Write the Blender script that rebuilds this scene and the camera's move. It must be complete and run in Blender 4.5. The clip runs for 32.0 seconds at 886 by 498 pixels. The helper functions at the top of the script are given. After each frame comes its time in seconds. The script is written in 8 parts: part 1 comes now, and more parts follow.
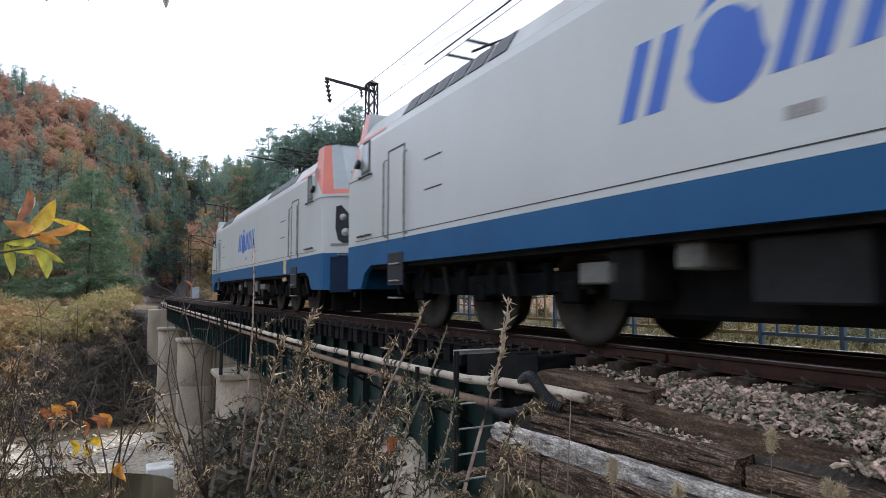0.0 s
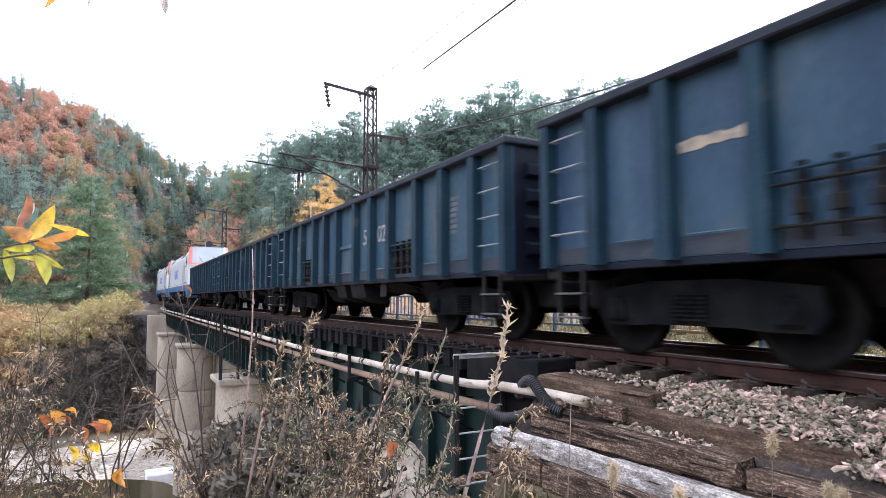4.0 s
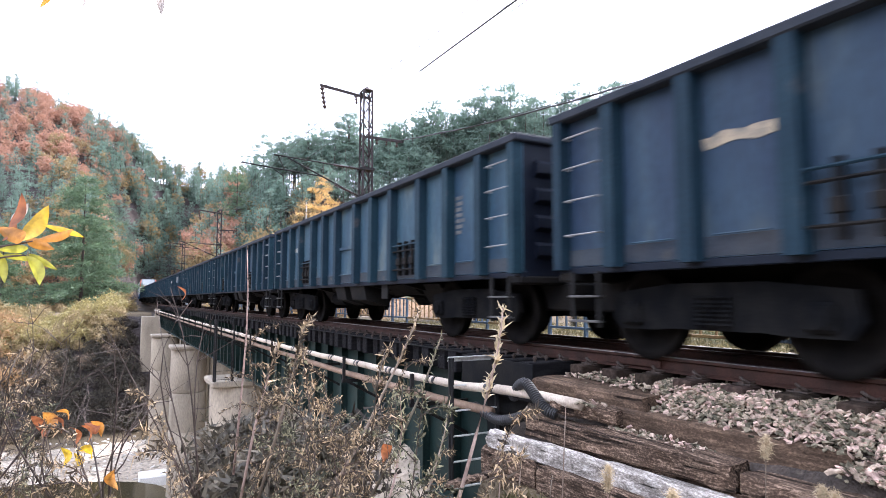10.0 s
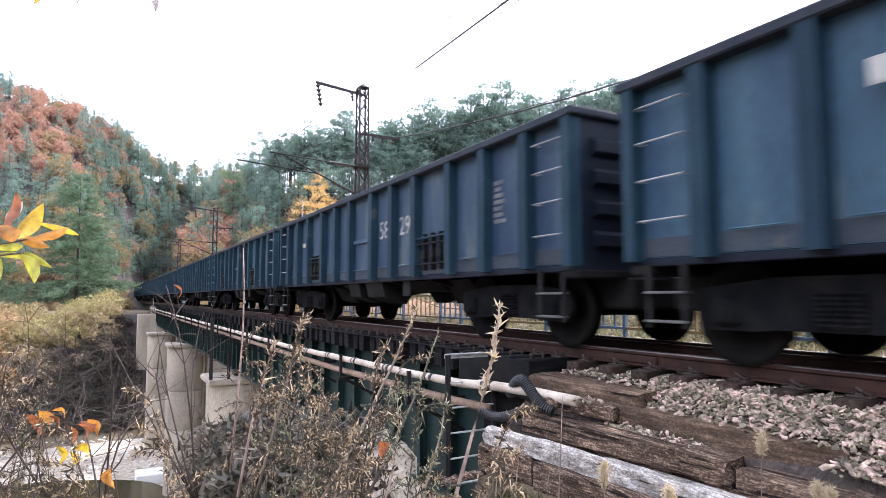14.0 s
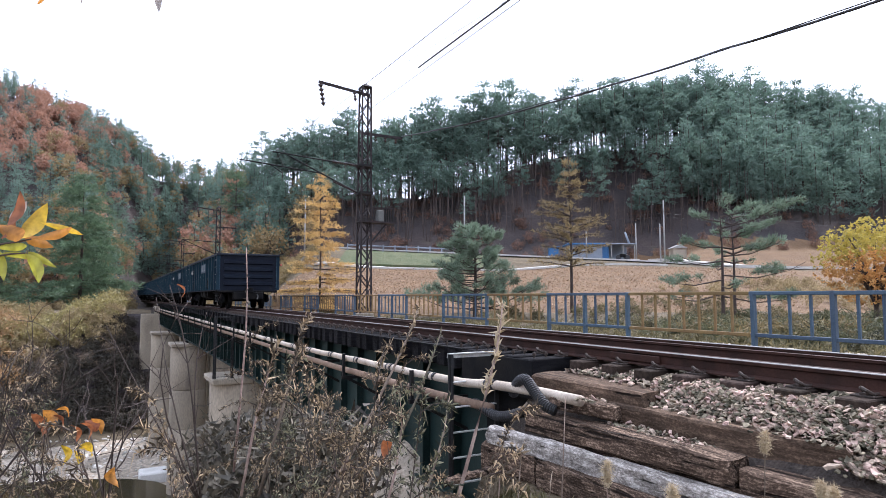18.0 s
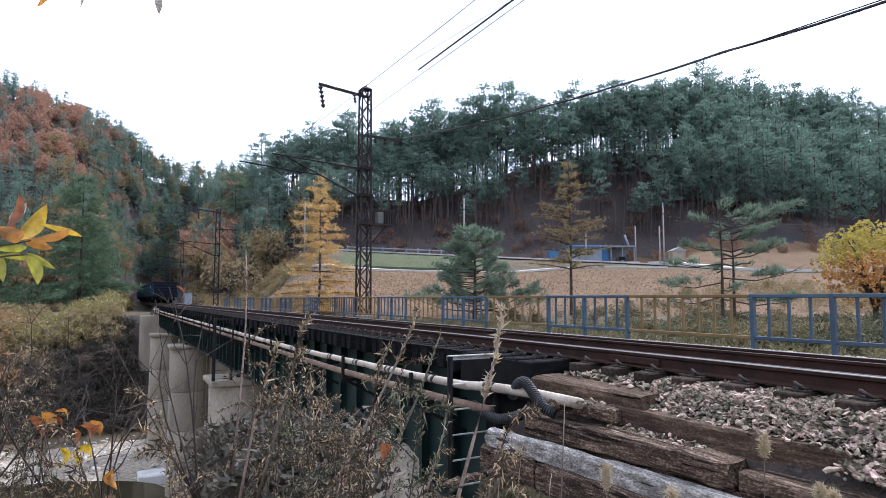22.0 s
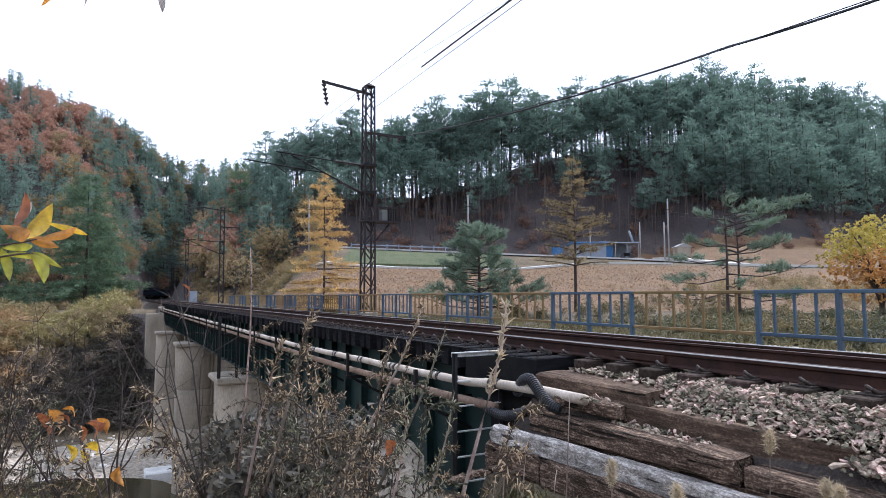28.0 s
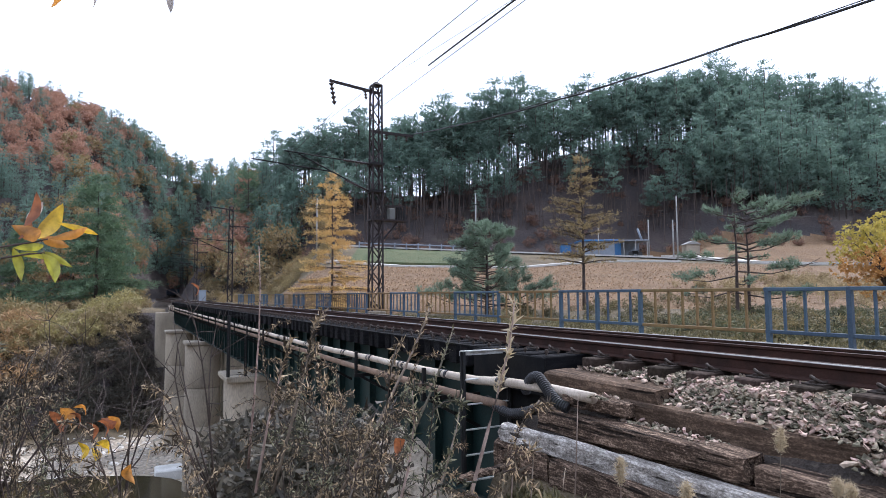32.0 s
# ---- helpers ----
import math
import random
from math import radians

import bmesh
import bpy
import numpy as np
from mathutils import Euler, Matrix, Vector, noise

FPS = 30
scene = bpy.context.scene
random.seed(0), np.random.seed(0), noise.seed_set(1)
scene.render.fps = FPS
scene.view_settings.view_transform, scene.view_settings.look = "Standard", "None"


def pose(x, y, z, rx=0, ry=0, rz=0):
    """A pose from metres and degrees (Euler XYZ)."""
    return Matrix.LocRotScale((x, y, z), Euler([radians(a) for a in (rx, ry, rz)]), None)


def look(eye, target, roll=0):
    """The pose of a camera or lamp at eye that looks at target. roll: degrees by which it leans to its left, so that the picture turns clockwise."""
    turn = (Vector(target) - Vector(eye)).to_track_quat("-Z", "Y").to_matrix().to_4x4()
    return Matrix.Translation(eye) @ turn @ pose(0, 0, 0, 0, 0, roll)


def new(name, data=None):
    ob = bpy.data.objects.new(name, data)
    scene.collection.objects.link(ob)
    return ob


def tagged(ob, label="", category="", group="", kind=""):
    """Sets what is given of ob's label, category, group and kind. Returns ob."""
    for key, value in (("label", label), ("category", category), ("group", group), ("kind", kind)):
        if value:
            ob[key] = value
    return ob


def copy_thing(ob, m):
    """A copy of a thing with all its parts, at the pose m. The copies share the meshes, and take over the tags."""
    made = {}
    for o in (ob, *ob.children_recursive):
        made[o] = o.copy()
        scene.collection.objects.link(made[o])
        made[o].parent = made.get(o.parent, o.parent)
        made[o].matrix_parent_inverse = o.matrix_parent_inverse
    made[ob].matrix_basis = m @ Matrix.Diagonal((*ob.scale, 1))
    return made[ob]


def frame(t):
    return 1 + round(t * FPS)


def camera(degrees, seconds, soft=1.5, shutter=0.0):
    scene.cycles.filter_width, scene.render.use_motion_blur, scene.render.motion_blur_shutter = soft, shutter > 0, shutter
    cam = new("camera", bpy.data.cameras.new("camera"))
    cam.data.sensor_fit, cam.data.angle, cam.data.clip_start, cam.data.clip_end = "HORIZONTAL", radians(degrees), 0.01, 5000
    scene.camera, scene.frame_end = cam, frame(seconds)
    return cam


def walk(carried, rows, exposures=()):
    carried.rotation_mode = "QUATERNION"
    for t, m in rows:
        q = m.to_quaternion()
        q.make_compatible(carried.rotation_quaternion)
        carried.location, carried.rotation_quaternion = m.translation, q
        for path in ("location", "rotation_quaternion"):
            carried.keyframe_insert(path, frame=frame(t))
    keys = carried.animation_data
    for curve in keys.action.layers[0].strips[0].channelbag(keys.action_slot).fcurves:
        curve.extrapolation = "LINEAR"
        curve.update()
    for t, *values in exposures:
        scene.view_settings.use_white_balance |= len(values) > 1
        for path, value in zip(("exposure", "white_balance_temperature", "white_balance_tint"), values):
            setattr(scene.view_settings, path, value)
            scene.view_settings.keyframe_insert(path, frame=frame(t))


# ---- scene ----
EYE = (0.0, 0.0, 0.585)
cam = camera(72.0, 32.0, soft=0.9, shutter=0.22)
# seconds, heading east of north, tilt up, lean
PATH = [
    (0, 27.81, 4.12, 0.08), (0.5, 27.77, 3.86, -0.01), (1, 28.08, 4.06, 0.11), (1.5, 28.15, 4.39, 0.18),
    (2, 27.92, 4.45, -0.01), (2.5, 27.81, 4.32, -0.06), (3, 27.80, 4.31, -0.04), (3.5, 27.85, 4.53, -0.12),
    (5.5, 27.86, 4.36, -0.17), (6, 28.09, 4.31, -0.01), (6.5, 28.10, 4.42, 0.07), (7, 28.17, 4.55, -0.05),
    (7.5, 28.23, 4.50, -0.11), (8, 28.28, 4.50, -0.09), (8.5, 28.19, 4.50, -0.09), (9, 28.32, 4.58, 0.10),
    (9.5, 28.39, 4.58, -0.09), (10, 28.30, 4.74, 0.07), (10.5, 28.28, 4.71, -0.12), (11, 28.22, 4.72, -0.17),
    (11.5, 28.29, 4.55, -0.24), (12, 28.30, 4.66, -0.08), (12.5, 28.37, 4.62, -0.10), (13, 28.61, 4.77, 0.00),
    (13.5, 28.67, 4.79, -0.02), (14, 28.63, 4.48, -0.09), (14.5, 28.60, 4.43, -0.08), (16.5, 28.68, 4.67, 0.06),
    (17, 28.56, 4.64, -0.08), (17.5, 28.48, 4.40, -0.01), (18, 28.37, 4.42, -0.11), (18.5, 28.45, 4.62, 0.01),
    (19, 28.45, 4.61, 0.00), (19.5, 28.52, 4.64, 0.06), (20, 28.56, 4.59, 0.09), (20.5, 28.46, 4.48, -0.12),
    (21, 28.36, 4.51, -0.13), (21.5, 28.38, 4.73, -0.10), (22, 28.41, 4.63, -0.02), (22.5, 28.37, 4.61, -0.20),
    (23, 28.33, 4.55, -0.25), (23.5, 28.17, 4.52, -0.23), (24, 28.12, 4.60, -0.22), (24.5, 28.22, 4.72, -0.20),
    (25, 28.13, 4.83, -0.14), (25.5, 28.10, 4.76, -0.30), (27.5, 27.92, 4.28, -0.36), (28, 28.02, 4.35, -0.23),
    (28.5, 27.95, 4.44, -0.05), (29, 27.94, 4.39, -0.13), (29.5, 27.78, 4.26, -0.26), (30, 27.51, 4.23, -0.34),
    (30.5, 27.60, 4.21, -0.28), (31, 27.50, 4.10, -0.36), (31.5, 27.39, 3.99, -0.24), (32, 27.29, 4.20, -0.37),
]
EXPOSURES = [(t, stops, 6200 if t < 1.5 else 6120 if t < 18 else 5790, 12 if t < 1.5 else 20 if t < 18 else 15) for t, stops in ((0, 0.56), (1, 0.64), (2, 1.2), (3, 1.53), (6, 1.76), (9, 1.85), (14, 1.77), (17, 1.27), (19, 0.70), (22, 0.62), (32, 0.62))]
walk(cam, [(t, Matrix.Translation(EYE) @ pose(0, 0, 0, 90 + tilt, 0, -head) @ pose(0, 0, 0, 0, 0, lean)) for t, head, tilt, lean in PATH], EXPOSURES)

# ---- light: a bright, thinly clouded autumn sky, the sun veiled, beyond the line to the right ----
SUN_AZ, SUN_EL = radians(75), radians(50)
world = bpy.data.worlds.new("sky")
scene.world = world
world.use_nodes = True
wn, wl = world.node_tree.nodes, world.node_tree.links
wn.clear()
sky = wn.new("ShaderNodeTexSky")
sky.sky_type, sky.sun_disc, sky.sun_elevation, sky.sun_rotation = "NISHITA", False, SUN_EL, SUN_AZ
sky.dust_density, sky.air_density = 2.5, 1.0
scaled = wn.new("ShaderNodeVectorMath")
scaled.operation = "SCALE"
scaled.inputs["Scale"].default_value = 0.10
wl.new(sky.outputs[0], scaled.inputs[0])
wcoord = wn.new("ShaderNodeTexCoord")
wmap = wn.new("ShaderNodeMapping")
wmap.inputs["Scale"].default_value = (1.0, 1.0, 3.5)
wl.new(wcoord.outputs["Generated"], wmap.inputs[0])
cloud = wn.new("ShaderNodeTexNoise")
cloud.inputs["Scale"].default_value, cloud.inputs["Detail"].default_value = 2.2, 6.0
wl.new(wmap.outputs[0], cloud.inputs["Vector"])
cover = wn.new("ShaderNodeValToRGB")
cover.color_ramp.elements[0].position, cover.color_ramp.elements[0].color = 0.34, (0.70, 0.70, 0.70, 1)
cover.color_ramp.elements[1].position, cover.color_ramp.elements[1].color = 0.50, (0.98, 0.98, 0.98, 1)
wl.new(cloud.outputs["Fac"], cover.inputs[0])
wmix = wn.new("ShaderNodeMix")
wmix.data_type = "RGBA"
wmix.inputs["B"].default_value = (1.06, 1.145, 1.285, 1)
wl.new(cover.outputs[0], wmix.inputs["Factor"])
wl.new(scaled.outputs[0], wmix.inputs["A"])
wback = wn.new("ShaderNodeBackground")
wback.inputs["Strength"].default_value = 1.0
wl.new(wmix.outputs["Result"], wback.inputs[0])
wout = wn.new("ShaderNodeOutputWorld")
wl.new(wback.outputs[0], wout.inputs[0])
sun = new("sun", bpy.data.lights.new("sun", "SUN"))
sun.data.energy, sun.data.angle, sun.data.color = 3.0, radians(6), (1.0, 0.96, 0.90)
sun.matrix_world = look((0, 0, 60), (-60 * math.sin(SUN_AZ) / math.tan(SUN_EL), -60 * math.cos(SUN_AZ) / math.tan(SUN_EL), 0))
# ---- materials ----


def material(name, base, second=None, rough=0.7, metal=0.0, scale=6.0, fine=60.0, bump=0.2, vary=0.0, spread=(0.35, 0.65), stretch=(1, 1, 1), spec=0.4, island=False, third=None, dist=0.01, grainy=(0.78, 1.2)):
    """Base and second colour mixed by a broad noise, a fine grain over both, bump, and a little change from piece to piece."""
    m = bpy.data.materials.new(name)
    m.use_nodes = True
    n, l = m.node_tree.nodes, m.node_tree.links
    b = n["Principled BSDF"]
    second = second or tuple(c * 0.7 for c in base)
    co = n.new("ShaderNodeTexCoord")
    mp = n.new("ShaderNodeMapping")
    mp.inputs["Scale"].default_value = stretch
    l.new(co.outputs["Object"], mp.inputs[0])
    big = n.new("ShaderNodeTexNoise")
    big.inputs["Scale"].default_value, big.inputs["Detail"].default_value = scale, 5.0
    l.new(mp.outputs[0], big.inputs["Vector"])
    ramp = n.new("ShaderNodeValToRGB")
    ramp.color_ramp.elements[0].position, ramp.color_ramp.elements[0].color = spread[0], (*base, 1)
    ramp.color_ramp.elements[1].position, ramp.color_ramp.elements[1].color = spread[1], (*second, 1)
    if third:
        e = ramp.color_ramp.elements.new(min(0.98, spread[1] + 0.12))
        e.color = (*third, 1)
    l.new(big.outputs["Fac"], ramp.inputs[0])
    grain = n.new("ShaderNodeTexNoise")
    grain.inputs["Scale"].default_value, grain.inputs["Detail"].default_value = fine, 4.0
    l.new(mp.outputs[0], grain.inputs["Vector"])
    g = n.new("ShaderNodeMapRange")
    g.inputs["From Min"].default_value, g.inputs["From Max"].default_value = 0.3, 0.7
    g.inputs["To Min"].default_value, g.inputs["To Max"].default_value = grainy
    l.new(grain.outputs["Fac"], g.inputs["Value"])
    mul = n.new("ShaderNodeVectorMath")
    mul.operation = "SCALE"
    l.new(ramp.outputs[0], mul.inputs[0])
    l.new(g.outputs[0], mul.inputs["Scale"])
    out = mul.outputs[0]
    if vary:
        if island:
            src = n.new("ShaderNodeNewGeometry").outputs["Random Per Island"]
        else:
            src = n.new("ShaderNodeObjectInfo").outputs["Random"]
        v = n.new("ShaderNodeMapRange")
        v.inputs["To Min"].default_value, v.inputs["To Max"].default_value = 1 - vary, 1 + vary
        l.new(src, v.inputs["Value"])
        hue = n.new("ShaderNodeHueSaturation")
        h = n.new("ShaderNodeMapRange")
        h.inputs["To Min"].default_value, h.inputs["To Max"].default_value = 0.5 + 0.06 * vary, 0.5 - 0.06 * vary
        l.new(src, h.inputs["Value"])
        l.new(h.outputs[0], hue.inputs["Hue"])
        l.new(v.outputs[0], hue.inputs["Value"])
        l.new(out, hue.inputs["Color"])
        out = hue.outputs[0]
    l.new(out, b.inputs["Base Color"])
    b.inputs["Roughness"].default_value, b.inputs["Metallic"].default_value = rough, metal
    b.inputs["Specular IOR Level"].default_value = spec
    if bump:
        bp = n.new("ShaderNodeBump")
        bp.inputs["Strength"].default_value, bp.inputs["Distance"].default_value = bump, dist
        l.new(grain.outputs["Fac"], bp.inputs["Height"])
        l.new(bp.outputs[0], b.inputs["Normal"])
    return m


def leafy(name, base, second, vary=0.35, glow=0.35, rough=0.6, mottle=1.3, split=(0.0, 1.0)):
    """Thin leaves: diffuse with some light let through, varied from leaf to leaf."""
    m = bpy.data.materials.new(name)
    m.use_nodes = True
    n, l = m.node_tree.nodes, m.node_tree.links
    n.remove(n["Principled BSDF"])
    src = n.new("ShaderNodeNewGeometry").outputs["Random Per Island"]
    mix = n.new("ShaderNodeMix")
    mix.data_type = "RGBA"
    mix.inputs["A"].default_value, mix.inputs["B"].default_value = (*base, 1), (*second, 1)
    share = n.new("ShaderNodeMapRange")
    share.inputs["From Min"].default_value, share.inputs["From Max"].default_value = split
    l.new(src, share.inputs["Value"])
    l.new(share.outputs[0], mix.inputs["Factor"])
    co = n.new("ShaderNodeTexCoord")
    no = n.new("ShaderNodeTexNoise")
    no.inputs["Scale"].default_value, no.inputs["Detail"].default_value = mottle, 6.0
    l.new(co.outputs["Object"], no.inputs["Vector"])
    v = n.new("ShaderNodeMapRange")
    v.inputs["From Min"].default_value, v.inputs["From Max"].default_value = 0.3, 0.7
    v.inputs["To Min"].default_value, v.inputs["To Max"].default_value = 1 - vary, 1 + vary
    l.new(no.outputs["Fac"], v.inputs["Value"])
    mul = n.new("ShaderNodeVectorMath")
    mul.operation = "SCALE"
    l.new(mix.outputs["Result"], mul.inputs[0])
    l.new(v.outputs[0], mul.inputs["Scale"])
    d = n.new("ShaderNodeBsdfDiffuse")
    t = n.new("ShaderNodeBsdfTranslucent")
    gl = n.new("ShaderNodeBsdfGlossy")
    gl.inputs["Roughness"].default_value = rough
    l.new(mul.outputs[0], d.inputs["Color"])
    l.new(mul.outputs[0], t.inputs["Color"])
    a = n.new("ShaderNodeMixShader")
    a.inputs[0].default_value = glow
    l.new(d.outputs[0], a.inputs[1])
    l.new(t.outputs[0], a.inputs[2])
    c = n.new("ShaderNodeMixShader")
    c.inputs[0].default_value = 0.04
    l.new(a.outputs[0], c.inputs[1])
    l.new(gl.outputs[0], c.inputs[2])
    l.new(c.outputs[0], n["Material Output"].inputs[0])
    return m


def old_wood(name, dark, mid, light, crack=0.42, blotch=(0.35, 0.7), fibre=(26, 1.6, 26), bump=0.9):
    """Weathered timber lying along y: fibres, long dark cracks and broad stains."""
    m = bpy.data.materials.new(name)
    m.use_nodes = True
    n, l = m.node_tree.nodes, m.node_tree.links
    b = n["Principled BSDF"]
    co = n.new("ShaderNodeTexCoord")

    def noise(stretch, scale, detail, rough=0.6):
        mp = n.new("ShaderNodeMapping")
        mp.inputs["Scale"].default_value = stretch
        l.new(co.outputs["Object"], mp.inputs[0])
        t = n.new("ShaderNodeTexNoise")
        t.inputs["Scale"].default_value, t.inputs["Detail"].default_value, t.inputs["Roughness"].default_value = scale, detail, rough
        l.new(mp.outputs[0], t.inputs["Vector"])
        return t.outputs["Fac"]

    fib, big, crk, speck = noise(fibre, 1.6, 7.0, 0.7), noise((2, 0.9, 2), 2.2, 4.0), noise((15, 0.55, 15), 1.1, 3.0, 0.5), noise((1.6, 1, 1.6), 38, 5.0, 0.7)
    r1 = n.new("ShaderNodeValToRGB")
    for e, (pos, c) in zip((r1.color_ramp.elements[0], r1.color_ramp.elements[1]), ((0.34, dark), (0.66, light))):
        e.position, e.color = pos, (*c, 1)
    e = r1.color_ramp.elements.new(0.5)
    e.color = (*mid, 1)
    mixv = n.new("ShaderNodeMix")
    mixv.inputs["Factor"].default_value = 0.45
    l.new(fib, mixv.inputs["A"])
    l.new(speck, mixv.inputs["B"])
    l.new(mixv.outputs["Result"], r1.inputs[0])
    st = n.new("ShaderNodeMapRange")
    st.inputs["From Min"].default_value, st.inputs["From Max"].default_value = blotch
    st.inputs["To Min"].default_value, st.inputs["To Max"].default_value = 0.6, 1.3
    l.new(big, st.inputs["Value"])
    ck = n.new("ShaderNodeMapRange")
    ck.inputs["From Min"].default_value, ck.inputs["From Max"].default_value = crack - 0.05, crack + 0.015
    ck.inputs["To Min"].default_value, ck.inputs["To Max"].default_value = 0.16, 1.0
    l.new(crk, ck.inputs["Value"])
    k = n.new("ShaderNodeMath")
    k.operation = "MULTIPLY"
    l.new(st.outputs[0], k.inputs[0])
    l.new(ck.outputs[0], k.inputs[1])
    mul = n.new("ShaderNodeVectorMath")
    mul.operation = "SCALE"
    l.new(r1.outputs[0], mul.inputs[0])
    l.new(k.outputs[0], mul.inputs["Scale"])
    l.new(mul.outputs[0], b.inputs["Base Color"])
    b.inputs["Roughness"].default_value, b.inputs["Specular IOR Level"].default_value = 0.92, 0.15
    hgt = n.new("ShaderNodeMath")
    hgt.operation = "ADD"
    l.new(mixv.outputs["Result"], hgt.inputs[0])
    l.new(ck.outputs[0], hgt.inputs[1])
    bp = n.new("ShaderNodeBump")
    bp.inputs["Strength"].default_value, bp.inputs["Distance"].default_value = bump, 0.02
    l.new(hgt.outputs[0], bp.inputs["Height"])
    l.new(bp.outputs[0], b.inputs["Normal"])
    return m


M = {}
M["wagon"] = material("wagon_blue_paint", (0.0132, 0.0383, 0.069), (0.0246, 0.0587, 0.0863), 0.6, 0.0, 1.6, 35, 0.12, 0.25, (0.38, 0.54), (1, 1, 0.3), 0.25, third=(0.0755, 0.1011, 0.1063))
# Ribs darker than the panels: the shade on their flanks is painted in.
M["wagon_rib"] = material("wagon_rib_shaded_paint", (0.006, 0.0204, 0.0335), (0.0104, 0.0296, 0.0443), 0.7, 0.0, 2.0, 40, 0.1, 0.12, spec=0.15, third=(0.0671, 0.0633, 0.0633))
M["wagon_dust"] = material("wagon_dusty_paint", (0.042, 0.0476, 0.0546), (0.0252, 0.0364, 0.0504), 0.75, 0.0, 2.5, 40, 0.15, 0.2, spec=0.15, third=(0.0784, 0.07, 0.0588))
# The sides' blue made far darker: the end walls' shade is in this paint.
M["wagon_end"] = material("wagon_end_shaded_paint", (0.0035, 0.0065, 0.014), (0.006, 0.010, 0.018), 0.6, 0.0, 2.0, 40, 0.1, 0.12, spec=0.15, third=(0.018, 0.018, 0.02))
M["rim"] = material("coal_dusted_rim", (0.026, 0.031, 0.040), (0.016, 0.021, 0.030), 0.8, 0.0, 3.0, 50, 0.2, 0.1, spec=0.15)
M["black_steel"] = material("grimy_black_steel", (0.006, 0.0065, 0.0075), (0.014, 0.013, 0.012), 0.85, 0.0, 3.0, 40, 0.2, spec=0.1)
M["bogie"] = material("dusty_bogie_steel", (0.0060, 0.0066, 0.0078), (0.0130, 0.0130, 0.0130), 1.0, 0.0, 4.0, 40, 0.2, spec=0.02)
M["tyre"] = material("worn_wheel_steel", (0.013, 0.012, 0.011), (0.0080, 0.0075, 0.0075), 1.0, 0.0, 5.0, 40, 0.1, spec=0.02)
M["grab"] = material("worn_grab_rail", (0.26, 0.26, 0.26), (0.13, 0.13, 0.13), 0.6, 0.1, 8, 60, 0.05)
M["worn_step"] = material("worn_step_steel", (0.10, 0.10, 0.098), (0.045, 0.045, 0.044), 0.6, 0.1, 8, 60, 0.05)
M["white_mark"] = material("faded_white_paint", (0.308, 0.301, 0.28), (0.196, 0.196, 0.182), 0.75, 0, 6, 60, 0.1, spread=(0.42, 0.58), third=(0.084, 0.098, 0.119))
M["cream_mark"] = material("faded_cream_paint", (0.308, 0.252, 0.175), (0.182, 0.161, 0.126), 0.75, 0, 6, 60, 0.1, spread=(0.42, 0.58), third=(0.07, 0.077, 0.084))
M["stencil"] = material("faded_stencil_paint", (0.1105, 0.1144, 0.1118), (0.0585, 0.0676, 0.0754), 0.75, 0, 6, 60, 0.1)
M["coal"] = material("coal", (0.012, 0.012, 0.013), (0.03, 0.03, 0.03), 0.7, 0, 8, 40, 0.6)
M["loco_white"] = material("loco_grey_white_paint", (0.4473, 0.4686, 0.4667), (0.4075, 0.426, 0.4217), 0.32, 0, 0.8, 30, 0.0, 0.0, (0.3, 0.7), (1, 1, 0.4), 0.55, third=(0.355, 0.3649, 0.3514), grainy=(0.97, 1.03))
M["loco_blue"] = material("loco_blue_paint", (0.0104, 0.0806, 0.195), (0.0091, 0.0676, 0.1664), 0.4, 0, 1.2, 30, 0.0, spec=0.25, grainy=(0.97, 1.03))
# The nose's blue darkened: shade on its front is put into this colour.
M["shaded_blue"] = material("shaded_dark_blue_paint", (0.0035, 0.017, 0.046), (0.005, 0.012, 0.026), 0.6, 0, 2.0, 30, 0.05, spec=0.15)
M["loco_red"] = material("loco_red_paint", (0.506, 0.1265, 0.0862), (0.4255, 0.1092, 0.0747), 0.35, 0, 1.2, 30, 0.0, spec=0.5, grainy=(0.97, 1.03))
M["logo"] = material("logo_blue_paint", (0.025, 0.0938, 0.4125), (0.0275, 0.1125, 0.45), 0.35, 0, 1.5, 30, 0.0, grainy=(0.97, 1.03))
M["loco_roof"] = material("loco_roof_paint", (0.42, 0.42, 0.41), (0.34, 0.34, 0.33), 0.5, 0, 1.0, 30, 0.05, grainy=(0.97, 1.03))
M["loco_line"] = material("loco_dark_seam", (0.03, 0.03, 0.035), None, 0.5)
M["glass_dark"] = material("dark_cab_glass", (0.012, 0.015, 0.018), (0.016, 0.02, 0.022), 0.06, 0, 2, 20, 0.0, spec=0.9, grainy=(0.97, 1.03))
M["grille"] = material("dark_grille", (0.017, 0.019, 0.026), (0.012, 0.012, 0.017), 0.5, 0.3, 4, 40, 0.1)
M["rail_side"] = material("rusty_rail_side", (0.0467, 0.0209, 0.0149), (0.0248, 0.0127, 0.0097), 0.75, 0.1, 5, 60, 0.25, spec=0.2)
M["rail_top"] = material("polished_rail_head", (0.26, 0.25, 0.24), (0.20, 0.19, 0.18), 0.36, 0.9, 3, 60, 0.03)
M["clip"] = material("rusty_clip", (0.05, 0.034, 0.026), (0.03, 0.024, 0.02), 0.8, 0.1, 20, 90, 0.3)
M["sleeper_old"] = material("tarred_bridge_timber", (0.0055, 0.0058, 0.0070), (0.0150, 0.0142, 0.0150), 0.9, 0, 3, 50, 0.6, 0.3, stretch=(1, 6, 6), spec=0.08)
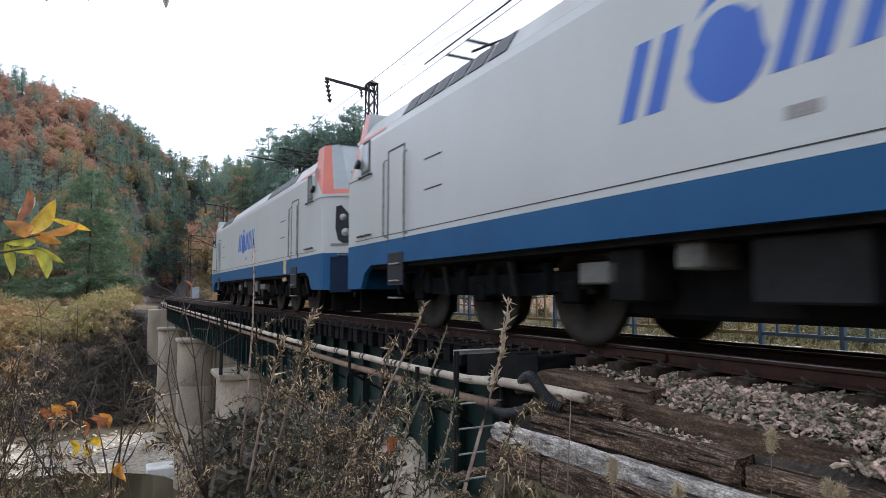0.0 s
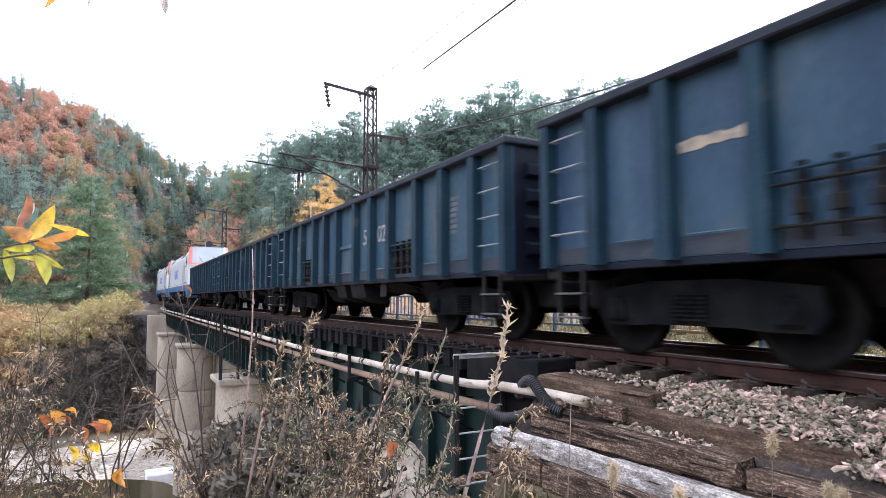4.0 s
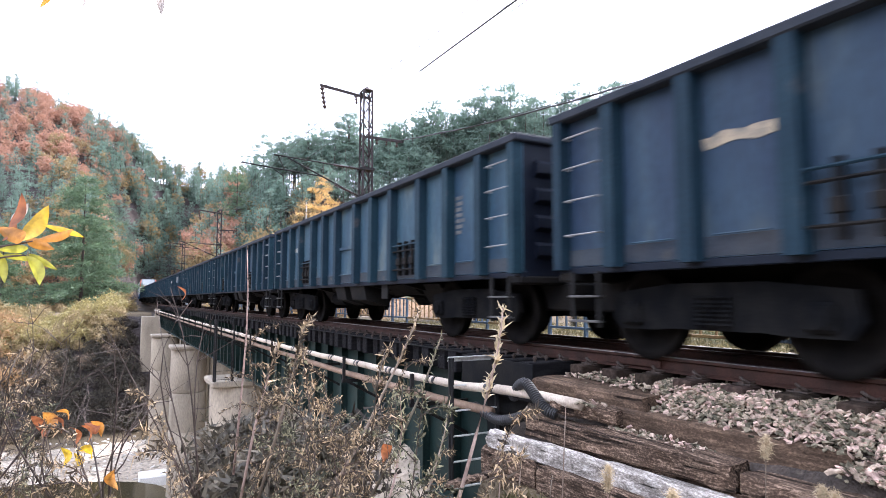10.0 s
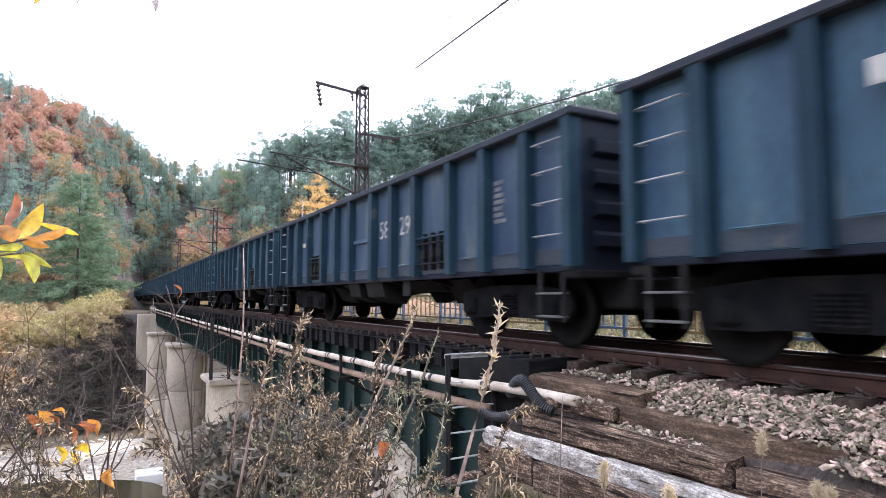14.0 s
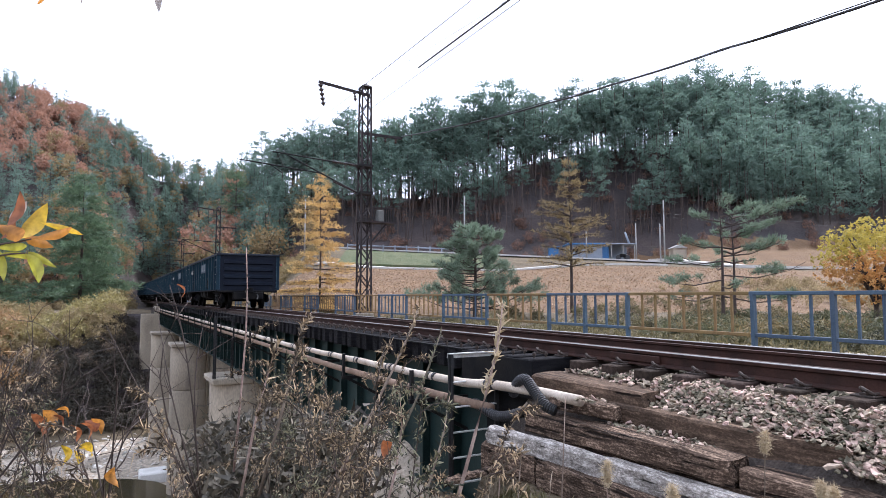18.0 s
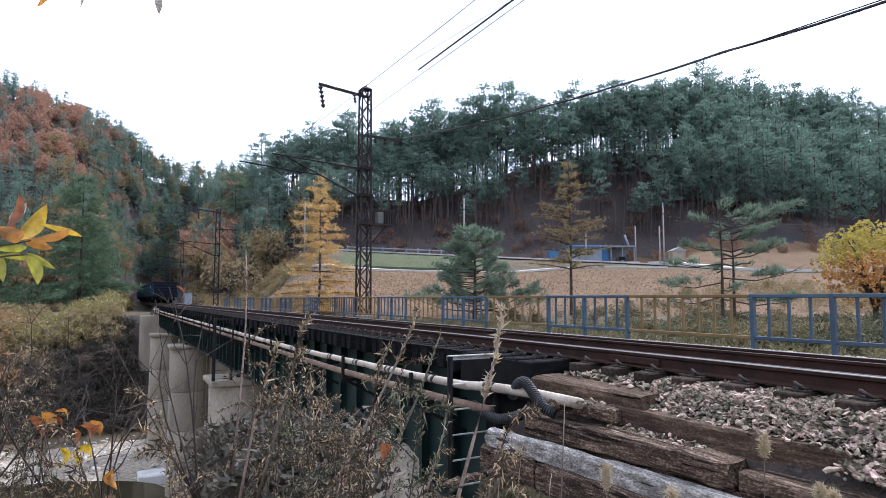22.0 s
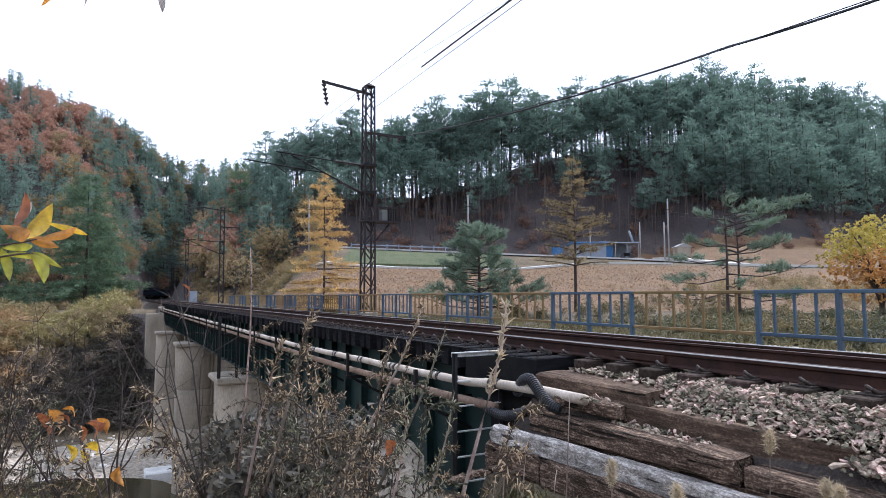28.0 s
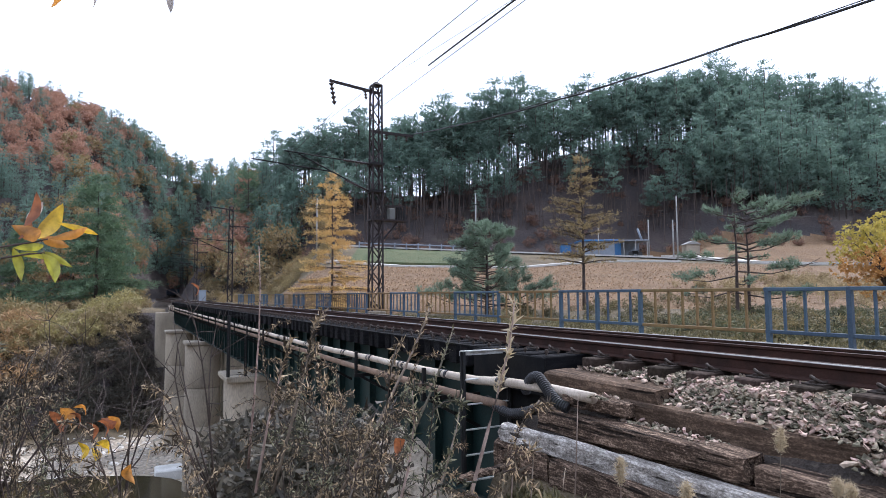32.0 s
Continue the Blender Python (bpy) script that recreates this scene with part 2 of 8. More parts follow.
M["sleeper_brown"] = material("worn_brown_sleeper", (0.020, 0.014, 0.011), (0.060, 0.043, 0.033), 0.9, 0, 3, 50, 0.6, 0.3, stretch=(1, 6, 6), spec=0.12)
M["timber"] = old_wood("weathered_dark_timber", (0.0167, 0.0108, 0.0076), (0.0833, 0.0553, 0.0385), (0.4409, 0.3169, 0.2311), 0.43)
M["timber_pale"] = old_wood("bleached_timber", (0.0286, 0.0229, 0.0186), (0.286, 0.2574, 0.2288), (0.8, 0.7579, 0.7007), 0.41, (0.3, 0.65), (13, 4.0, 13))
M["girder"] = material("dark_green_girder_paint", (0.007, 0.020, 0.019), (0.013, 0.029, 0.027), 0.55, 0, 1.5, 30, 0.15, 0.0, third=(0.028, 0.023, 0.018), spec=0.2)
M["dark_iron"] = material("dark_bracket_iron", (0.009, 0.009, 0.010), (0.018, 0.016, 0.015), 0.65, 0.1, 5, 50, 0.2, spec=0.2)
M["pipe"] = material("cream_pipe", (0.4945, 0.4255, 0.345), (0.3795, 0.3105, 0.2415), 0.6, 0, 3, 40, 0.1, third=(0.253, 0.184, 0.1265))
M["pipe_brown"] = material("brown_pipe", (0.2415, 0.161, 0.1092), (0.161, 0.1035, 0.069), 0.7, 0, 3, 40, 0.2)
M["rubber"] = material("black_rubber_hose", (0.012, 0.012, 0.014), (0.022, 0.022, 0.024), 0.5, 0, 8, 60, 0.05, spec=0.5)
M["concrete"] = material("weathered_concrete", (0.324, 0.2784, 0.216), (0.21, 0.1776, 0.1344), 0.9, 0, 0.9, 20, 0.3, 0.05, (0.35, 0.65), (1, 1, 0.3), third=(0.132, 0.114, 0.096))
M["concrete_white"] = material("pale_concrete", (0.62, 0.61, 0.58), (0.5, 0.49, 0.46), 0.9, 0, 1.2, 20, 0.2)
M["stone"] = material("ballast_stone", (0.410, 0.335, 0.245), (0.120, 0.095, 0.068), 0.9, 0, 14, 60, 0.5, 0.8, island=True, third=(0.33, 0.2475, 0.1575))
M["fence_blue"] = material("chalky_blue_paint", (0.042, 0.072, 0.108), (0.058, 0.088, 0.122), 0.65, 0, 3, 50, 0.1, 0.12)
M["fence_yellow"] = material("faded_ochre_paint", (0.21, 0.135, 0.050), (0.16, 0.095, 0.038), 0.65, 0, 3, 50, 0.1, 0.12, third=(0.15, 0.08, 0.04))
M["pole"] = material("rusty_lattice_steel", (0.030, 0.020, 0.019), (0.018, 0.014, 0.015), 0.75, 0.2, 4, 50, 0.2)
M["pole_conc"] = material("grey_utility_pole", (0.30, 0.295, 0.285), (0.24, 0.235, 0.225), 0.85, 0, 2, 40, 0.1)
M["insul"] = material("brown_porcelain", (0.040, 0.026, 0.022), (0.05, 0.034, 0.03), 0.25, 0, 5, 40, 0.0)
M["wire"] = material("dark_wire", (0.03, 0.03, 0.032), (0.045, 0.045, 0.045), 0.6, 0.4, 4, 40, 0.0)
M["bark"] = material("pine_bark", (0.075, 0.055, 0.045), (0.045, 0.034, 0.03), 0.9, 0, 5, 40, 0.6, 0.1, stretch=(1, 1, 0.3))
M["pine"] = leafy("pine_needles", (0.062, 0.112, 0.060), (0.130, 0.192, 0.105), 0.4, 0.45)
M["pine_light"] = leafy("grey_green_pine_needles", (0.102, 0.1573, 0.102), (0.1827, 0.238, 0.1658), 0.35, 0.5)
# Haze is put into this colour: paler and bluer than the plain pine.
M["pine_hazed"] = leafy("hazed_pine_needles", (0.0977, 0.1612, 0.1255), (0.1474, 0.2197, 0.1673), 0.35, 0.6)
M["larch"] = leafy("golden_larch_needles", (0.47, 0.290, 0.095), (0.60, 0.420, 0.170), 0.35, 0.45)
M["leaf_orange_dull"] = leafy("orange_brown_tree_leaves", (0.44, 0.215, 0.065), (0.56, 0.33, 0.11), 0.35, 0.4)
M["larch_dull"] = leafy("olive_larch_needles", (0.20, 0.150, 0.070), (0.30, 0.225, 0.105), 0.35, 0.35)
M["yellow"] = leafy("yellow_leaves", (0.52, 0.40, 0.07), (0.38, 0.33, 0.08), 0.35, 0.4)
M["rust"] = leafy("rust_red_leaves", (0.3077, 0.148, 0.0961), (0.3781, 0.2263, 0.151), 0.35, 0.5)
M["ochre"] = leafy("ochre_leaves", (0.29, 0.195, 0.085), (0.20, 0.165, 0.080), 0.35, 0.4)
M["scrub"] = leafy("dry_scrub_leaves", (0.2465, 0.1827, 0.0935), (0.357, 0.2805, 0.1487), 0.35, 0.35)
M["weed"] = leafy("withered_weed_leaves", (0.0497, 0.0346, 0.0194), (0.3996, 0.297, 0.1782), 0.45, 0.25, split=(0.45, 0.9))
M["weed_green"] = leafy("dull_green_weed_leaves", (0.0347, 0.0367, 0.0204), (0.2754, 0.2601, 0.153), 0.35, 0.25, split=(0.4, 0.95))
M["stem"] = material("dry_stem", (0.231, 0.1815, 0.1375), (0.121, 0.088, 0.0638), 0.85, 0, 8, 50, 0.2, 0.5)
M["stem_dark"] = material("brown_weed_stem", (0.075, 0.055, 0.042), (0.032, 0.024, 0.019), 0.85, 0, 8, 50, 0.2, 0.4)
M["twig"] = material("dark_twig", (0.045, 0.033, 0.028), (0.075, 0.055, 0.045), 0.85, 0, 8, 50, 0.2)
# Sky reflected in the glass is put into its pale base colour.
M["windscreen"] = material("sky_pale_windscreen", (0.18, 0.2088, 0.216), (0.2088, 0.2376, 0.2448), 0.06, 0, 2, 20, 0.0, spec=1.0, grainy=(0.97, 1.03))
M["loco_box"] = material("dusty_equipment_box", (0.020, 0.020, 0.020), (0.014, 0.014, 0.014), 0.8, 0, 3, 30, 0.1, third=(0.022, 0.021, 0.019), spec=0.1)
M["pale_box"] = material("pale_equipment_box", (0.14, 0.14, 0.132), (0.11, 0.11, 0.10), 0.7, 0, 3, 30, 0.1, third=(0.07, 0.066, 0.058), spec=0.2)
M["loco_tyre"] = material("dusty_worn_locomotive_wheel", (0.040, 0.035, 0.029), (0.022, 0.019, 0.016), 0.8, 0.1, 5.0, 40, 0.1, spec=0.15)
M["cream_plate"] = material("dirty_cream_louvre_plate", (0.50, 0.40, 0.25), (0.40, 0.31, 0.18), 0.7, 0, 4, 40, 0.1)
M["hanger"] = material("scuffed_grey_hanger", (0.014, 0.014, 0.014), (0.008, 0.008, 0.0075), 0.8, 0, 5, 40, 0.2, spec=0.15)
M["timber_smooth"] = old_wood("worn_brown_baulk", (0.0239, 0.0157, 0.0105), (0.0796, 0.0529, 0.0355), (0.2388, 0.163, 0.1131), 0.38, (0.3, 0.7), (14, 1.8, 14), 0.7)
M["scrub_brown"] = leafy("brown_scrub_leaves", (0.156, 0.114, 0.0792), (0.312, 0.24, 0.168), 0.35, 0.3)
M["bank_rust"] = leafy("orange_brown_scrub_leaves", (0.243, 0.1395, 0.063), (0.36, 0.234, 0.108), 0.35, 0.35)
M["bank_olive"] = leafy("olive_straw_scrub_leaves", (0.216, 0.162, 0.0684), (0.288, 0.2304, 0.108), 0.35, 0.4)
M["rough_olive"] = leafy("rough_olive_brown_leaves", (0.10, 0.080, 0.038), (0.23, 0.175, 0.080), 0.4, 0.35)
M["yellow_dry"] = leafy("dry_yellow_leaves", (0.3312, 0.2736, 0.1008), (0.1728, 0.1512, 0.0648), 0.35, 0.35)
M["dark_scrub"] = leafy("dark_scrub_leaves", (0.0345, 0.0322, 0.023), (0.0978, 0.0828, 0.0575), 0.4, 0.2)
M["green_scrub"] = leafy("green_brown_brush_leaves", (0.050, 0.062, 0.030), (0.130, 0.125, 0.060), 0.4, 0.3)
M["verge_leaf"] = leafy("verge_weed_leaves", (0.065, 0.060, 0.024), (0.17, 0.140, 0.065), 0.4, 0.35)
M["farm_white"] = material("white_farm_wall", (0.24, 0.275, 0.32), (0.19, 0.22, 0.26), 0.7, 0, 1, 20, 0.1)
M["farm_blue"] = material("blue_sheet_metal", (0.03, 0.12, 0.28), (0.04, 0.14, 0.30), 0.5, 0.1, 1, 20, 0.05)
M["leaf_yellow"] = leafy("yellow_tree_leaf", (0.55, 0.33, 0.02), (0.62, 0.42, 0.03), 0.45, 0.45, mottle=45.0)
M["leaf_orange"] = leafy("orange_tree_leaf", (0.42, 0.16, 0.03), (0.52, 0.24, 0.04), 0.45, 0.4, mottle=45.0)
M["leaf_rust"] = leafy("rust_tree_leaf", (0.24, 0.075, 0.03), (0.30, 0.11, 0.04), 0.45, 0.35, mottle=45.0)
M["leaf_green"] = leafy("yellow_green_tree_leaf", (0.30, 0.30, 0.03), (0.36, 0.33, 0.04), 0.45, 0.45, mottle=45.0)
M["leaf_pale"] = leafy("pale_leaf_back", (0.50, 0.44, 0.38), (0.45, 0.38, 0.33), 0.45, 0.3, mottle=45.0)
M["foxtail"] = leafy("foxtail_bristles", (0.42, 0.33, 0.20), (0.52, 0.43, 0.29), 0.2, 0.4)
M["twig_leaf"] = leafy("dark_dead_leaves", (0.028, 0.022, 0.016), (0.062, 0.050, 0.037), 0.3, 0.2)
M["river_stone"] = material("pale_river_stone", (0.48, 0.456, 0.408), (0.36, 0.336, 0.3), 0.9, 0, 4, 30, 0.3, 0.4, island=True)
M["under"] = leafy("brown_undergrowth_leaves", (0.110, 0.062, 0.046), (0.22, 0.120, 0.075), 0.35, 0.25)
M["straw"] = leafy("pale_straw_bits", (0.20, 0.125, 0.072), (0.40, 0.28, 0.18), 0.3, 0.35)
M["rust_mark"] = material("faded_orange_paint", (0.17, 0.100, 0.060), (0.095, 0.065, 0.048), 0.75, 0, 5, 60, 0.1, spread=(0.40, 0.60), third=(0.16, 0.14, 0.115))
M["wagon_drab"] = material("wagon_drab_dusty_paint", (0.0149, 0.0462, 0.0743), (0.0297, 0.0611, 0.0825), 0.7, 0.0, 1.4, 35, 0.12, 0.0, (0.38, 0.56), (1, 1, 0.3), 0.2, third=(0.0677, 0.071, 0.066))
# ---- mesh tools ----


class Shape:
    """Collects faces; a part is made of one."""

    def __init__(self):
        self.v, self.f = [], []

    def add(self, verts, faces):
        k = len(self.v)
        self.v += [tuple(p) for p in verts]
        self.f += [tuple(i + k for i in q) for q in faces]
        return self

    def box(self, x0, x1, y0, y1, z0, z1, c=0.0, m=None):
        """A box, its edges cut by c."""
        if c <= 0:
            vs = [(x, y, z) for x in (x0, x1) for y in (y0, y1) for z in (z0, z1)]
            fs = [(0, 1, 3, 2), (4, 6, 7, 5), (0, 4, 5, 1), (2, 3, 7, 6), (0, 2, 6, 4), (1, 5, 7, 3)]
        else:
            vs, idx = [], {}
            for a, x in ((0, x0), (1, x1)):
                for b, y in ((0, y0), (1, y1)):
                    for d, z in ((0, z0), (1, z1)):
                        sx, sy, sz = (c if a == 0 else -c), (c if b == 0 else -c), (c if d == 0 else -c)
                        for ax in range(3):
                            idx[a, b, d, ax] = len(vs)
                            vs.append((x + (0 if ax == 0 else sx), y + (0 if ax == 1 else sy), z + (0 if ax == 2 else sz)))
            fs = []
            for a in (0, 1):
                fs.append([idx[a, 0, 0, 0], idx[a, 0, 1, 0], idx[a, 1, 1, 0], idx[a, 1, 0, 0]][:: 1 if a == 0 else -1])
                fs.append([idx[0, a, 0, 1], idx[1, a, 0, 1], idx[1, a, 1, 1], idx[0, a, 1, 1]][:: 1 if a == 0 else -1])
                fs.append([idx[0, 0, a, 2], idx[0, 1, a, 2], idx[1, 1, a, 2], idx[1, 0, a, 2]][:: 1 if a == 0 else -1])
            for a in (0, 1):
                for b in (0, 1):
                    fs.append((idx[a, b, 0, 0], idx[a, b, 1, 0], idx[a, b, 1, 1], idx[a, b, 0, 1]))
                    fs.append((idx[a, 0, b, 0], idx[a, 1, b, 0], idx[a, 1, b, 2], idx[a, 0, b, 2]))
                    fs.append((idx[0, a, b, 1], idx[1, a, b, 1], idx[1, a, b, 2], idx[0, a, b, 2]))
                    for d in (0, 1):
                        fs.append((idx[a, b, d, 0], idx[a, b, d, 1], idx[a, b, d, 2]))
        if m is not None:
            vs = [m @ Vector(p) for p in vs]
        return self.add(vs, fs)

    def tube(self, pts, r, n=8, caps=True):
        """A round bar along pts; r is one radius or one for each point."""
        pts = [Vector(p) for p in pts]
        rs = r if isinstance(r, (list, tuple)) else [r] * len(pts)
        vs, fs = [], []
        for i, p in enumerate(pts):
            d = (pts[min(i + 1, len(pts) - 1)] - pts[max(i - 1, 0)]).normalized()
            a = d.cross(Vector((0, 0, 1)) if abs(d.z) < 0.9 else Vector((1, 0, 0))).normalized()
            b = d.cross(a)
            for k in range(n):
                w = 2 * math.pi * k / n
                vs.append(p + (a * math.cos(w) + b * math.sin(w)) * rs[i])
        for i in range(len(pts) - 1):
            for k in range(n):
                fs.append((i * n + k, i * n + (k + 1) % n, (i + 1) * n + (k + 1) % n, (i + 1) * n + k))
        if caps:
            fs += [tuple(range(n)), tuple(range((len(pts) - 1) * n, len(pts) * n))]
        return self.add(vs, fs)

    def bar(self, p, q, w, h=None, up=(0, 0, 1)):
        """A square bar from p to q."""
        p, q = Vector(p), Vector(q)
        h = h or w
        d = (q - p).normalized()
        u = Vector(up)
        if abs(d.dot(u)) > 0.98:
            u = Vector((0, 1, 0))
        a = d.cross(u).normalized() * w / 2
        b = a.cross(d).normalized() * h / 2
        vs = [e + s * a + t * b for e in (p, q) for s, t in ((-1, -1), (1, -1), (1, 1), (-1, 1))]
        return self.add(vs, [(0, 1, 2, 3), (7, 6, 5, 4), (0, 4, 5, 1), (1, 5, 6, 2), (2, 6, 7, 3), (3, 7, 4, 0)])

    def prism(self, outline, axis, a, b):
        """An outline (2D) pushed along an axis from a to b."""
        n = len(outline)
        put = {"x": lambda u, v, w: (w, u, v), "y": lambda u, v, w: (u, w, v), "z": lambda u, v, w: (u, v, w)}[axis]
        vs = [put(u, v, a) for u, v in outline] + [put(u, v, b) for u, v in outline]
        fs = [tuple(range(n)), tuple(range(2 * n - 1, n - 1, -1))]
        fs += [(i, (i + 1) % n, n + (i + 1) % n, n + i) for i in range(n)]
        return self.add(vs, fs)

    def quad(self, *p):
        return self.add(p, [tuple(range(len(p)))])

    def mesh(self, name, mat, smooth=False):
        me = bpy.data.meshes.new(name)
        me.from_pydata(self.v, [], self.f)
        if smooth:
            me.polygons.foreach_set("use_smooth", [True] * len(me.polygons))
        if mat is not None:
            me.materials.append(mat)
        me.update()
        return me


def recalc(me):
    bm = bmesh.new()
    bm.from_mesh(me)
    bmesh.ops.recalc_face_normals(bm, faces=bm.faces)
    bm.to_mesh(me)
    bm.free()


def part(name, shape, mat, parent, label="", smooth=False, at=None):
    me = shape if isinstance(shape, bpy.types.Mesh) else shape.mesh(name, mat, smooth)
    if not isinstance(shape, bpy.types.Mesh) and len(me.polygons) < 4000:
        recalc(me)
    ob = new(name, me)
    ob.parent = parent
    if at is not None:
        ob.matrix_basis = at
    return tagged(ob, label)


def thing(name, label, category, at=None, group="", kind="", shape=None, mat=None, smooth=False):
    """A top-level thing: an Empty at its base, or one mesh."""
    me = None
    if shape is not None:
        me = shape.mesh(name, mat, smooth)
        if len(me.polygons) < 4000:
            recalc(me)
    ob = new(name, me)
    if at is not None:
        ob.matrix_basis = at
    return tagged(ob, label, category, group, kind)


def merged(name, pieces, mat, smooth=False):
    """One mesh from (vertex array, face array) pairs: all faces of one size."""
    vs, fs, k = [], [], 0
    for v, f in pieces:
        vs.append(v)
        fs.append(f + k)
        k += len(v)
    v, f = np.concatenate(vs), np.concatenate(fs)
    me = bpy.data.meshes.new(name)
    side = f.shape[1]
    me.vertices.add(len(v))
    me.vertices.foreach_set("co", v.astype(np.float32).ravel())
    me.loops.add(f.size)
    me.loops.foreach_set("vertex_index", f.astype(np.int32).ravel())
    me.polygons.add(len(f))
    me.polygons.foreach_set("loop_start", np.arange(0, f.size, side, dtype=np.int32))
    me.polygons.foreach_set("use_smooth", np.full(len(f), smooth))
    if mat is not None:
        me.materials.append(mat)
    me.update(calc_edges=True)
    return me


def curve_at(x, knots):
    return float(np.interp(x, [k[0] for k in knots], [k[1] for k in knots]))


def smooth_step(a, b, x):
    t = np.clip((x - a) / (b - a), 0, 1)
    return t * t * (3 - 2 * t)


# ---- the ground: one sheet; a river valley under the bridge, a field that rises to a wooded ridge, a hill across the valley ----
HEAD = radians(28.45)
TRACK_X = 5.8
RIDGE = [(-60, 86, 260), (-36, 87, 250), (-32.3, 76, 245), (-28.4, 61, 235), (-24.1, 48, 225), (-21, 40, 215), (-18.6, 36, 190), (-15.7, 30, 165), (-11.7, 26, 150), (-7.6, 24.5, 142), (-2.3, 24, 138), (2.4, 27, 138), (7.7, 30, 138), (13.8, 34, 140), (19.7, 35.5, 142), (25.5, 42.3, 155), (29.7, 42, 160), (36, 39.5, 165), (60, 36, 170)]


def polar(x, y):
    """Bearing from the view's mean heading, in degrees, and the distance along that heading."""
    rel = np.degrees((np.arctan2(x, y) - HEAD + np.pi) % (2 * np.pi) - np.pi)
    return rel, x * math.sin(HEAD) + y * math.cos(HEAD)


def off_line(x, y):
    """How far to the right of the railway a place lies beyond the bridge."""
    return x - TRACK_X - np.maximum(0, y - 128.0) ** 2 / 1120.0


def beside_line(x, y, left=5.0, right=5.5):
    """Whether a place is in the cleared strip along the railway."""
    return 76 < y < 222 and -left < off_line(x, y) < right


def ground_z(x, y):
    x, y = np.asarray(x, float), np.asarray(y, float)
    rel, depth = polar(x, y)
    r = np.hypot(x, y)
    far = r * np.cos(np.radians(np.clip(rel, -50, 50)))
    side = smooth_step(-19, -11, rel)
    bank = np.interp(rel, [-17, -7.6, 6, 16, 21, 28, 40], [7.7, 7.0, 6.2, 5.6, 5.2, 4.7, 4.2])
    step = np.interp(rel, [-8, 6, 14, 22], [0.64, 0.66, 0.80, 0.86])
    share = np.where(far < 80, step * np.clip((far - 27) / 53, 0, 1), step + (1 - step) * np.clip((far - 80) / 8, 0, 1) + 0.10 * np.clip((far - 88) / 6, 0, 1))
    z = -0.75 + side * (bank + 0.75) * share
    z = z + (1 - side) * (-0.6) * smooth_step(60, 90, far)
    z = z + 4.2 * smooth_step(18, 24, rel) * np.clip((far - 93) / 17, 0, 1)
    ridge = np.interp(rel, [k[0] for k in RIDGE], [k[1] for k in RIDGE])
    at = np.interp(rel, [k[0] for k in RIDGE], [k[2] for k in RIDGE])
    foot = np.where(rel < -16, 100, 108)
    t = np.clip((far - foot) / (at - foot), 0, 1)
    up = t * 0.55 + 0.45 * t * t * (3 - 2 * t)
    z = z + (ridge - np.where(z > 0, z, 0)) * up
    z = z - ridge * 0.75 * smooth_step(at + 4, at + 90, far)
    z = z + smooth_step(100, 130, far) * 1.2 * np.sin(x * 0.11 + 1) * np.sin(y * 0.09)
    z = z - 3.2 * smooth_step(0.5, -9, x) * (y > 55) * smooth_step(98, 86, y)
    # river valley, crossed by the bridge; the near bank falls away before the eye
    wob = 1.5 * np.sin(x * 0.12) + np.sin(y * 0.2)
    edge = np.interp(x, [-30, -3, 0.5, 2.2, 3.1, 3.7, 4.2, 12], [-3.0, 0.7, 1.0, 2.2, 4.6, 5.8, 5.85, 5.75])
    drop = y - edge
    valley = np.where(x > 3.9, smooth_step(0, 2.6, drop), smooth_step(-0.6, np.interp(x, [1.2, 2.4, 3.9], [16, 7, 3.5]), drop)) * (1 - smooth_step(71.5, 82, y - 0.12 * x + wob)) * (1 - smooth_step(8.6, 13.5, x + 0.3 * wob))
    bed = -13.2 + 0.25 * np.sin(x * 0.3) * np.sin(y * 0.23) + 8.4 * smooth_step(0, 6, x) * (1 - smooth_step(14, 40, y))
    bed = bed + 3.6 * np.exp(-((x - 4.6) / 2.2) ** 2 - ((y - 11.5) / 5.0) ** 2)
    shoulder = np.interp(x, [-4, 0, 2.8, 3.4, 3.8, 4.2, 4.44, 4.60, 5.0, 6.9, 7.8, 9.3], [-1.3, -1.2, -1.27, -1.33, -1.22, -0.84, -0.56, -0.42, -0.27, -0.25, -0.5, -0.75])
    z = np.where((r < 30) & (x < 9.3), shoulder * (1 - smooth_step(20, 30, r)) + z * smooth_step(20, 30, r), z)
    z = z * (1 - valley) + bed * valley
    # the cutting for the line through the foot of the hill
    off = off_line(x, y)
    z = np.where((y > 75) & (y < 330), np.minimum(z, -0.33 + 0.85 * np.maximum(0, y - 221) + 1.8 * np.maximum(0, np.where(off > 0, off - 4.2, -off - 3.4))), z)
    # the wooded spur that closes the view along the line
    spur = np.minimum(0.9 * (y - 221), 50) * smooth_step(-60, -35, off) * (1 - smooth_step(28, 50, off))
    z = np.where((y > 221) & (y < 420), np.maximum(z, spur), z)
    return z


def ground_at(rel, depth):
    """The ground's place at a bearing and a distance along the view's mean heading."""
    a = HEAD + radians(rel)
    r = depth / math.cos(radians(rel))
    x, y = r * math.sin(a), r * math.cos(a)
    return Vector((x, y, float(ground_z(x, y))))


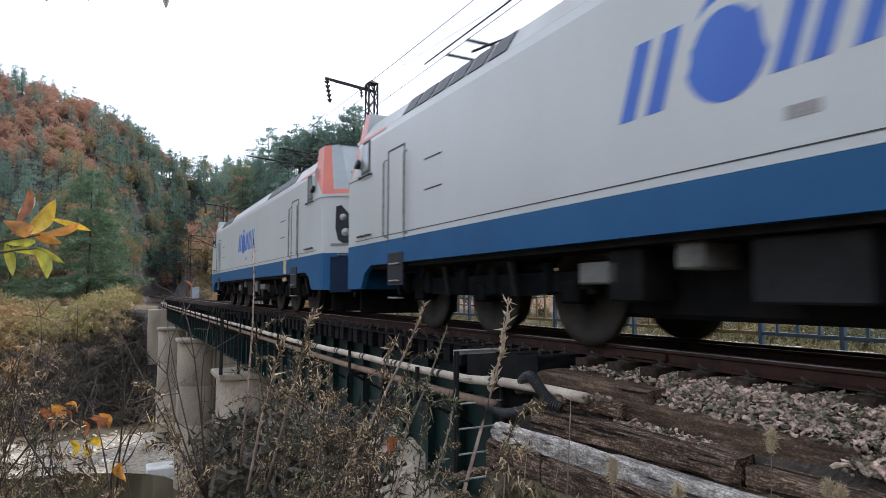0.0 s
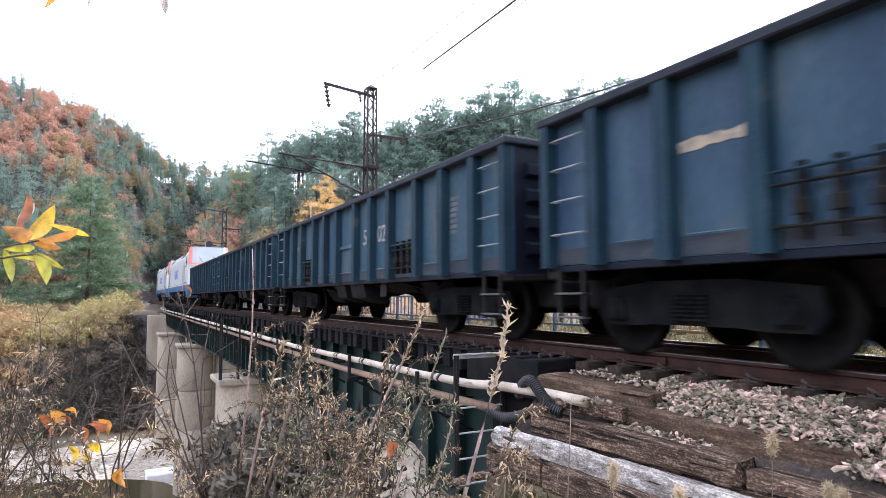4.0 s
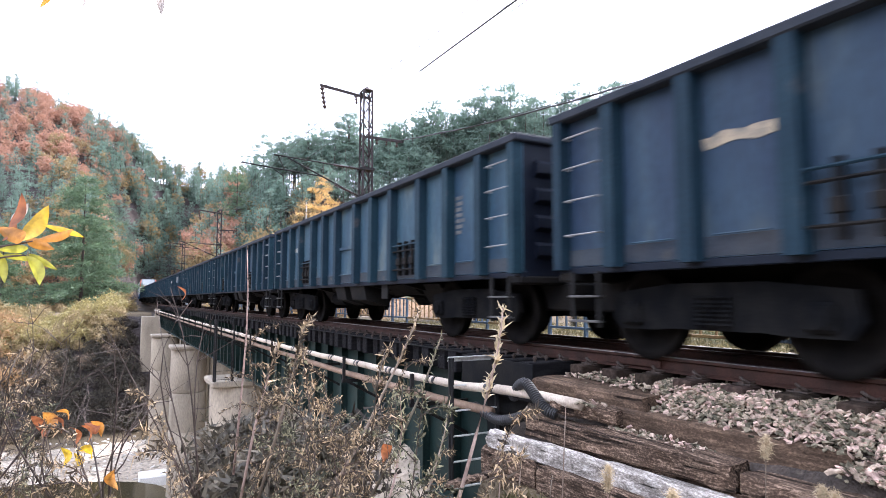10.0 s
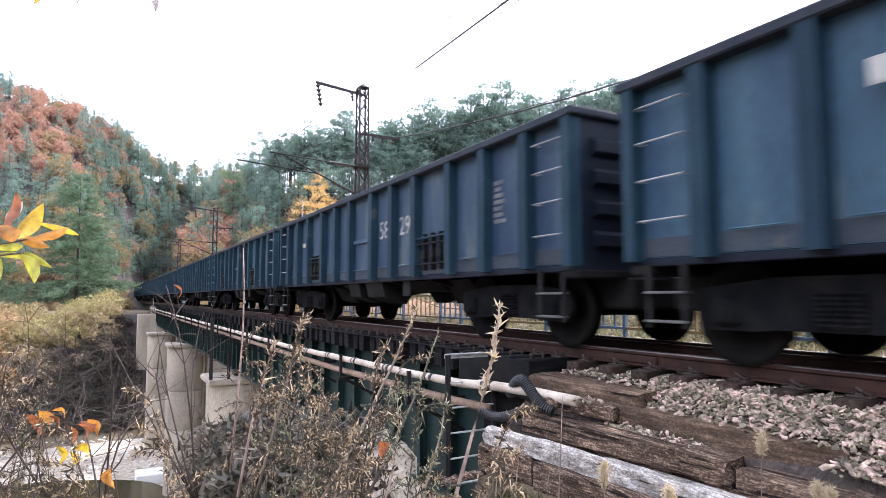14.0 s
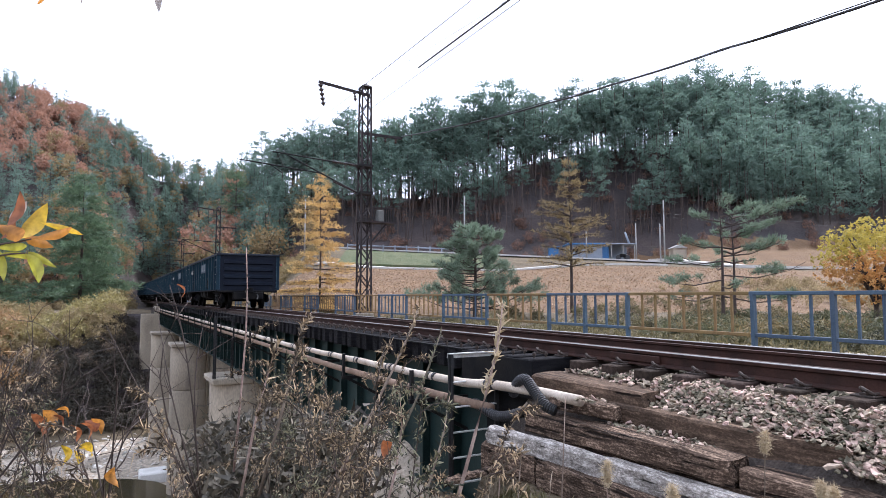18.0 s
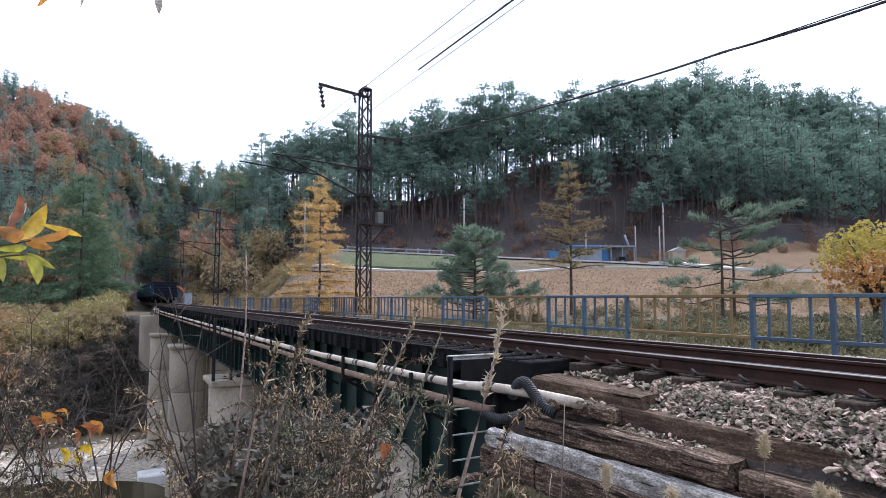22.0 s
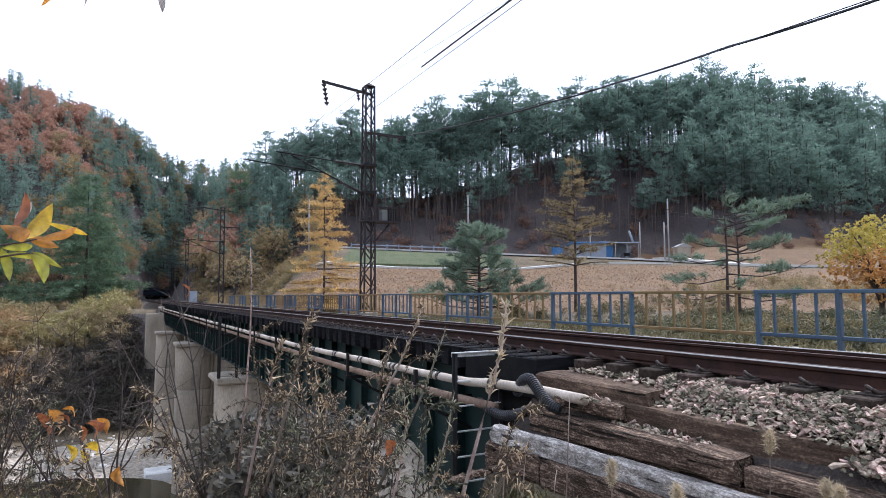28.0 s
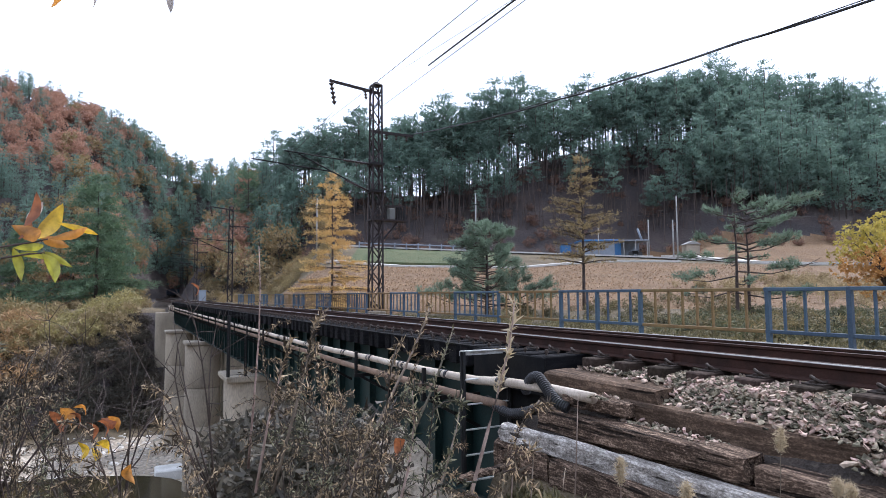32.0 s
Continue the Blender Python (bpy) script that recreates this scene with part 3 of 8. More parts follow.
def ground_sheet():
    rel = np.concatenate([np.arange(-52, 56, 0.5), np.arange(56, 308, 4.0)])
    rad = np.concatenate([np.linspace(0.0, 8, 62), np.linspace(8.2, 20, 30), 20 + np.cumsum(np.linspace(0.45, 2.2, 120)), np.array([184, 190, 195, 200, 207, 215, 222, 228, 235, 243, 251, 260, 275, 290, 330, 400, 520, 800, 1400, 3000.])])
    rad = np.sort(np.unique(np.round(rad, 3)))
    a, r = np.meshgrid(np.radians(rel) + HEAD, rad)
    x, y = r * np.sin(a) - 0.11, r * np.cos(a) - 0.07
    z = ground_z(x, y)
    z = z + 0.05 * np.sin(x * 3.1) * np.sin(y * 2.7) * (r > 9)
    v = np.stack([x, y, z], -1).reshape(-1, 3)
    nr, na = x.shape
    i, j = np.meshgrid(np.arange(nr - 1), np.arange(na), indexing="ij")
    k = (j + 1) % na
    f = np.stack([i * na + j, (i + 1) * na + j, (i + 1) * na + k, i * na + k], -1).reshape(-1, 4)
    me = merged("ground", [(v, f)], None, True)
    c = v[f].mean(1)
    rl, dp = polar(c[:, 0], c[:, 1])
    far = np.hypot(c[:, 0], c[:, 1]) * np.cos(np.radians(np.clip(rl, -50, 50)))
    idx = np.zeros(len(f), np.int32)
    idx[(c[:, 2] < -3.4) & (c[:, 1] < 68) & (c[:, 1] > 7)] = 1
    idx[(c[:, 2] < -1.7) & (c[:, 0] > 2.8) & (c[:, 0] < 9) & (c[:, 1] < 68) & (c[:, 1] > 7)] = 1
    idx[(rl > -15.5 + (far - 40) * -0.02) & (rl < 50) & (far > 32) & (far < 80) & (c[:, 2] > -3) & (c[:, 0] > 12)] = 2
    idx[(rl > 17) & (rl < 45) & (far > 92) & (far < 112)] = 2
    idx[(far > 103) & (idx != 2)] = 3
    idx[(np.abs(off_line(c[:, 0], c[:, 1])) < 1.75) & ((c[:, 1] < 6) | ((c[:, 1] > 76) & (c[:, 1] < 222)))] = 4
    # The far bank slope takes the dark litter colour in place of its shade.
    idx[(c[:, 1] > 69) & (c[:, 1] < 84) & (c[:, 0] < 5) & (c[:, 2] < -1.6) & (c[:, 2] > -12.2)] = 3
    for key in ("grass", "gravel", "soil", "litter", "ballast_bed"):
        me.materials.append(M[key])
    me.polygons.foreach_set("material_index", idx)
    return tagged(new("ground", me), "valley ground of dry grass, gravel, ploughed soil and leaf litter", "ground", "", "structure")


M["grass"] = material("dry_autumn_grass", (0.080, 0.062, 0.036), (0.13, 0.098, 0.058), 0.95, 0, 0.5, 9, 1.0, 0, third=(0.06, 0.066, 0.028), dist=0.15)
M["gravel"] = material("pale_river_gravel", (0.408, 0.354, 0.282), (0.294, 0.246, 0.1896), 0.95, 0, 0.35, 3.2, 1.0, 0, dist=0.3, third=(0.204, 0.18, 0.144), grainy=(0.5, 1.4))
M["soil"] = material("ploughed_tan_soil", (0.152, 0.090, 0.043), (0.112, 0.065, 0.031), 0.95, 0, 0.25, 4, 1.0, 0, dist=0.25, third=(0.195, 0.128, 0.064))
M["litter"] = material("forest_leaf_litter", (0.030, 0.025, 0.025), (0.054, 0.040, 0.036), 0.95, 0, 0.15, 3, 1.0, 0, dist=0.3, third=(0.075, 0.064, 0.042))
M["water"] = material("murky_green_water", (0.034, 0.028, 0.013), (0.044, 0.036, 0.017), 0.10, 0, 0.5, 5, 0.05, 0, spec=0.6)
M["road"] = material("pale_concrete_road", (0.52, 0.50, 0.465), (0.44, 0.42, 0.385), 0.9, 0, 0.5, 12, 0.2)
M["verge"] = material("green_crop", (0.070, 0.090, 0.040), (0.105, 0.112, 0.055), 0.95, 0, 0.5, 8, 1.0, 0, dist=0.2)
M["ballast_bed"] = material("ballast_bed", (0.060, 0.046, 0.037), (0.030, 0.024, 0.020), 0.95, 0, 6, 40, 1.0, 0, dist=0.03, third=(0.10, 0.08, 0.065))
ground = ground_sheet()


def strip(name, line, width, mat, label, category, lift=0.08, slab=0.06, level=0.7):
    """A road laid over the ground along bearings and distances."""
    s = Shape()
    pts = []
    for (a, b), (c, d) in zip(line, line[1:]):
        for k in range(8):
            pts.append(ground_at(a + (c - a) * k / 8, b + (d - b) * k / 8))
    pts.append(ground_at(*line[-1]))
    for i, p in enumerate(pts):
        d = (pts[min(i + 1, len(pts) - 1)] - pts[max(i - 1, 0)])
        o = Vector((d.y, -d.x, 0)).normalized() * width / 2
        for q in (p - o, p + o):
            z = float(ground_z(q.x, q.y)) * (1 - level) + p.z * level + lift
            s.v += [(q.x, q.y, z - slab), (q.x, q.y, z)]
    for i in range(len(pts) - 1):
        a, b = i * 4, i * 4 + 4
        s.f += [(a + 1, a + 3, b + 3, b + 1), (a, a + 1, b + 1, b), (a + 2, b + 2, b + 3, a + 3)]
    return thing(name, label, category, kind="structure", shape=s, mat=mat)


strip("road", [(-12.5, 97), (-9, 94), (-4, 92), (6, 90), (14, 89), (20, 88), (26, 84)], 3.4, M["road"], "pale concrete village road above the field", "road", 0.22, 0.2)
strip("farm_track", [(-12, 82), (-5, 80), (6, 80), (14, 82), (20, 83)], 1.5, M["road"], "pale gravel farm track along the field", "road", 0.2, 0.25)
strip("road.001", [(19, 97), (22.5, 92), (26, 84), (30, 84), (36, 86)], 3.6, M["road"], "pale concrete lane turning past the field", "road", 0.3, 0.35)
strip("crop_strip", [(-9.5, 84.6), (-3, 84.2), (4.5, 84)], 6.4, M["verge"], "strip of low green crop beside the road", "field", 0.28, 0.3, 0.0)

# the river: a shallow pool on the gravel
pool = Shape()
ring = [(-9 + 13 * math.cos(a) * (1 + 0.06 * math.sin(3 * a)), 42 + 12.3 * math.copysign(abs(math.sin(a)) ** 0.6, math.sin(a)), -12.75) for a in np.linspace(0, 2 * math.pi, 40, endpoint=False)]
pool.quad(*ring)
thing("water", "still murky green river pool on the gravel bed", "water", kind="structure", shape=pool, mat=M["water"])
# ---- the railway: rails, sleepers, bridge ----
BRIDGE_0, BRIDGE_1 = 5.9, 76.0
BEND_AT, BEND_R = 128.0, 560.0


def on_track(s, side=0.0, z=0.0):
    """The place and turn at s metres along the line: straight, then a bend to the right."""
    if s <= BEND_AT:
        return Matrix.Translation((TRACK_X + side, s, z))
    a = (s - BEND_AT) / BEND_R
    c = Matrix.Translation((TRACK_X + BEND_R * (1 - math.cos(a)), BEND_AT + BEND_R * math.sin(a), z))
    return c @ Matrix.Rotation(-a, 4, "Z") @ Matrix.Translation((side, 0, 0))


RAIL_PROFILE = [(-0.065, -0.153), (0.065, -0.153), (0.065, -0.142), (0.012, -0.122), (0.009, -0.045), (0.034, -0.032), (0.036, -0.006), (-0.036, -0.006), (-0.034, -0.032), (-0.009, -0.045), (-0.012, -0.122), (-0.065, -0.142)]


def run(profile, side, z, s0, s1, step):
    """A profile drawn along the line."""
    sh = Shape()
    ss = np.linspace(s0, s1, max(2, int((s1 - s0) / step)))
    n = len(profile)
    for s in ss:
        m = on_track(float(s), side, z)
        sh.v += [tuple(m @ Vector((u, 0, v))) for u, v in profile]
    for i in range(len(ss) - 1):
        sh.f += [(i * n + k, i * n + (k + 1) % n, (i + 1) * n + (k + 1) % n, (i + 1) * n + k) for k in range(n)]
    sh.f += [tuple(range(n)), tuple(range((len(ss) - 1) * n, len(ss) * n))]
    return sh


for side in (-0.7525, 0.7525):
    rail = thing("rail", "rust-brown steel running rail with a polished head", "rail", group="running rails", shape=run(RAIL_PROFILE, side, 0, -14, 330, 6), mat=M["rail_side"])
    part("rail_head", run([(-0.03, -0.005), (0.03, -0.005), (0.027, 0.0), (-0.027, 0.0)], side, 0, -14, 330, 6), M["rail_top"], rail, "bright polished running surface")
    if side < 0:
        for y in (4.91,):
            plate = Shape()
            plate.box(TRACK_X + side - 0.055, TRACK_X + side - 0.03, y - 0.36, y + 0.36, -0.12, -0.045, 0.006)
            part("fishplate", plate, M["rail_side"], rail, "rusty bolted joint plate")
    else:
        for y in (4.88,):
            plate = Shape()
            plate.box(TRACK_X + side - 0.055, TRACK_X + side - 0.03, y - 0.36, y + 0.36, -0.12, -0.045, 0.006)
            part("fishplate", plate, M["rail_side"], rail, "rusty bolted joint plate")
for side in (-0.50, 0.50):
    thing("guard_rail", "dark rusty guard rail inside the running rails on the bridge", "rail", group="guard rails", shape=run([(u * 0.9, v) for u, v in RAIL_PROFILE], side, -0.015, -6, 84, 20), mat=M["rail_side"])
# ---- sleepers, girders, piers ----
sl_mesh = Shape().box(-1.42, 1.42, -0.115, 0.115, -0.46, -0.165, 0.012).mesh("sleeper", M["sleeper_old"])
recalc(sl_mesh)
G_LOW = -2.45
bridge = thing("railway_bridge", "dark green steel plate girder railway bridge on round concrete piers", "bridge")
s = 6.05
while s < BRIDGE_1:
    part("bridge_sleeper", sl_mesh, None, bridge, at=Matrix.Translation((TRACK_X + 0.03 * math.sin(s * 7), s, 0)))
    s += 0.44
for k in range(12):
    a = 7.5 + 5.7 * k
    part("edge_angle", Shape().box(TRACK_X - 1.46, TRACK_X - 1.40, a, a + 5.66, -0.163, -0.150), M["black_steel"], bridge, "thin steel angle along the sleeper ends")
# Black sheet added for the unlit space behind the ladder.
part("end_plate", Shape().box(4.47, 4.49, 5.9, 7.05, -1.95, -0.63, 0.004), M["black_steel"], bridge, "added black sheet for the dark space beside the abutment")
part("end_plate", Shape().box(TRACK_X - 1.455, TRACK_X - 1.435, 5.86, 7.5, -0.62, -0.175, 0.004), M["black_steel"], bridge, "black steel plate along the sleeper ends")
for side in (-1, 1):
    x = TRACK_X + side * 0.95
    g = Shape()
    g.box(x - 0.012, x + 0.012, BRIDGE_0 + 0.2, BRIDGE_1, G_LOW, -0.50)
    web = part("girder", g, M["girder"], bridge, "dark green riveted plate girder")
    for z0, z1 in ((-0.50, -0.465), (G_LOW - 0.04, G_LOW)):
        f = Shape()
        f.box(x - 0.19, x + 0.19, BRIDGE_0 + 0.2, BRIDGE_1, z0, z1, 0.006)
        part("flange", f, M["girder"], web)
    y = BRIDGE_0 + 0.4
    while y < BRIDGE_1:
        f = Shape()
        f.box(x + side * 0.012, x + side * 0.17, y - 0.01, y + 0.01, G_LOW, -0.5)
        f.box(x + side * 0.15, x + side * 0.172, y - 0.05, y + 0.05, G_LOW, -0.5)
        part("stiffener", f, M["girder"], web)
        y += 1.05
s = BRIDGE_0 + 1.5
while s < BRIDGE_1:
    f = Shape()
    f.bar((TRACK_X - 0.95, s, -0.6), (TRACK_X + 0.95, s + 0.3, -2.5), 0.09)
    f.bar((TRACK_X + 0.95, s, -0.6), (TRACK_X - 0.95, s + 0.3, -2.5), 0.09)
    part("cross_frame", f, M["girder"], bridge)
    s += 4.2
for y, r, x, dx, top in ((26.5, 1.18, 4.75, 2.5, -2.62), (46.5, 1.18, 4.83, 2.5, -2.62), (62.0, 1.18, 4.38, 2.5, -2.62)):
    pier = thing("bridge_pier", "weathered round concrete twin-column bridge pier on the river bed", "pier", group="bridge piers")
    for k in (0, 1):
        zs = [-13.8, -11.0, -8.4, -5.8, top - 0.25]
        for a, b in zip(zs, zs[1:]):
            c = Shape().tube([(x + k * dx, y, a + 0.012), (x + k * dx, y, a + 0.05), (x + k * dx, y, b - 0.05), (x + k * dx, y, b - 0.012)], [r - 0.02, r, r, r - 0.02], 28)
            part("column_section", c, M["concrete"], pier, "round cast concrete column section", True)
    c = Shape()
    c.box(x - r - 0.08, x + dx + r + 0.08, y - r - 0.08, y + r + 0.08, top - 0.24, top, 0.05)
    part("cap", c, M["concrete"], pier, "flat concrete pier cap")
    for k in (-1, 1):
        c = Shape()
        c.box(TRACK_X + k * 0.95 - 0.25, TRACK_X + k * 0.95 + 0.25, y - 0.3, y + 0.3, top, G_LOW - 0.04, 0.02)
        part("bearing", c, M["dark_iron"], pier)
c = Shape()
c.box(2.2, 4.2, 51.6, 53.6, -13.9, -12.65, 0.08)
thing("footing_block", "pale concrete footing block at the pier base", "concrete block", shape=c, mat=M["concrete_white"])
c = Shape()
c.box(TRACK_X - 1.75, TRACK_X + 1.75, 5.15, BRIDGE_0, -6, -2.55, 0.04)
c.box(TRACK_X - 1.25, TRACK_X + 1.25, 5.15, BRIDGE_0 - 0.1, -2.55, -0.48, 0.03)
thing("abutment", "stained concrete bridge abutment under the track", "abutment", shape=c, mat=M["concrete"], kind="structure")
c = Shape()
c.box(TRACK_X - 2.95, TRACK_X + 2.2, BRIDGE_1 - 0.1, BRIDGE_1 + 1.5, -14, -1.35, 0.04)
c.box(TRACK_X - 1.6, TRACK_X + 1.75, BRIDGE_1 + 0.5, BRIDGE_1 + 1.5, -1.35, -0.48, 0.03)
thing("abutment", "shaded concrete bridge abutment on the far bank", "abutment", shape=c, mat=M["concrete"], kind="structure")
# pipes on brackets along the girder
y = 4.62
lines = []


def pipe_z(y):
    return curve_at(y, [(4.62, -0.425), (5.0, -0.415), (5.57, -0.42), (7.1, -0.53), (15, -0.645), (40, -0.63), (74, -0.6)])



while y < 74:
    lines.append((y, min(y + 1.47, 74)))
    y += 1.5
pipe = thing("water_pipe", "cream wrapped pipe carried along the bridge side", "pipe")
for a, b in lines:
    q = Shape()
    q.tube([(4.0, a, pipe_z(a)), (4.0, (a + b) / 2, pipe_z((a + b) / 2) - 0.01), (4.0, b, pipe_z(b))], 0.055, 12)
    seg = part("pipe_section", q, M["pipe"], pipe, "", True)
    for k in (0.0, 0.14):
        if a < 5:
            continue
        q = Shape()
        q.tube([(4.0, a + k, pipe_z(a + k)), (4.0, a + k + 0.05, pipe_z(a + k + 0.05))], 0.061, 12)
        part("band", q, M["rubber"], seg, "black tape band")
q = Shape()
q.tube([(4.06, 6.3, -0.76), (4.06, 7.4, -0.79), (4.06, 12, -0.85), (4.06, 40, -0.86), (4.06, 74, -0.86)], 0.055, 10)
thing("conduit", "brown steel conduit under the pale pipe", "pipe", shape=q, mat=M["pipe_brown"], smooth=True)
y = 8.2
while y < 74:
    q = Shape()
    q.bar((3.86, y, -0.95), (4.85, y, -0.95), 0.06)
    q.bar((3.90, y, -0.95), (3.90, y, -0.50), 0.05)
    q.bar((3.95, y, -0.95), (4.85, y, -1.45), 0.05)
    thing("pipe_bracket", "dark iron angle bracket holding the pipes to the girder", "bracket", group="pipe brackets", shape=q, mat=M["dark_iron"])
    y += 3.0


def side_ladder(y, x0, x1, top, low, step, stout=1.0, worn=True):
    ob = thing("iron_ladder", "dark iron ladder frame on the bridge side" + (" with pale worn rungs" if worn else " above the pier"), "ladder", group="bridge ladders")
    for x, d in ((x0, 0.07 * stout), (x1, 0.06 * stout)):
        q = Shape()
        q.box(x - 0.012, x + 0.012, y - d / 2, y + d / 2, low, top)
        q.box(x - d / 2, x + d / 2, y - 0.012, y + 0.012, low, top)
        part("post", q, M["ladder_iron"], ob)
    q = Shape()
    q.box(x0 - 0.03, x1 + 0.03, y - 0.03, y + 0.03, top, top + 0.012)
    q.box(x0 - 0.03, x1 + 0.03, y + 0.02, y + 0.032, top - 0.05, top)
    # The near top bar takes the rungs' pale colour to look lit.
    part("top_bar", q, M["ladder_rung" if worn else "ladder_iron"], ob, "pale top bar, the light on it put into its colour" if worn else "")
    z = top - 0.34
    while z > low:
        q = Shape()
        q.box(x0, x1, y - 0.02, y + 0.02, z - 0.012, z + 0.002)
        part("rung", q, M["ladder_rung" if worn else "ladder_iron"], ob, "pale worn flat rung" if worn else "")
        z -= step


M["ladder_iron"] = material("dark_ladder_iron", (0.013, 0.014, 0.015), (0.024, 0.023, 0.023), 0.6, 0.1, 5, 50, 0.15, spec=0.25)
M["ladder_rung"] = material("worn_rung_lit_bar", (0.506, 0.506, 0.484), (0.352, 0.352, 0.33), 0.5, 0.2, 8, 50, 0.1)
side_ladder(6.73, 3.74, 4.42, -0.14, -1.75, 0.31)
side_ladder(25.2, 3.55, 4.2, -0.2, -2.6, 0.33, 1.8, False)

# ---- painted railing of the lane beside the line ----
FENCE_X, F_LOW, F_TOP = 9.7, -0.15, 0.655


def railing():
    bars = {c: Shape().box(-0.019, 0.019, -0.019, 0.019, F_LOW + 0.06, F_TOP - 0.06).mesh("baluster", M["fence_" + c]) for c in ("blue", "yellow")}
    for me in bars.values():
        recalc(me)
    y, blue = 1.2, False
    while y < 64:
        blue = not blue if y > 1.3 else False
        color = "blue" if blue else "yellow"
        tone = "chalky blue painted" if blue else "faded ochre yellow painted"
        ob = thing("railing_panel", tone + " steel railing panel on the lane edge", "railing", group="lane railings")
        mat = M["fence_" + color]
        part("top_rail", Shape().box(FENCE_X - 0.04, FENCE_X + 0.04, y, y + 2.79, F_TOP - 0.062, F_TOP, 0.008), mat, ob)
        part("bottom_rail", Shape().box(FENCE_X - 0.03, FENCE_X + 0.03, y, y + 2.79, F_LOW + 0.03, F_LOW + 0.09, 0.006), mat, ob)
        if blue:
            for yy in (y + 0.055, y + 1.4, y + 2.735):
                part("post", Shape().box(FENCE_X - 0.045, FENCE_X + 0.045, yy - 0.036, yy + 0.036, F_LOW - 0.65, F_TOP + 0.004, 0.008), mat, ob, "square railing post")
        for i in range(7):
            yy = y + 2.79 * (i + 1) / 8
            if blue and i == 3:
                continue
            part("baluster", bars[color], None, ob, at=Matrix.Translation((FENCE_X, yy, 0)))
        y += 2.8


railing()
lane = Shape()
lane.box(9.9, 13.8, -14, 64, -1.0, -0.62, 0.02)
thing("lane", "pale concrete lane beside the railway", "road", kind="structure", shape=lane, mat=M["concrete"])
# ---- overhead line: lattice masts, arms, insulators, wires ----


def insulator(p, q, n, r, parent, name="insulator"):
    p, q = Vector(p), Vector(q)
    s = Shape()
    s.tube([p, q], r * 0.35, 8)
    for i in range(n):
        a = p.lerp(q, (i + 0.3) / n)
        b = p.lerp(q, (i + 0.75) / n)
        s.tube([a, b], [r, r * 0.5], 12)
    return part(name, s, M["insul"], parent, "ribbed brown porcelain insulator", True)


def mast(at, height, width, full=False, lower=0.0):
    ob = thing("catenary_mast", "rusty lattice steel mast of the overhead line", "mast", at, group="catenary masts")
    h = width / 2
    for sx in (-1, 1):
        for sy in (-1, 1):
            s = Shape()
            s.bar((sx * h, sy * h, lower), (sx * h * 0.8, sy * h * 0.8, height), 0.07)
            part("corner_post", s, M["pole"], ob)
    n = int((height - lower) / (width * 1.15))
    for face in range(4):
        s = Shape()
        for i in range(n):
            z0, z1 = lower + (height - lower) * i / n, lower + (height - lower) * (i + 1) / n
            k0, k1 = h * (1 - 0.2 * i / n), h * (1 - 0.2 * (i + 1) / n)
            a, b = (-1, 1) if i % 2 else (1, -1)
            if face == 0:
                s.bar((a * k0, -k0, z0), (b * k1, -k1, z1), 0.045)
            elif face == 1:
                s.bar((a * k0, k0, z0), (b * k1, k1, z1), 0.045)
            elif face == 2:
                s.bar((-k0, a * k0, z0), (-k1, b * k1, z1), 0.045)
            else:
                s.bar((k0, a * k0, z0), (k1, b * k1, z1), 0.045)
            if full:
                part("lacing_bar", s, M["pole"], ob)
                s = Shape()
        if not full:
            tagged(part("lacing", s, M["pole"], ob), kind="stuff")
    s = Shape()
    s.add([(-h, -h, height), (h, -h, height), (h, h, height), (-h, h, height), (0, 0, height + 0.22)], [(0, 1, 4), (1, 2, 4), (2, 3, 4), (3, 0, 4), (0, 3, 2, 1)])
    part("cap", s, M["pole"], ob)
    s = Shape()
    s.box(-h - 0.1, h + 0.1, -h - 0.1, h + 0.1, lower - 0.6, lower + 0.1, 0.02)
    part("footing", s, M["concrete"], ob)
    # feeder arm at the top
    z = height - 0.35
    s = Shape()
    s.bar((0.2, 0, z), (-2.3, 0, z + 0.26), 0.09, 0.12)
    part("feeder_arm", s, M["pole"], ob)
    insulator((-2.22, 0, z + 0.2), (-2.05, 0.0, z - 0.85), 5, 0.13, ob)
    insulator((-0.55, 0, z + 0.05), (-0.50, 0.0, z - 0.38), 3, 0.10, ob)
    # cantilever over the track
    zc = 7.15
    mx = -4.25
    s = Shape()
    s.tube([(mx - 0.1, 0, zc + 0.14), (-0.25, 0, zc - 0.1)], 0.032, 8)
    s.tube([(mx + 0.55, 0, zc + 0.06), (-0.3, 0, zc - 1.42)], 0.036, 8)
    s.tube([(mx - 1.5, 0, zc - 0.35), (mx + 2.1, 0, zc - 0.62)], 0.030, 8)
    s.tube([(mx + 0.1, 0, zc + 0.1), (mx + 0.4, 0, zc - 0.5)], 0.02, 6)
    s.tube([(mx - 0.6, 0, zc - 0.42), (mx - 0.2, 0, zc - 0.44), (mx + 0.35, 0, zc - 0.78)], 0.02, 6)
    part("cantilever", s, M["dark_iron"], ob, "dark tubular cantilever arm over the track")
    insulator((-1.6, 0, zc - 0.03), (-0.35, 0, zc - 0.1), 11, 0.085, ob)
    insulator((-1.55, 0, zc - 0.95), (-0.4, 0, zc - 1.38), 11, 0.085, ob)
    for zz in (zc - 0.1, zc - 1.4):
        s = Shape()
        s.box(-h - 0.08, h + 0.05, -h - 0.05, h + 0.05, zz - 0.06, zz + 0.06)
        part("clamp_band", s, M["dark_iron"], ob)
    # cross arm away from the track
    s = Shape()
    za = height - 2.25
    s.box(-0.2, 1.95, -0.05, 0.05, za - 0.06, za + 0.06)
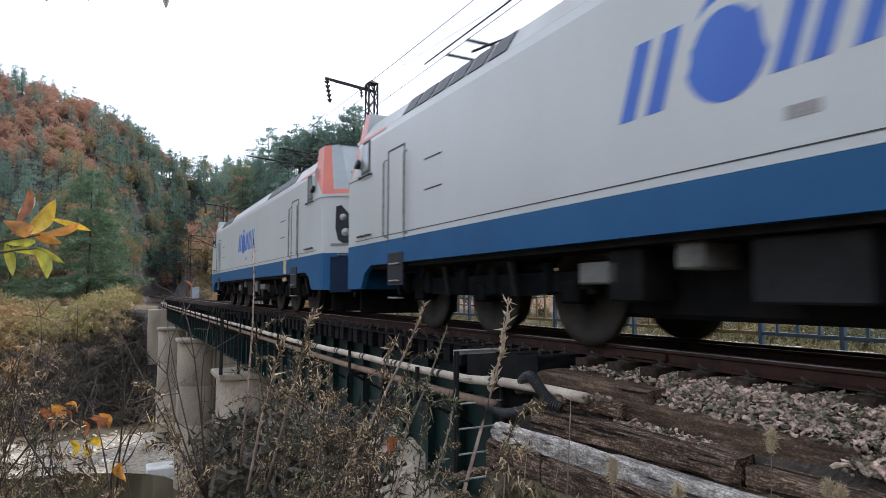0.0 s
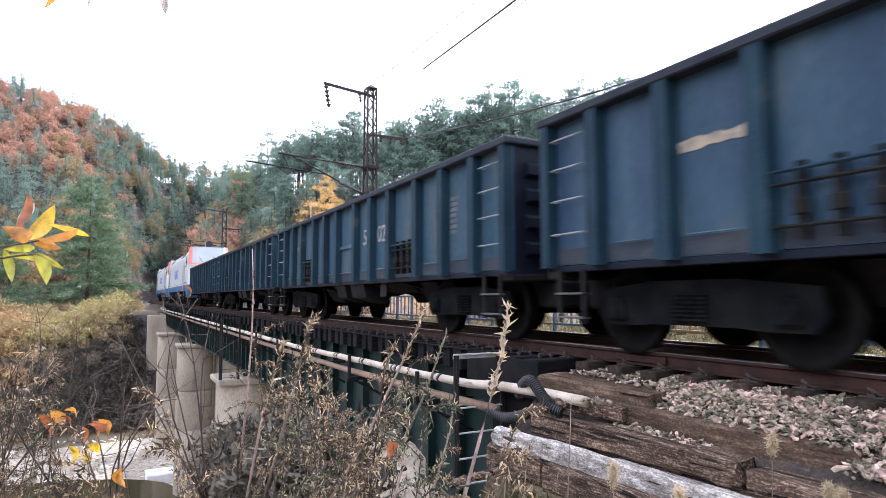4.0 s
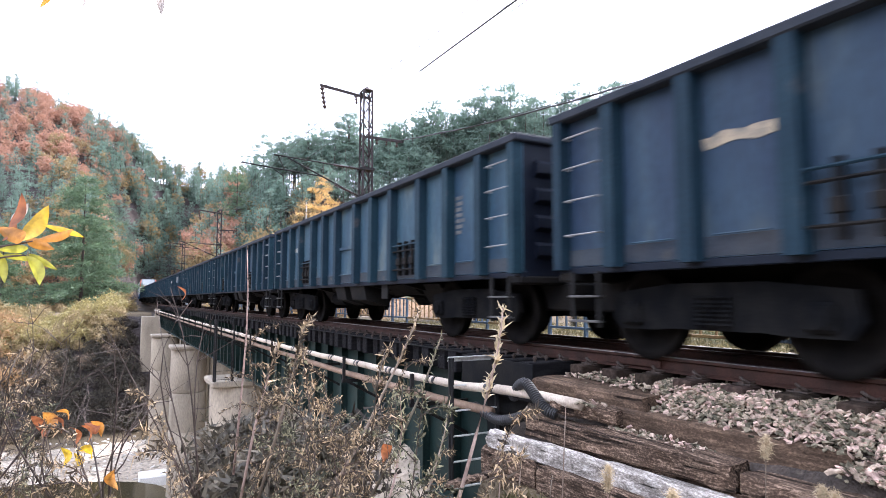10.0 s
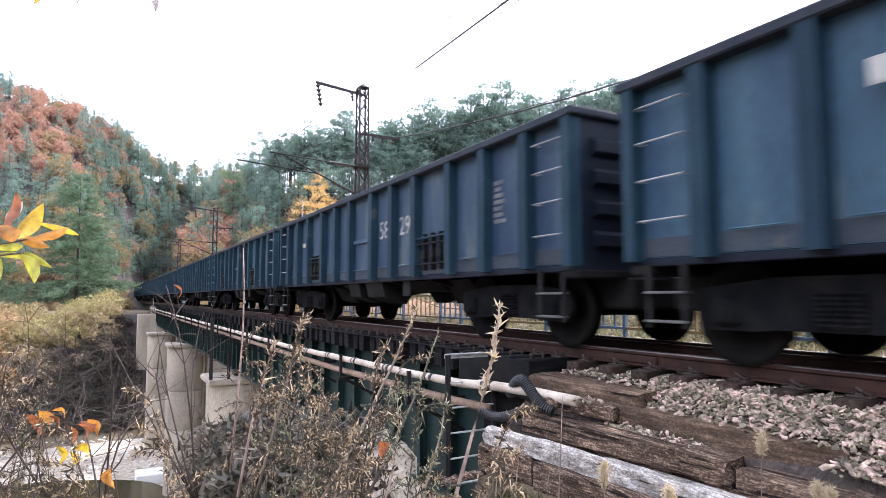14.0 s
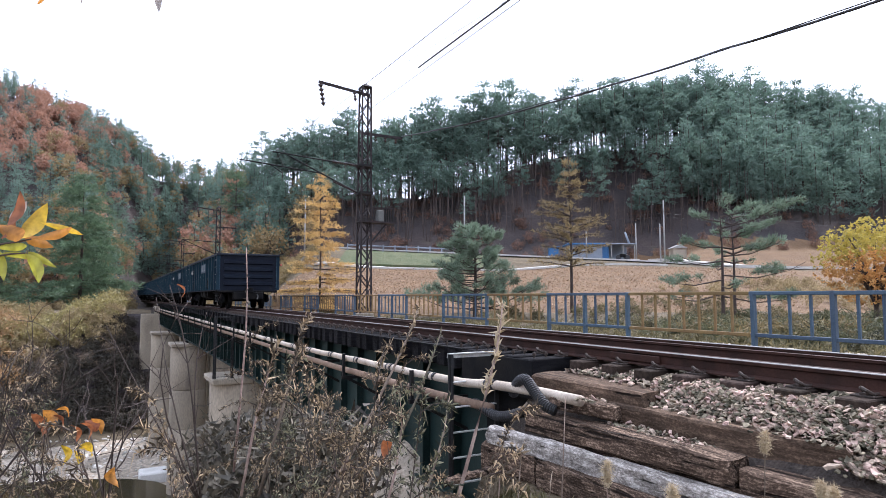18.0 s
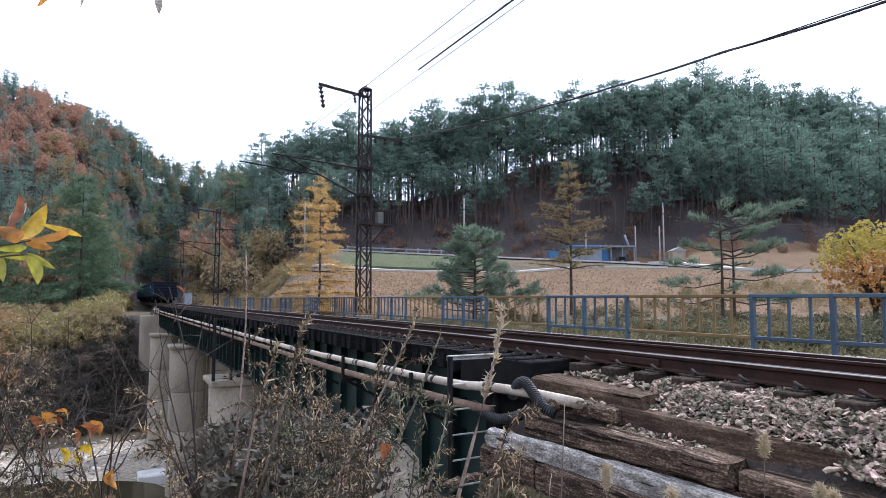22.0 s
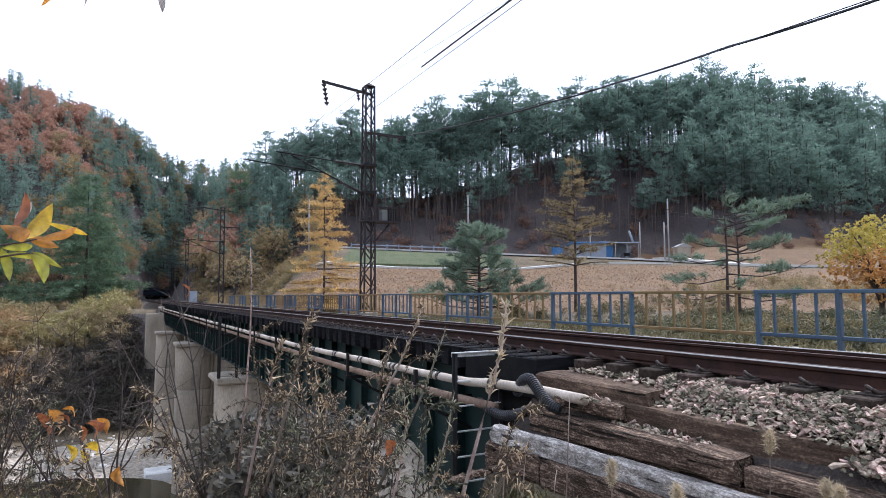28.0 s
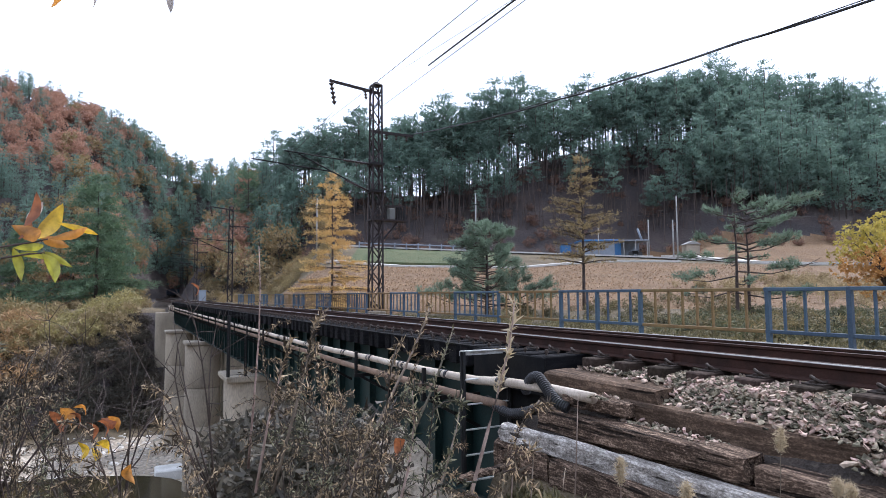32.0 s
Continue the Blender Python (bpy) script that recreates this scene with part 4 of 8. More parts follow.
    part("cross_arm", s, M["pole"], ob)
    for x in (0.55, 1.05, 1.6):
        insulator((x, 0, za - 0.06), (x, 0, za - 0.3), 2, 0.09, ob)
    return ob


mast_0 = mast(pose(10.35, 27.0, -0.3), 10.9, 0.54, True)
# small transformer shelf on the first mast
shelf = Shape()
shelf.box(-0.35, 1.5, -0.35, 0.3, 4.35, 4.42)
shelf.bar((0.3, 0, 3.4), (1.1, 0, 4.35), 0.07)
part("shelf", shelf, M["pole"], mast_0, "rusty equipment shelf with a strut")
boxes = Shape()
boxes.box(0.62, 0.92, -0.2, 0.15, 4.43, 4.98, 0.03)
part("transformer_box", boxes, M["pale_box"], mast_0, "grey switch box")
for i in range(4):
    c = Shape()
    c.tube([(1.03 + i * 0.12, -0.1, 4.43), (1.03 + i * 0.12, -0.1, 5.05)], 0.04, 8)
    part("fuse_tube", c, M["dark_iron"], mast_0)
rack = Shape()
for x in (0.42, 1.46):
    rack.bar((x, -0.1, 4.42), (x, -0.1, 5.12), 0.05)
rack.bar((0.40, -0.1, 5.10), (1.48, -0.1, 5.10), 0.06)
part("fuse_rack", rack, M["pole"], mast_0, "rusty angle frame over the fuses")
for s_, h in ((73.0, 11.0), (113.5, 10.6), (150, 10.4), (182, 10.0), (212, 10.0)):
    m = on_track(s_, 4.5, -0.3)
    mast(m, h, 0.5)


def wire(name, pts, r, label, sag=0.0, n=14):
    q = []
    for a, b in zip(pts, pts[1:]):
        a, b = Vector(a), Vector(b)
        for i in range(n):
            t = i / n
            q.append(a.lerp(b, t) - Vector((0, 0, 4 * sag * t * (1 - t))))
    q.append(Vector(pts[-1]))
    return thing(name, label, "wire", shape=Shape().tube(q, r, 6), mat=M["wire"], smooth=True)


stations = [-18.0, 27.0, 73.0, 113.5, 150.0, 182.0, 212.0]


def along(side, z):
    return [tuple(on_track(s_, side, z).translation) for s_ in stations]


wire("messenger_wire", along(0.25, 6.95), 0.009, "thin dark catenary messenger wire over the track", 0.55)
wire("jumper_wire", [(6.05, 14.0, 6.30), (6.05, 7.5, 5.78)], 0.005, "thin jumper wire slanting to the contact wire", 0.0)
wire("contact_wire", along(0.2, 5.70), 0.008, "thin dark contact wire over the track", 0.03)
wire("feeder_wire", along(2.45, 9.05)[1:], 0.014, "thin dark feeder wire on the mast arms", 0.5)
wire("earth_wire", along(4.05, 9.85)[1:], 0.013, "thin dark earth wire on the masts", 0.4)
for k in range(3):
    wire("telephone_wire", along(4.9 + 0.5 * k, 8.1)[1:], 0.007, "thin dark line wire on the mast cross arms", 0.5)
wire("auxiliary_wire", [(6.05, -18, 5.84), (6.05, 12.4, 5.87)], 0.018, "thick dark auxiliary wire beside the contact wire", 0.02)
cable = [(12.3, 26.95, 8.45), (12.3, 23.0, 7.85), (12.3, 19.3, 7.31), (12.3, 15.6, 6.88), (12.3, 12.7, 6.59), (12.3, 9.0, 6.30), (12.3, 5.6, 6.02), (12.3, 0.0, 5.85), (12.3, -8, 6.1), (12.3, -18, 7.0)]
wire("hanging_cable", cable, 0.028, "thick black cable sagging from the mast arm", 0.03, 5)
wire("hanging_cable", [(x - 0.03, y, z + 0.05 * math.sin(y * 1.3)) for x, y, z in cable], 0.012, "thin strand lashed along the thick black cable", 0.0, 5)
# ---- the train: two electric locomotives and fifteen coal wagons ----
PITCH = 13.5
HALF = 6.375
SILL, TOP = 0.86, 2.66
WALL = 1.355
PANELS = [("ladder", 0.86), ("plain", 0.92), ("label", 0.92), ("lever", 1.14), ("plain", 0.92), ("plain", 0.92), ("bar", 1.19), ("plain", 0.92), ("plain", 0.92), ("lever", 1.14), ("plain", 0.92), ("plain", 0.92), ("ladder", 0.86)]


def wheel_shape(r, x, w=0.13):
    s = Shape()
    ring = [(r * 0.25, 0.0), (r * 0.3, 0.03), (r * 0.78, 0.02), (r * 0.84, -0.02), (r * 1.0, -0.02), (r * 1.0, 0.10), (r * 1.07, 0.12), (r * 1.07, 0.145), (r * 0.84, 0.145), (r * 0.78, 0.09), (r * 0.25, 0.1)]
    n = 28
    vs, fs = [], []
    for k in range(n):
        a = 2 * math.pi * k / n
        vs += [(-d, q * math.cos(a), q * math.sin(a)) for q, d in ring]
    m = len(ring)
    for k in range(n):
        j = (k + 1) % n
        fs += [(k * m + i, k * m + (i + 1) % m, j * m + (i + 1) % m, j * m + i) for i in range(m)]
    s.add(vs, fs)
    return s


def bogie(parent, y, base, r, mat, name="bogie"):
    """A bogie with side frames, springs, boxes and wheels; its parts hang under the wagon's bogie part."""
    core = Shape()
    core.box(-0.9, 0.9, y - 0.22, y + 0.22, 0.42, 0.72, 0.03)
    b = part(name, core, mat, parent)
    for side in (-1, 1):
        f = Shape()
        x0, x1 = sorted((side * 0.99, side * 1.07))
        out = [(y - base / 2 - 0.30, 0.42), (y - base / 2 - 0.26, 0.66), (y - base / 4, 0.74), (y + base / 4, 0.74), (y + base / 2 + 0.26, 0.66), (y + base / 2 + 0.30, 0.42), (y + base / 2 + 0.20, 0.29), (y + base / 2 - 0.24, 0.29), (y + base / 4, 0.31), (y - base / 4, 0.31), (y - base / 2 + 0.24, 0.29), (y - base / 2 - 0.20, 0.29)]
        f.prism(out, "x", x0, x1)
        part("side_frame", f, mat, b)
        for k in (-1, 0, 1):
            sp = Shape()
            zz = [0.34 + i * 0.02 for i in range(15)]
            sp.tube([(side * 1.09, y + k * 0.13, z) for z in zz], [0.055 if i % 2 else 0.04 for i in range(15)], 8)
            part("spring", sp, mat, b)
        for e in (-1, 1):
            bx = Shape()
            bx.box(side * 1.04 - 0.09, side * 1.04 + 0.09, y + e * base / 2 - 0.12, y + e * base / 2 + 0.12, 0.33, 0.57, 0.03)
            bx.tube([(side * 1.12, y + e * base / 2, 0.44), (side * 1.16, y + e * base / 2, 0.44)], 0.08, 10)
            part("axle_box", bx, mat, b, "cast axle box with a round cap")
            w = wheel_shape(r, 0)
            part("wheel", w, M["tyre"], b, "", True, Matrix.Translation((side * 0.72, y + e * base / 2, r)) @ Matrix.Diagonal((-side, 1, 1, 1)))
    for e in (-1, 1):
        ax = Shape()
        ax.tube([(-0.75, y + e * base / 2, r), (0.75, y + e * base / 2, r)], 0.08, 8)
        part("axle", ax, mat, b)
    return b


def build_wagon():
    w = thing("coal_wagon", "dark blue steel open coal wagon, dusty and scuffed, on the rails", "freight wagon", group="coal wagons")
    ends = [HALF]
    for _, d in PANELS:
        ends.append(ends[-1] - d * 2 * HALF / sum(q for _, q in PANELS))
    fl = Shape()
    fl.box(-1.36, 1.36, -HALF + 0.03, HALF - 0.03, 1.02, 1.12)
    part("floor_plate", fl, M["coal"], w, "sooty wagon floor")
    for side in (-1, 1):
        sp = Shape()
        x0, x1 = sorted((side * (WALL - 0.02), side * WALL))
        sp.box(x0, x1, -HALF, HALF, SILL + 0.08, TOP - 0.08)
        wall = part("side_wall", sp, M["wagon"], w, "faded dusty blue steel side")
        for i, y in enumerate(ends):
            rb = Shape()
            d = 0.08 if i in (0, len(ends) - 1) else 0.10
            yy = min(max(y, -HALF + d), HALF - d)
            x0 = side * (WALL + 0.001)
            x1 = side * 1.49
            rb.prism([(x0, yy - d), (x1, yy - d * 0.8), (x1, yy + d * 0.8), (x0, yy + d)], "z", SILL + 0.05, TOP - 0.10)
            part("rib", rb, M["wagon_rib"], w)
        ch = Shape()
        x0, x1 = sorted((side * 1.33, side * 1.505))
        ch.box(x0, x1, -HALF, HALF, TOP - 0.10, TOP, 0.015)
        part("top_chord", ch, M["rim"], w, "dust-greyed top rail")
        ch = Shape()
        x0, x1 = sorted((side * 1.28, side * (WALL + 0.012)))
        ch.box(x0, x1, -HALF, HALF, SILL, SILL + 0.075, 0.008)
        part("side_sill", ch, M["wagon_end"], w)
        for i, (kind, _) in enumerate(PANELS):
            y1, y0 = (ends[i], ends[i + 1])
            if side > 0:
                y1, y0 = -ends[i + 1], -ends[i]
            c = (y0 + y1) / 2
            x0, x1 = sorted((side * (WALL + 0.0005), side * (WALL + 0.006)))
            part("dusty_band", Shape().box(x0, x1, y0 + 0.1, y1 - 0.1, SILL + 0.09, 1.115), M["wagon_dust"], w, "dust-greyed lower plate")
            if kind == "ladder":
                for z in (1.28, 1.66, 2.02, 2.36):
                    g = Shape()
                    g.tube([(side * WALL, c - 0.25, z), (side * 1.46, c - 0.25, z), (side * 1.46, c + 0.25, z), (side * WALL, c + 0.25, z)], 0.010, 6)
                    part("rung", g, M["grab"], w, "worn bright steel rung")
                for k in (-0.2, 0.2):
                    st = Shape()
                    st.box(side * 1.40 - 0.015, side * 1.40 + 0.015, c + k - 0.025, c + k + 0.025, 0.30, SILL + 0.02)
                    hold = part("step_hanger", st, M["hanger"], w)
                for z in (0.36, 0.62):
                    g = Shape()
                    g.box(side * 1.40 - 0.05, side * 1.40 + 0.05, c - 0.22, c + 0.22, z - 0.012, z + 0.012, 0.004)
                    part("step", g, M["worn_step"], hold, "worn steel step")
            elif kind == "lever":
                for k in (-0.27, 0.0, 0.27):
                    g = Shape()
                    g.bar((side * 1.41, c + k, 1.0), (side * 1.41, c + k, 1.58), 0.07, 0.05)
                    g.box(side * 1.43 - 0.03, side * 1.43 + 0.03, c + k - 0.06, c + k + 0.06, 1.18, 1.30, 0.01)
                    part("door_hinge", g, M["black_steel"], w, "greasy black flap hinge")
                for z in (1.10, 1.42, 1.52):
                    g = Shape()
                    g.tube([(side * 1.44, y0 + 0.07, z), (side * 1.44, y1 - 0.07, z)], 0.016, 6)
                    part("lever_rod", g, M["wagon_rib"] if z > 1.45 else M["black_steel"], w)
            elif kind == "bar":
                g = Shape()
                g.prism([(y0 + 0.1, 1.66), (y1 - 0.1, 1.66), (y1 - 0.1, 1.73), (y0 + 0.1, 1.73)], "x", side * (WALL + 0.001), side * 1.40)
                part("stiffener", g, M["wagon"], w)
                for z in (1.12,):
                    g = Shape()
                    g.tube([(side * 1.41, y0 + 0.15, z), (side * 1.41, y1 - 0.15, z)], 0.012, 6)
                    part("tie_bar", g, M["wagon"], w)
            else:
                g = Shape()
                g.tube([(side * 1.405, c - 0.24, 1.13), (side * 1.405, c + 0.24, 1.13)], 0.010, 6)
                part("tie_bar", g, M["wagon"], w)
    for e in (-1, 1):
        en = Shape()
        y0, y1 = sorted((e * (HALF - 0.05), e * (HALF - 0.02)))
        en.box(-1.385, 1.385, y0, y1, SILL, TOP - 0.02)
        part("end_wall", en, M["wagon_end"], w, "corrugated end in darker blue, its shade put into the paint")
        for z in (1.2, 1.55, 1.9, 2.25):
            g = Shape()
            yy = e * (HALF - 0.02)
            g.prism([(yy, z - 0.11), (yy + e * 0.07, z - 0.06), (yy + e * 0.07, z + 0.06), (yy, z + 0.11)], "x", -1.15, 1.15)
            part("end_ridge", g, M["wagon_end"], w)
        g = Shape()
        y0, y1 = sorted((e * (HALF - 0.08), e * (HALF + 0.06)))
        g.box(-1.505, 1.505, y0, y1, TOP - 0.09, TOP + 0.004, 0.015)
        part("end_rail", g, M["rim"], w)
        g = Shape()
        y0, y1 = sorted((e * (HALF - 0.25), e * HALF))
        g.box(-1.40, 1.40, y0, y1, 0.78, SILL + 0.02, 0.02)
        part("headstock", g, M["black_steel"], w)
        g = Shape()
        y0, y1 = sorted((e * (HALF - 0.3), e * (PITCH / 2 - 0.004)))
        g.box(-0.09, 0.09, y0, y1, 0.80, 0.98, 0.02)
        g.box(-0.17, 0.17, min(e * (PITCH / 2 - 0.25), e * (PITCH / 2 - 0.004)), max(e * (PITCH / 2 - 0.25), e * (PITCH / 2 - 0.004)), 0.76, 1.02, 0.03)
        part("coupler", g, M["bogie"], w, "cast knuckle coupler")
        g = Shape()
        g.tube([(0.4, e * HALF, 0.8), (0.42, e * (HALF + 0.2), 0.55), (0.35, e * (HALF + 0.36), 0.45)], 0.03, 8)
        part("brake_hose", g, M["rubber"], w)
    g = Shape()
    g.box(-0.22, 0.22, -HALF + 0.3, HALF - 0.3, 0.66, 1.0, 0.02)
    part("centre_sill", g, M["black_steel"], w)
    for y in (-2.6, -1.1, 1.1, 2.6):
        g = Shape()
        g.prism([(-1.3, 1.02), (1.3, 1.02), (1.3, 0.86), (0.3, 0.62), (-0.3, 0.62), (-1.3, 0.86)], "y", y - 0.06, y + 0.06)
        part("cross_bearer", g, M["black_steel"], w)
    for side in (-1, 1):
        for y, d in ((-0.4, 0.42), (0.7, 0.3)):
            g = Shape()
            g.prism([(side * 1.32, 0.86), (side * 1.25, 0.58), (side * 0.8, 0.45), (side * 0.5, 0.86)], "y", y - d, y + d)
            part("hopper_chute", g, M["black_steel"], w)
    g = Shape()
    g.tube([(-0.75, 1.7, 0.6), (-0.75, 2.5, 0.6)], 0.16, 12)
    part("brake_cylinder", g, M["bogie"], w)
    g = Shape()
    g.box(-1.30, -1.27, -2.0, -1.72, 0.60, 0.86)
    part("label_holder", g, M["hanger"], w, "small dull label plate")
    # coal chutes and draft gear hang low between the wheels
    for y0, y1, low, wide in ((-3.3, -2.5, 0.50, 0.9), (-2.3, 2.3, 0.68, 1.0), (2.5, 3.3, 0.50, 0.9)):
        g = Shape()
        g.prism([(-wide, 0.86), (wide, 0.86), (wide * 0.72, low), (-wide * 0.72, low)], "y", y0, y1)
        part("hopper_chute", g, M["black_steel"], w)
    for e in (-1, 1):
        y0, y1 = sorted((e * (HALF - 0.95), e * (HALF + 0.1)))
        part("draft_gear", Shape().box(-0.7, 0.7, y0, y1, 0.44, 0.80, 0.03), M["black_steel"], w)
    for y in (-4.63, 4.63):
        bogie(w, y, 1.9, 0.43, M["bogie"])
    return w


def letters(text, size, spacing=1.0):
    c = bpy.data.curves.new("number", "FONT")
    c.body, c.size, c.align_x, c.align_y, c.extrude, c.space_character = text, size, "CENTER", "CENTER", 0.002, spacing
    c.resolution_u = 3
    ob = new("number", c)
    me = bpy.data.meshes.new_from_object(ob.evaluated_get(bpy.context.evaluated_depsgraph_get()))
    bpy.data.objects.remove(ob)
    return me


def build_loco():
    """A six-axle electric locomotive; both ends alike."""
    w = thing("electric_locomotive", "grey-white and blue electric locomotive with red cab corners", "locomotive", group="locomotives")
    END, CAB = 10.92, 8.85
    for side in (-1, 1):
        s = Shape()
        s.prism([(side * 1.5, 1.552), (side * 1.5, 3.58), (side * 1.47, 3.72), (side * 1.40, 3.76), (side * 1.40, 1.552)], "y", -9.4, 9.4)
        part("side_wall", s, M["loco_white"], w, "grey-white painted side with shallow seams")
        s = Shape()
        s.prism([(-CAB + 0.2, 1.12), (CAB - 0.2, 1.12), (CAB + 0.15, 0.98), (CAB + 0.35, 0.68), (9.4, 0.66), (9.4, 1.548), (-9.4, 1.548), (-9.4, 0.66), (-CAB - 0.35, 0.68), (-CAB - 0.15, 0.98)], "x", side * 1.40, side * 1.503)
        part("skirt", s, M["loco_blue"], w, "deep blue lower band")
        s = Shape()
        s.box(min(side * 1.5, side * 1.5045), max(side * 1.5, side * 1.5045), -CAB - 0.7, CAB + 0.7, 1.635, 1.648)
        part("seam", s, M["loco_line"], w, "dark seam line")
        for e in (-1, 1):
            y = e * 7.45
            s = Shape()
            for dy in (-0.36, 0.36):
                s.box(side * 1.502 - 0.006, side * 1.502 + 0.006, y + dy - 0.015, y + dy + 0.015, 1.5, 3.2)
            s.box(side * 1.502 - 0.006, side * 1.502 + 0.006, y - 0.36, y + 0.36, 3.17, 3.2)
            part("door_frame", s, M["loco_line"], w, "dark cab door outline")
            for dy in (-0.46, 0.46):
                s = Shape()
                s.tube([(side * 1.50, y + dy, 1.6), (side * 1.56, y + dy, 1.65), (side * 1.56, y + dy, 3.0), (side * 1.50, y + dy, 3.05)], 0.018, 6)
                part("handrail", s, M["grab"], w, "pale steel handrail")
            s = Shape()
            s.box(side * 1.50 - 0.02, side * 1.50 + 0.02, y - 0.33, y + 0.33, 0.72, 1.3, 0.005)
            st = part("step_plate", s, M["grille"], w, "dark step recess")
            for z in (0.5, 0.8, 1.1):
                s = Shape()
                s.box(side * 1.5 - 0.06, side * 1.5 + 0.06, y - 0.2, y + 0.2, z - 0.015, z + 0.015, 0.005)
                part("step", s, M["grab"], st)
            s = Shape()
            yy = e * 9.0
            s.prism([(yy - 0.25, 2.98), (yy + 0.25, 2.98), (yy + (0.25 if e < 0 else 0.15), 3.64), (yy - (0.25 if e > 0 else 0.15), 3.64)], "x", side * 1.499, side * 1.508)
            cw = part("cab_window", s, M["loco_line"], w, "black framed cab side window")
            part("pane", Shape().box(side * 1.51 - 0.003, side * 1.51 + 0.003, yy - 0.17, yy + 0.16, 3.04, 3.58), M["windscreen"], cw)
            part("mirror", Shape().tube([(side * 1.5, yy + e * 0.36, 3.22), (side * 1.58, yy + e * 0.36, 3.24)], [0.09, 0.11], 12), M["grille"], w, "small round dark mirror", True)
            for z, y0, y1 in ((2.92, yy - 0.35, yy + 0.3), (1.72, yy - 0.35, yy - 0.05), (1.72, yy + 0.08, yy + 0.35)):
                s = Shape()
                s.tube([(side * 1.51, y0, z), (side * 1.55, y0 + 0.03, z), (side * 1.55, y1 - 0.03, z), (side * 1.51, y1, z)], 0.022, 6)
                part("grab_handle", s, M["grille"], w)
        for e in (-1, 1):
            s = Shape()
            y0, y1 = sorted((e * 8.0, e * (CAB + 0.55)))
            s.prism([(side * 1.491, 3.665), (side * 1.474, 3.725), (side * 1.45, 3.725), (side * 1.45, 3.665)], "y", y0, y1)
            part("cab_stripe", s, M["loco_red"], w, "salmon red stripe over the cab side")
        for y in (-6.0, 6.0):
            for z in (2.25, 2.75):
                s = Shape()
                s.box(side * 1.502 - 0.005, side * 1.502 + 0.005, y - 0.3, y + 0.3, z - 0.012, z + 0.012)
                part("vent_slot", s, M["loco_line"], w)
        # the painted mark: a blue globe between plain slanted blue blocks
        s = Shape()
        sy = -side
        xx = sorted((side * 1.5, side * 1.5035))
        blocks = []
        for y, ww, z0, z1 in ((1.70, 0.19, 2.24, 2.95), (1.36, 0.20, 2.24, 2.95), (0.12, 0.17, 2.24, 2.95), (-0.14, 0.17, 2.24, 2.90), (-0.46, 0.15, 2.24, 2.95), (-0.72, 0.15, 2.24, 2.95), (-1.03, 0.15, 2.24, 2.95), (-1.36, 0.16, 2.24, 2.95), (-1.58, 0.24, 2.24, 2.40)):
            y = y * sy
            ln = -0.12 * sy * (z1 - z0) / 0.71
            k = -0.12 * sy
            blocks.append(Shape().prism([(y - ww / 2 - k, z0), (y + ww / 2 - k, z0), (y + ww / 2 - k + 2 * ln, z1), (y - ww / 2 - k + 2 * ln, z1)], "x", xx[0], xx[1]))
        mark = part("painted_mark", blocks[0], M["logo"], w, "slanted blue painted bars")
        for q in blocks[1:]:
            part("painted_block", q, M["logo"], mark)
        s = Shape()
        s.prism([(0.72 * sy + 0.40 * math.cos(a) * (1 if math.sin(a) < 0 else 0.85), 2.56 + (0.42 if math.sin(a) < 0 else 0.56) * math.sin(a)) for a in np.linspace(0, 2 * math.pi, 24, endpoint=False)], "x", side * 1.5, side * 1.5036)
        part("globe", s, M["logo"], mark, "blue painted globe")
        s = Shape()
        s.prism([(0.72 * sy + q * math.cos(a), 2.58 + q * 1.1 * math.sin(a)) for q, arc in ((0.40, np.linspace(0.3, 2.5, 10)), (0.32, np.linspace(2.5, 0.3, 10))) for a in arc], "x", side * 1.5, side * 1.5045)
        part("swoosh", s, M["loco_white"], mark, "white curved stripe")
        # roof shoulder and side grilles
        s = Shape()
        s.prism([(side * 1.47, 3.722), (side * 1.27, 4.05), (side * 1.0, 4.18), (side * 1.0, 3.76), (side * 1.40, 3.722)], "y", -9.25, 9.25)
        part("roof_shoulder", s, M["loco_roof"], w)
        for y0, y1 in ((-7.3, -3.4), (3.9, 7.3)):
            n = 6
            for k in range(n):
                a, b = y0 + (y1 - y0) * k / n + 0.05, y0 + (y1 - y0) * (k + 1) / n - 0.05
                s = Shape()
                s.prism([(side * 1.478, 3.74), (side * 1.285, 4.055), (side * 1.26, 4.04), (side * 1.45, 3.73)], "y", a, b)
                part("roof_grille", s, M["grille"], w, "dark slanted intake grille")
    s = Shape()
    s.box(-1.02, 1.02, -CAB - 0.5, CAB + 0.5, 3.78, 4.20, 0.03)
    part("roof", s, M["loco_roof"], w)
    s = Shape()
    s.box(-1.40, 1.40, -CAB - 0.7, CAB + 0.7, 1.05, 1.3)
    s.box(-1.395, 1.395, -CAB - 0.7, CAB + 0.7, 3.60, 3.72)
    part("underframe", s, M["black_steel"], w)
    for e in (-1, 1):
        # nose: pointed in plan, blue below, white waist and ledge, raked windscreen with red cheeks
        half = [(1.5, 9.4), (1.5, 10.0), (1.46, 10.10), (1.38, 10.18), (0.95, 10.56), (0.55, 10.84), (0.30, END)]
        outline = [(-x, e * d) for x, d in half] + [(x, e * d) for x, d in reversed(half)]
        for name, z0, z1, mat, grow in (("nose_skirt", 0.66, 1.548, M["loco_blue"], 0.002), ("nose", 1.552, 2.93, M["loco_white"], 0.0), ("nose_ledge", 2.932, 3.0, M["loco_white"], 0.012)):
            s = Shape()
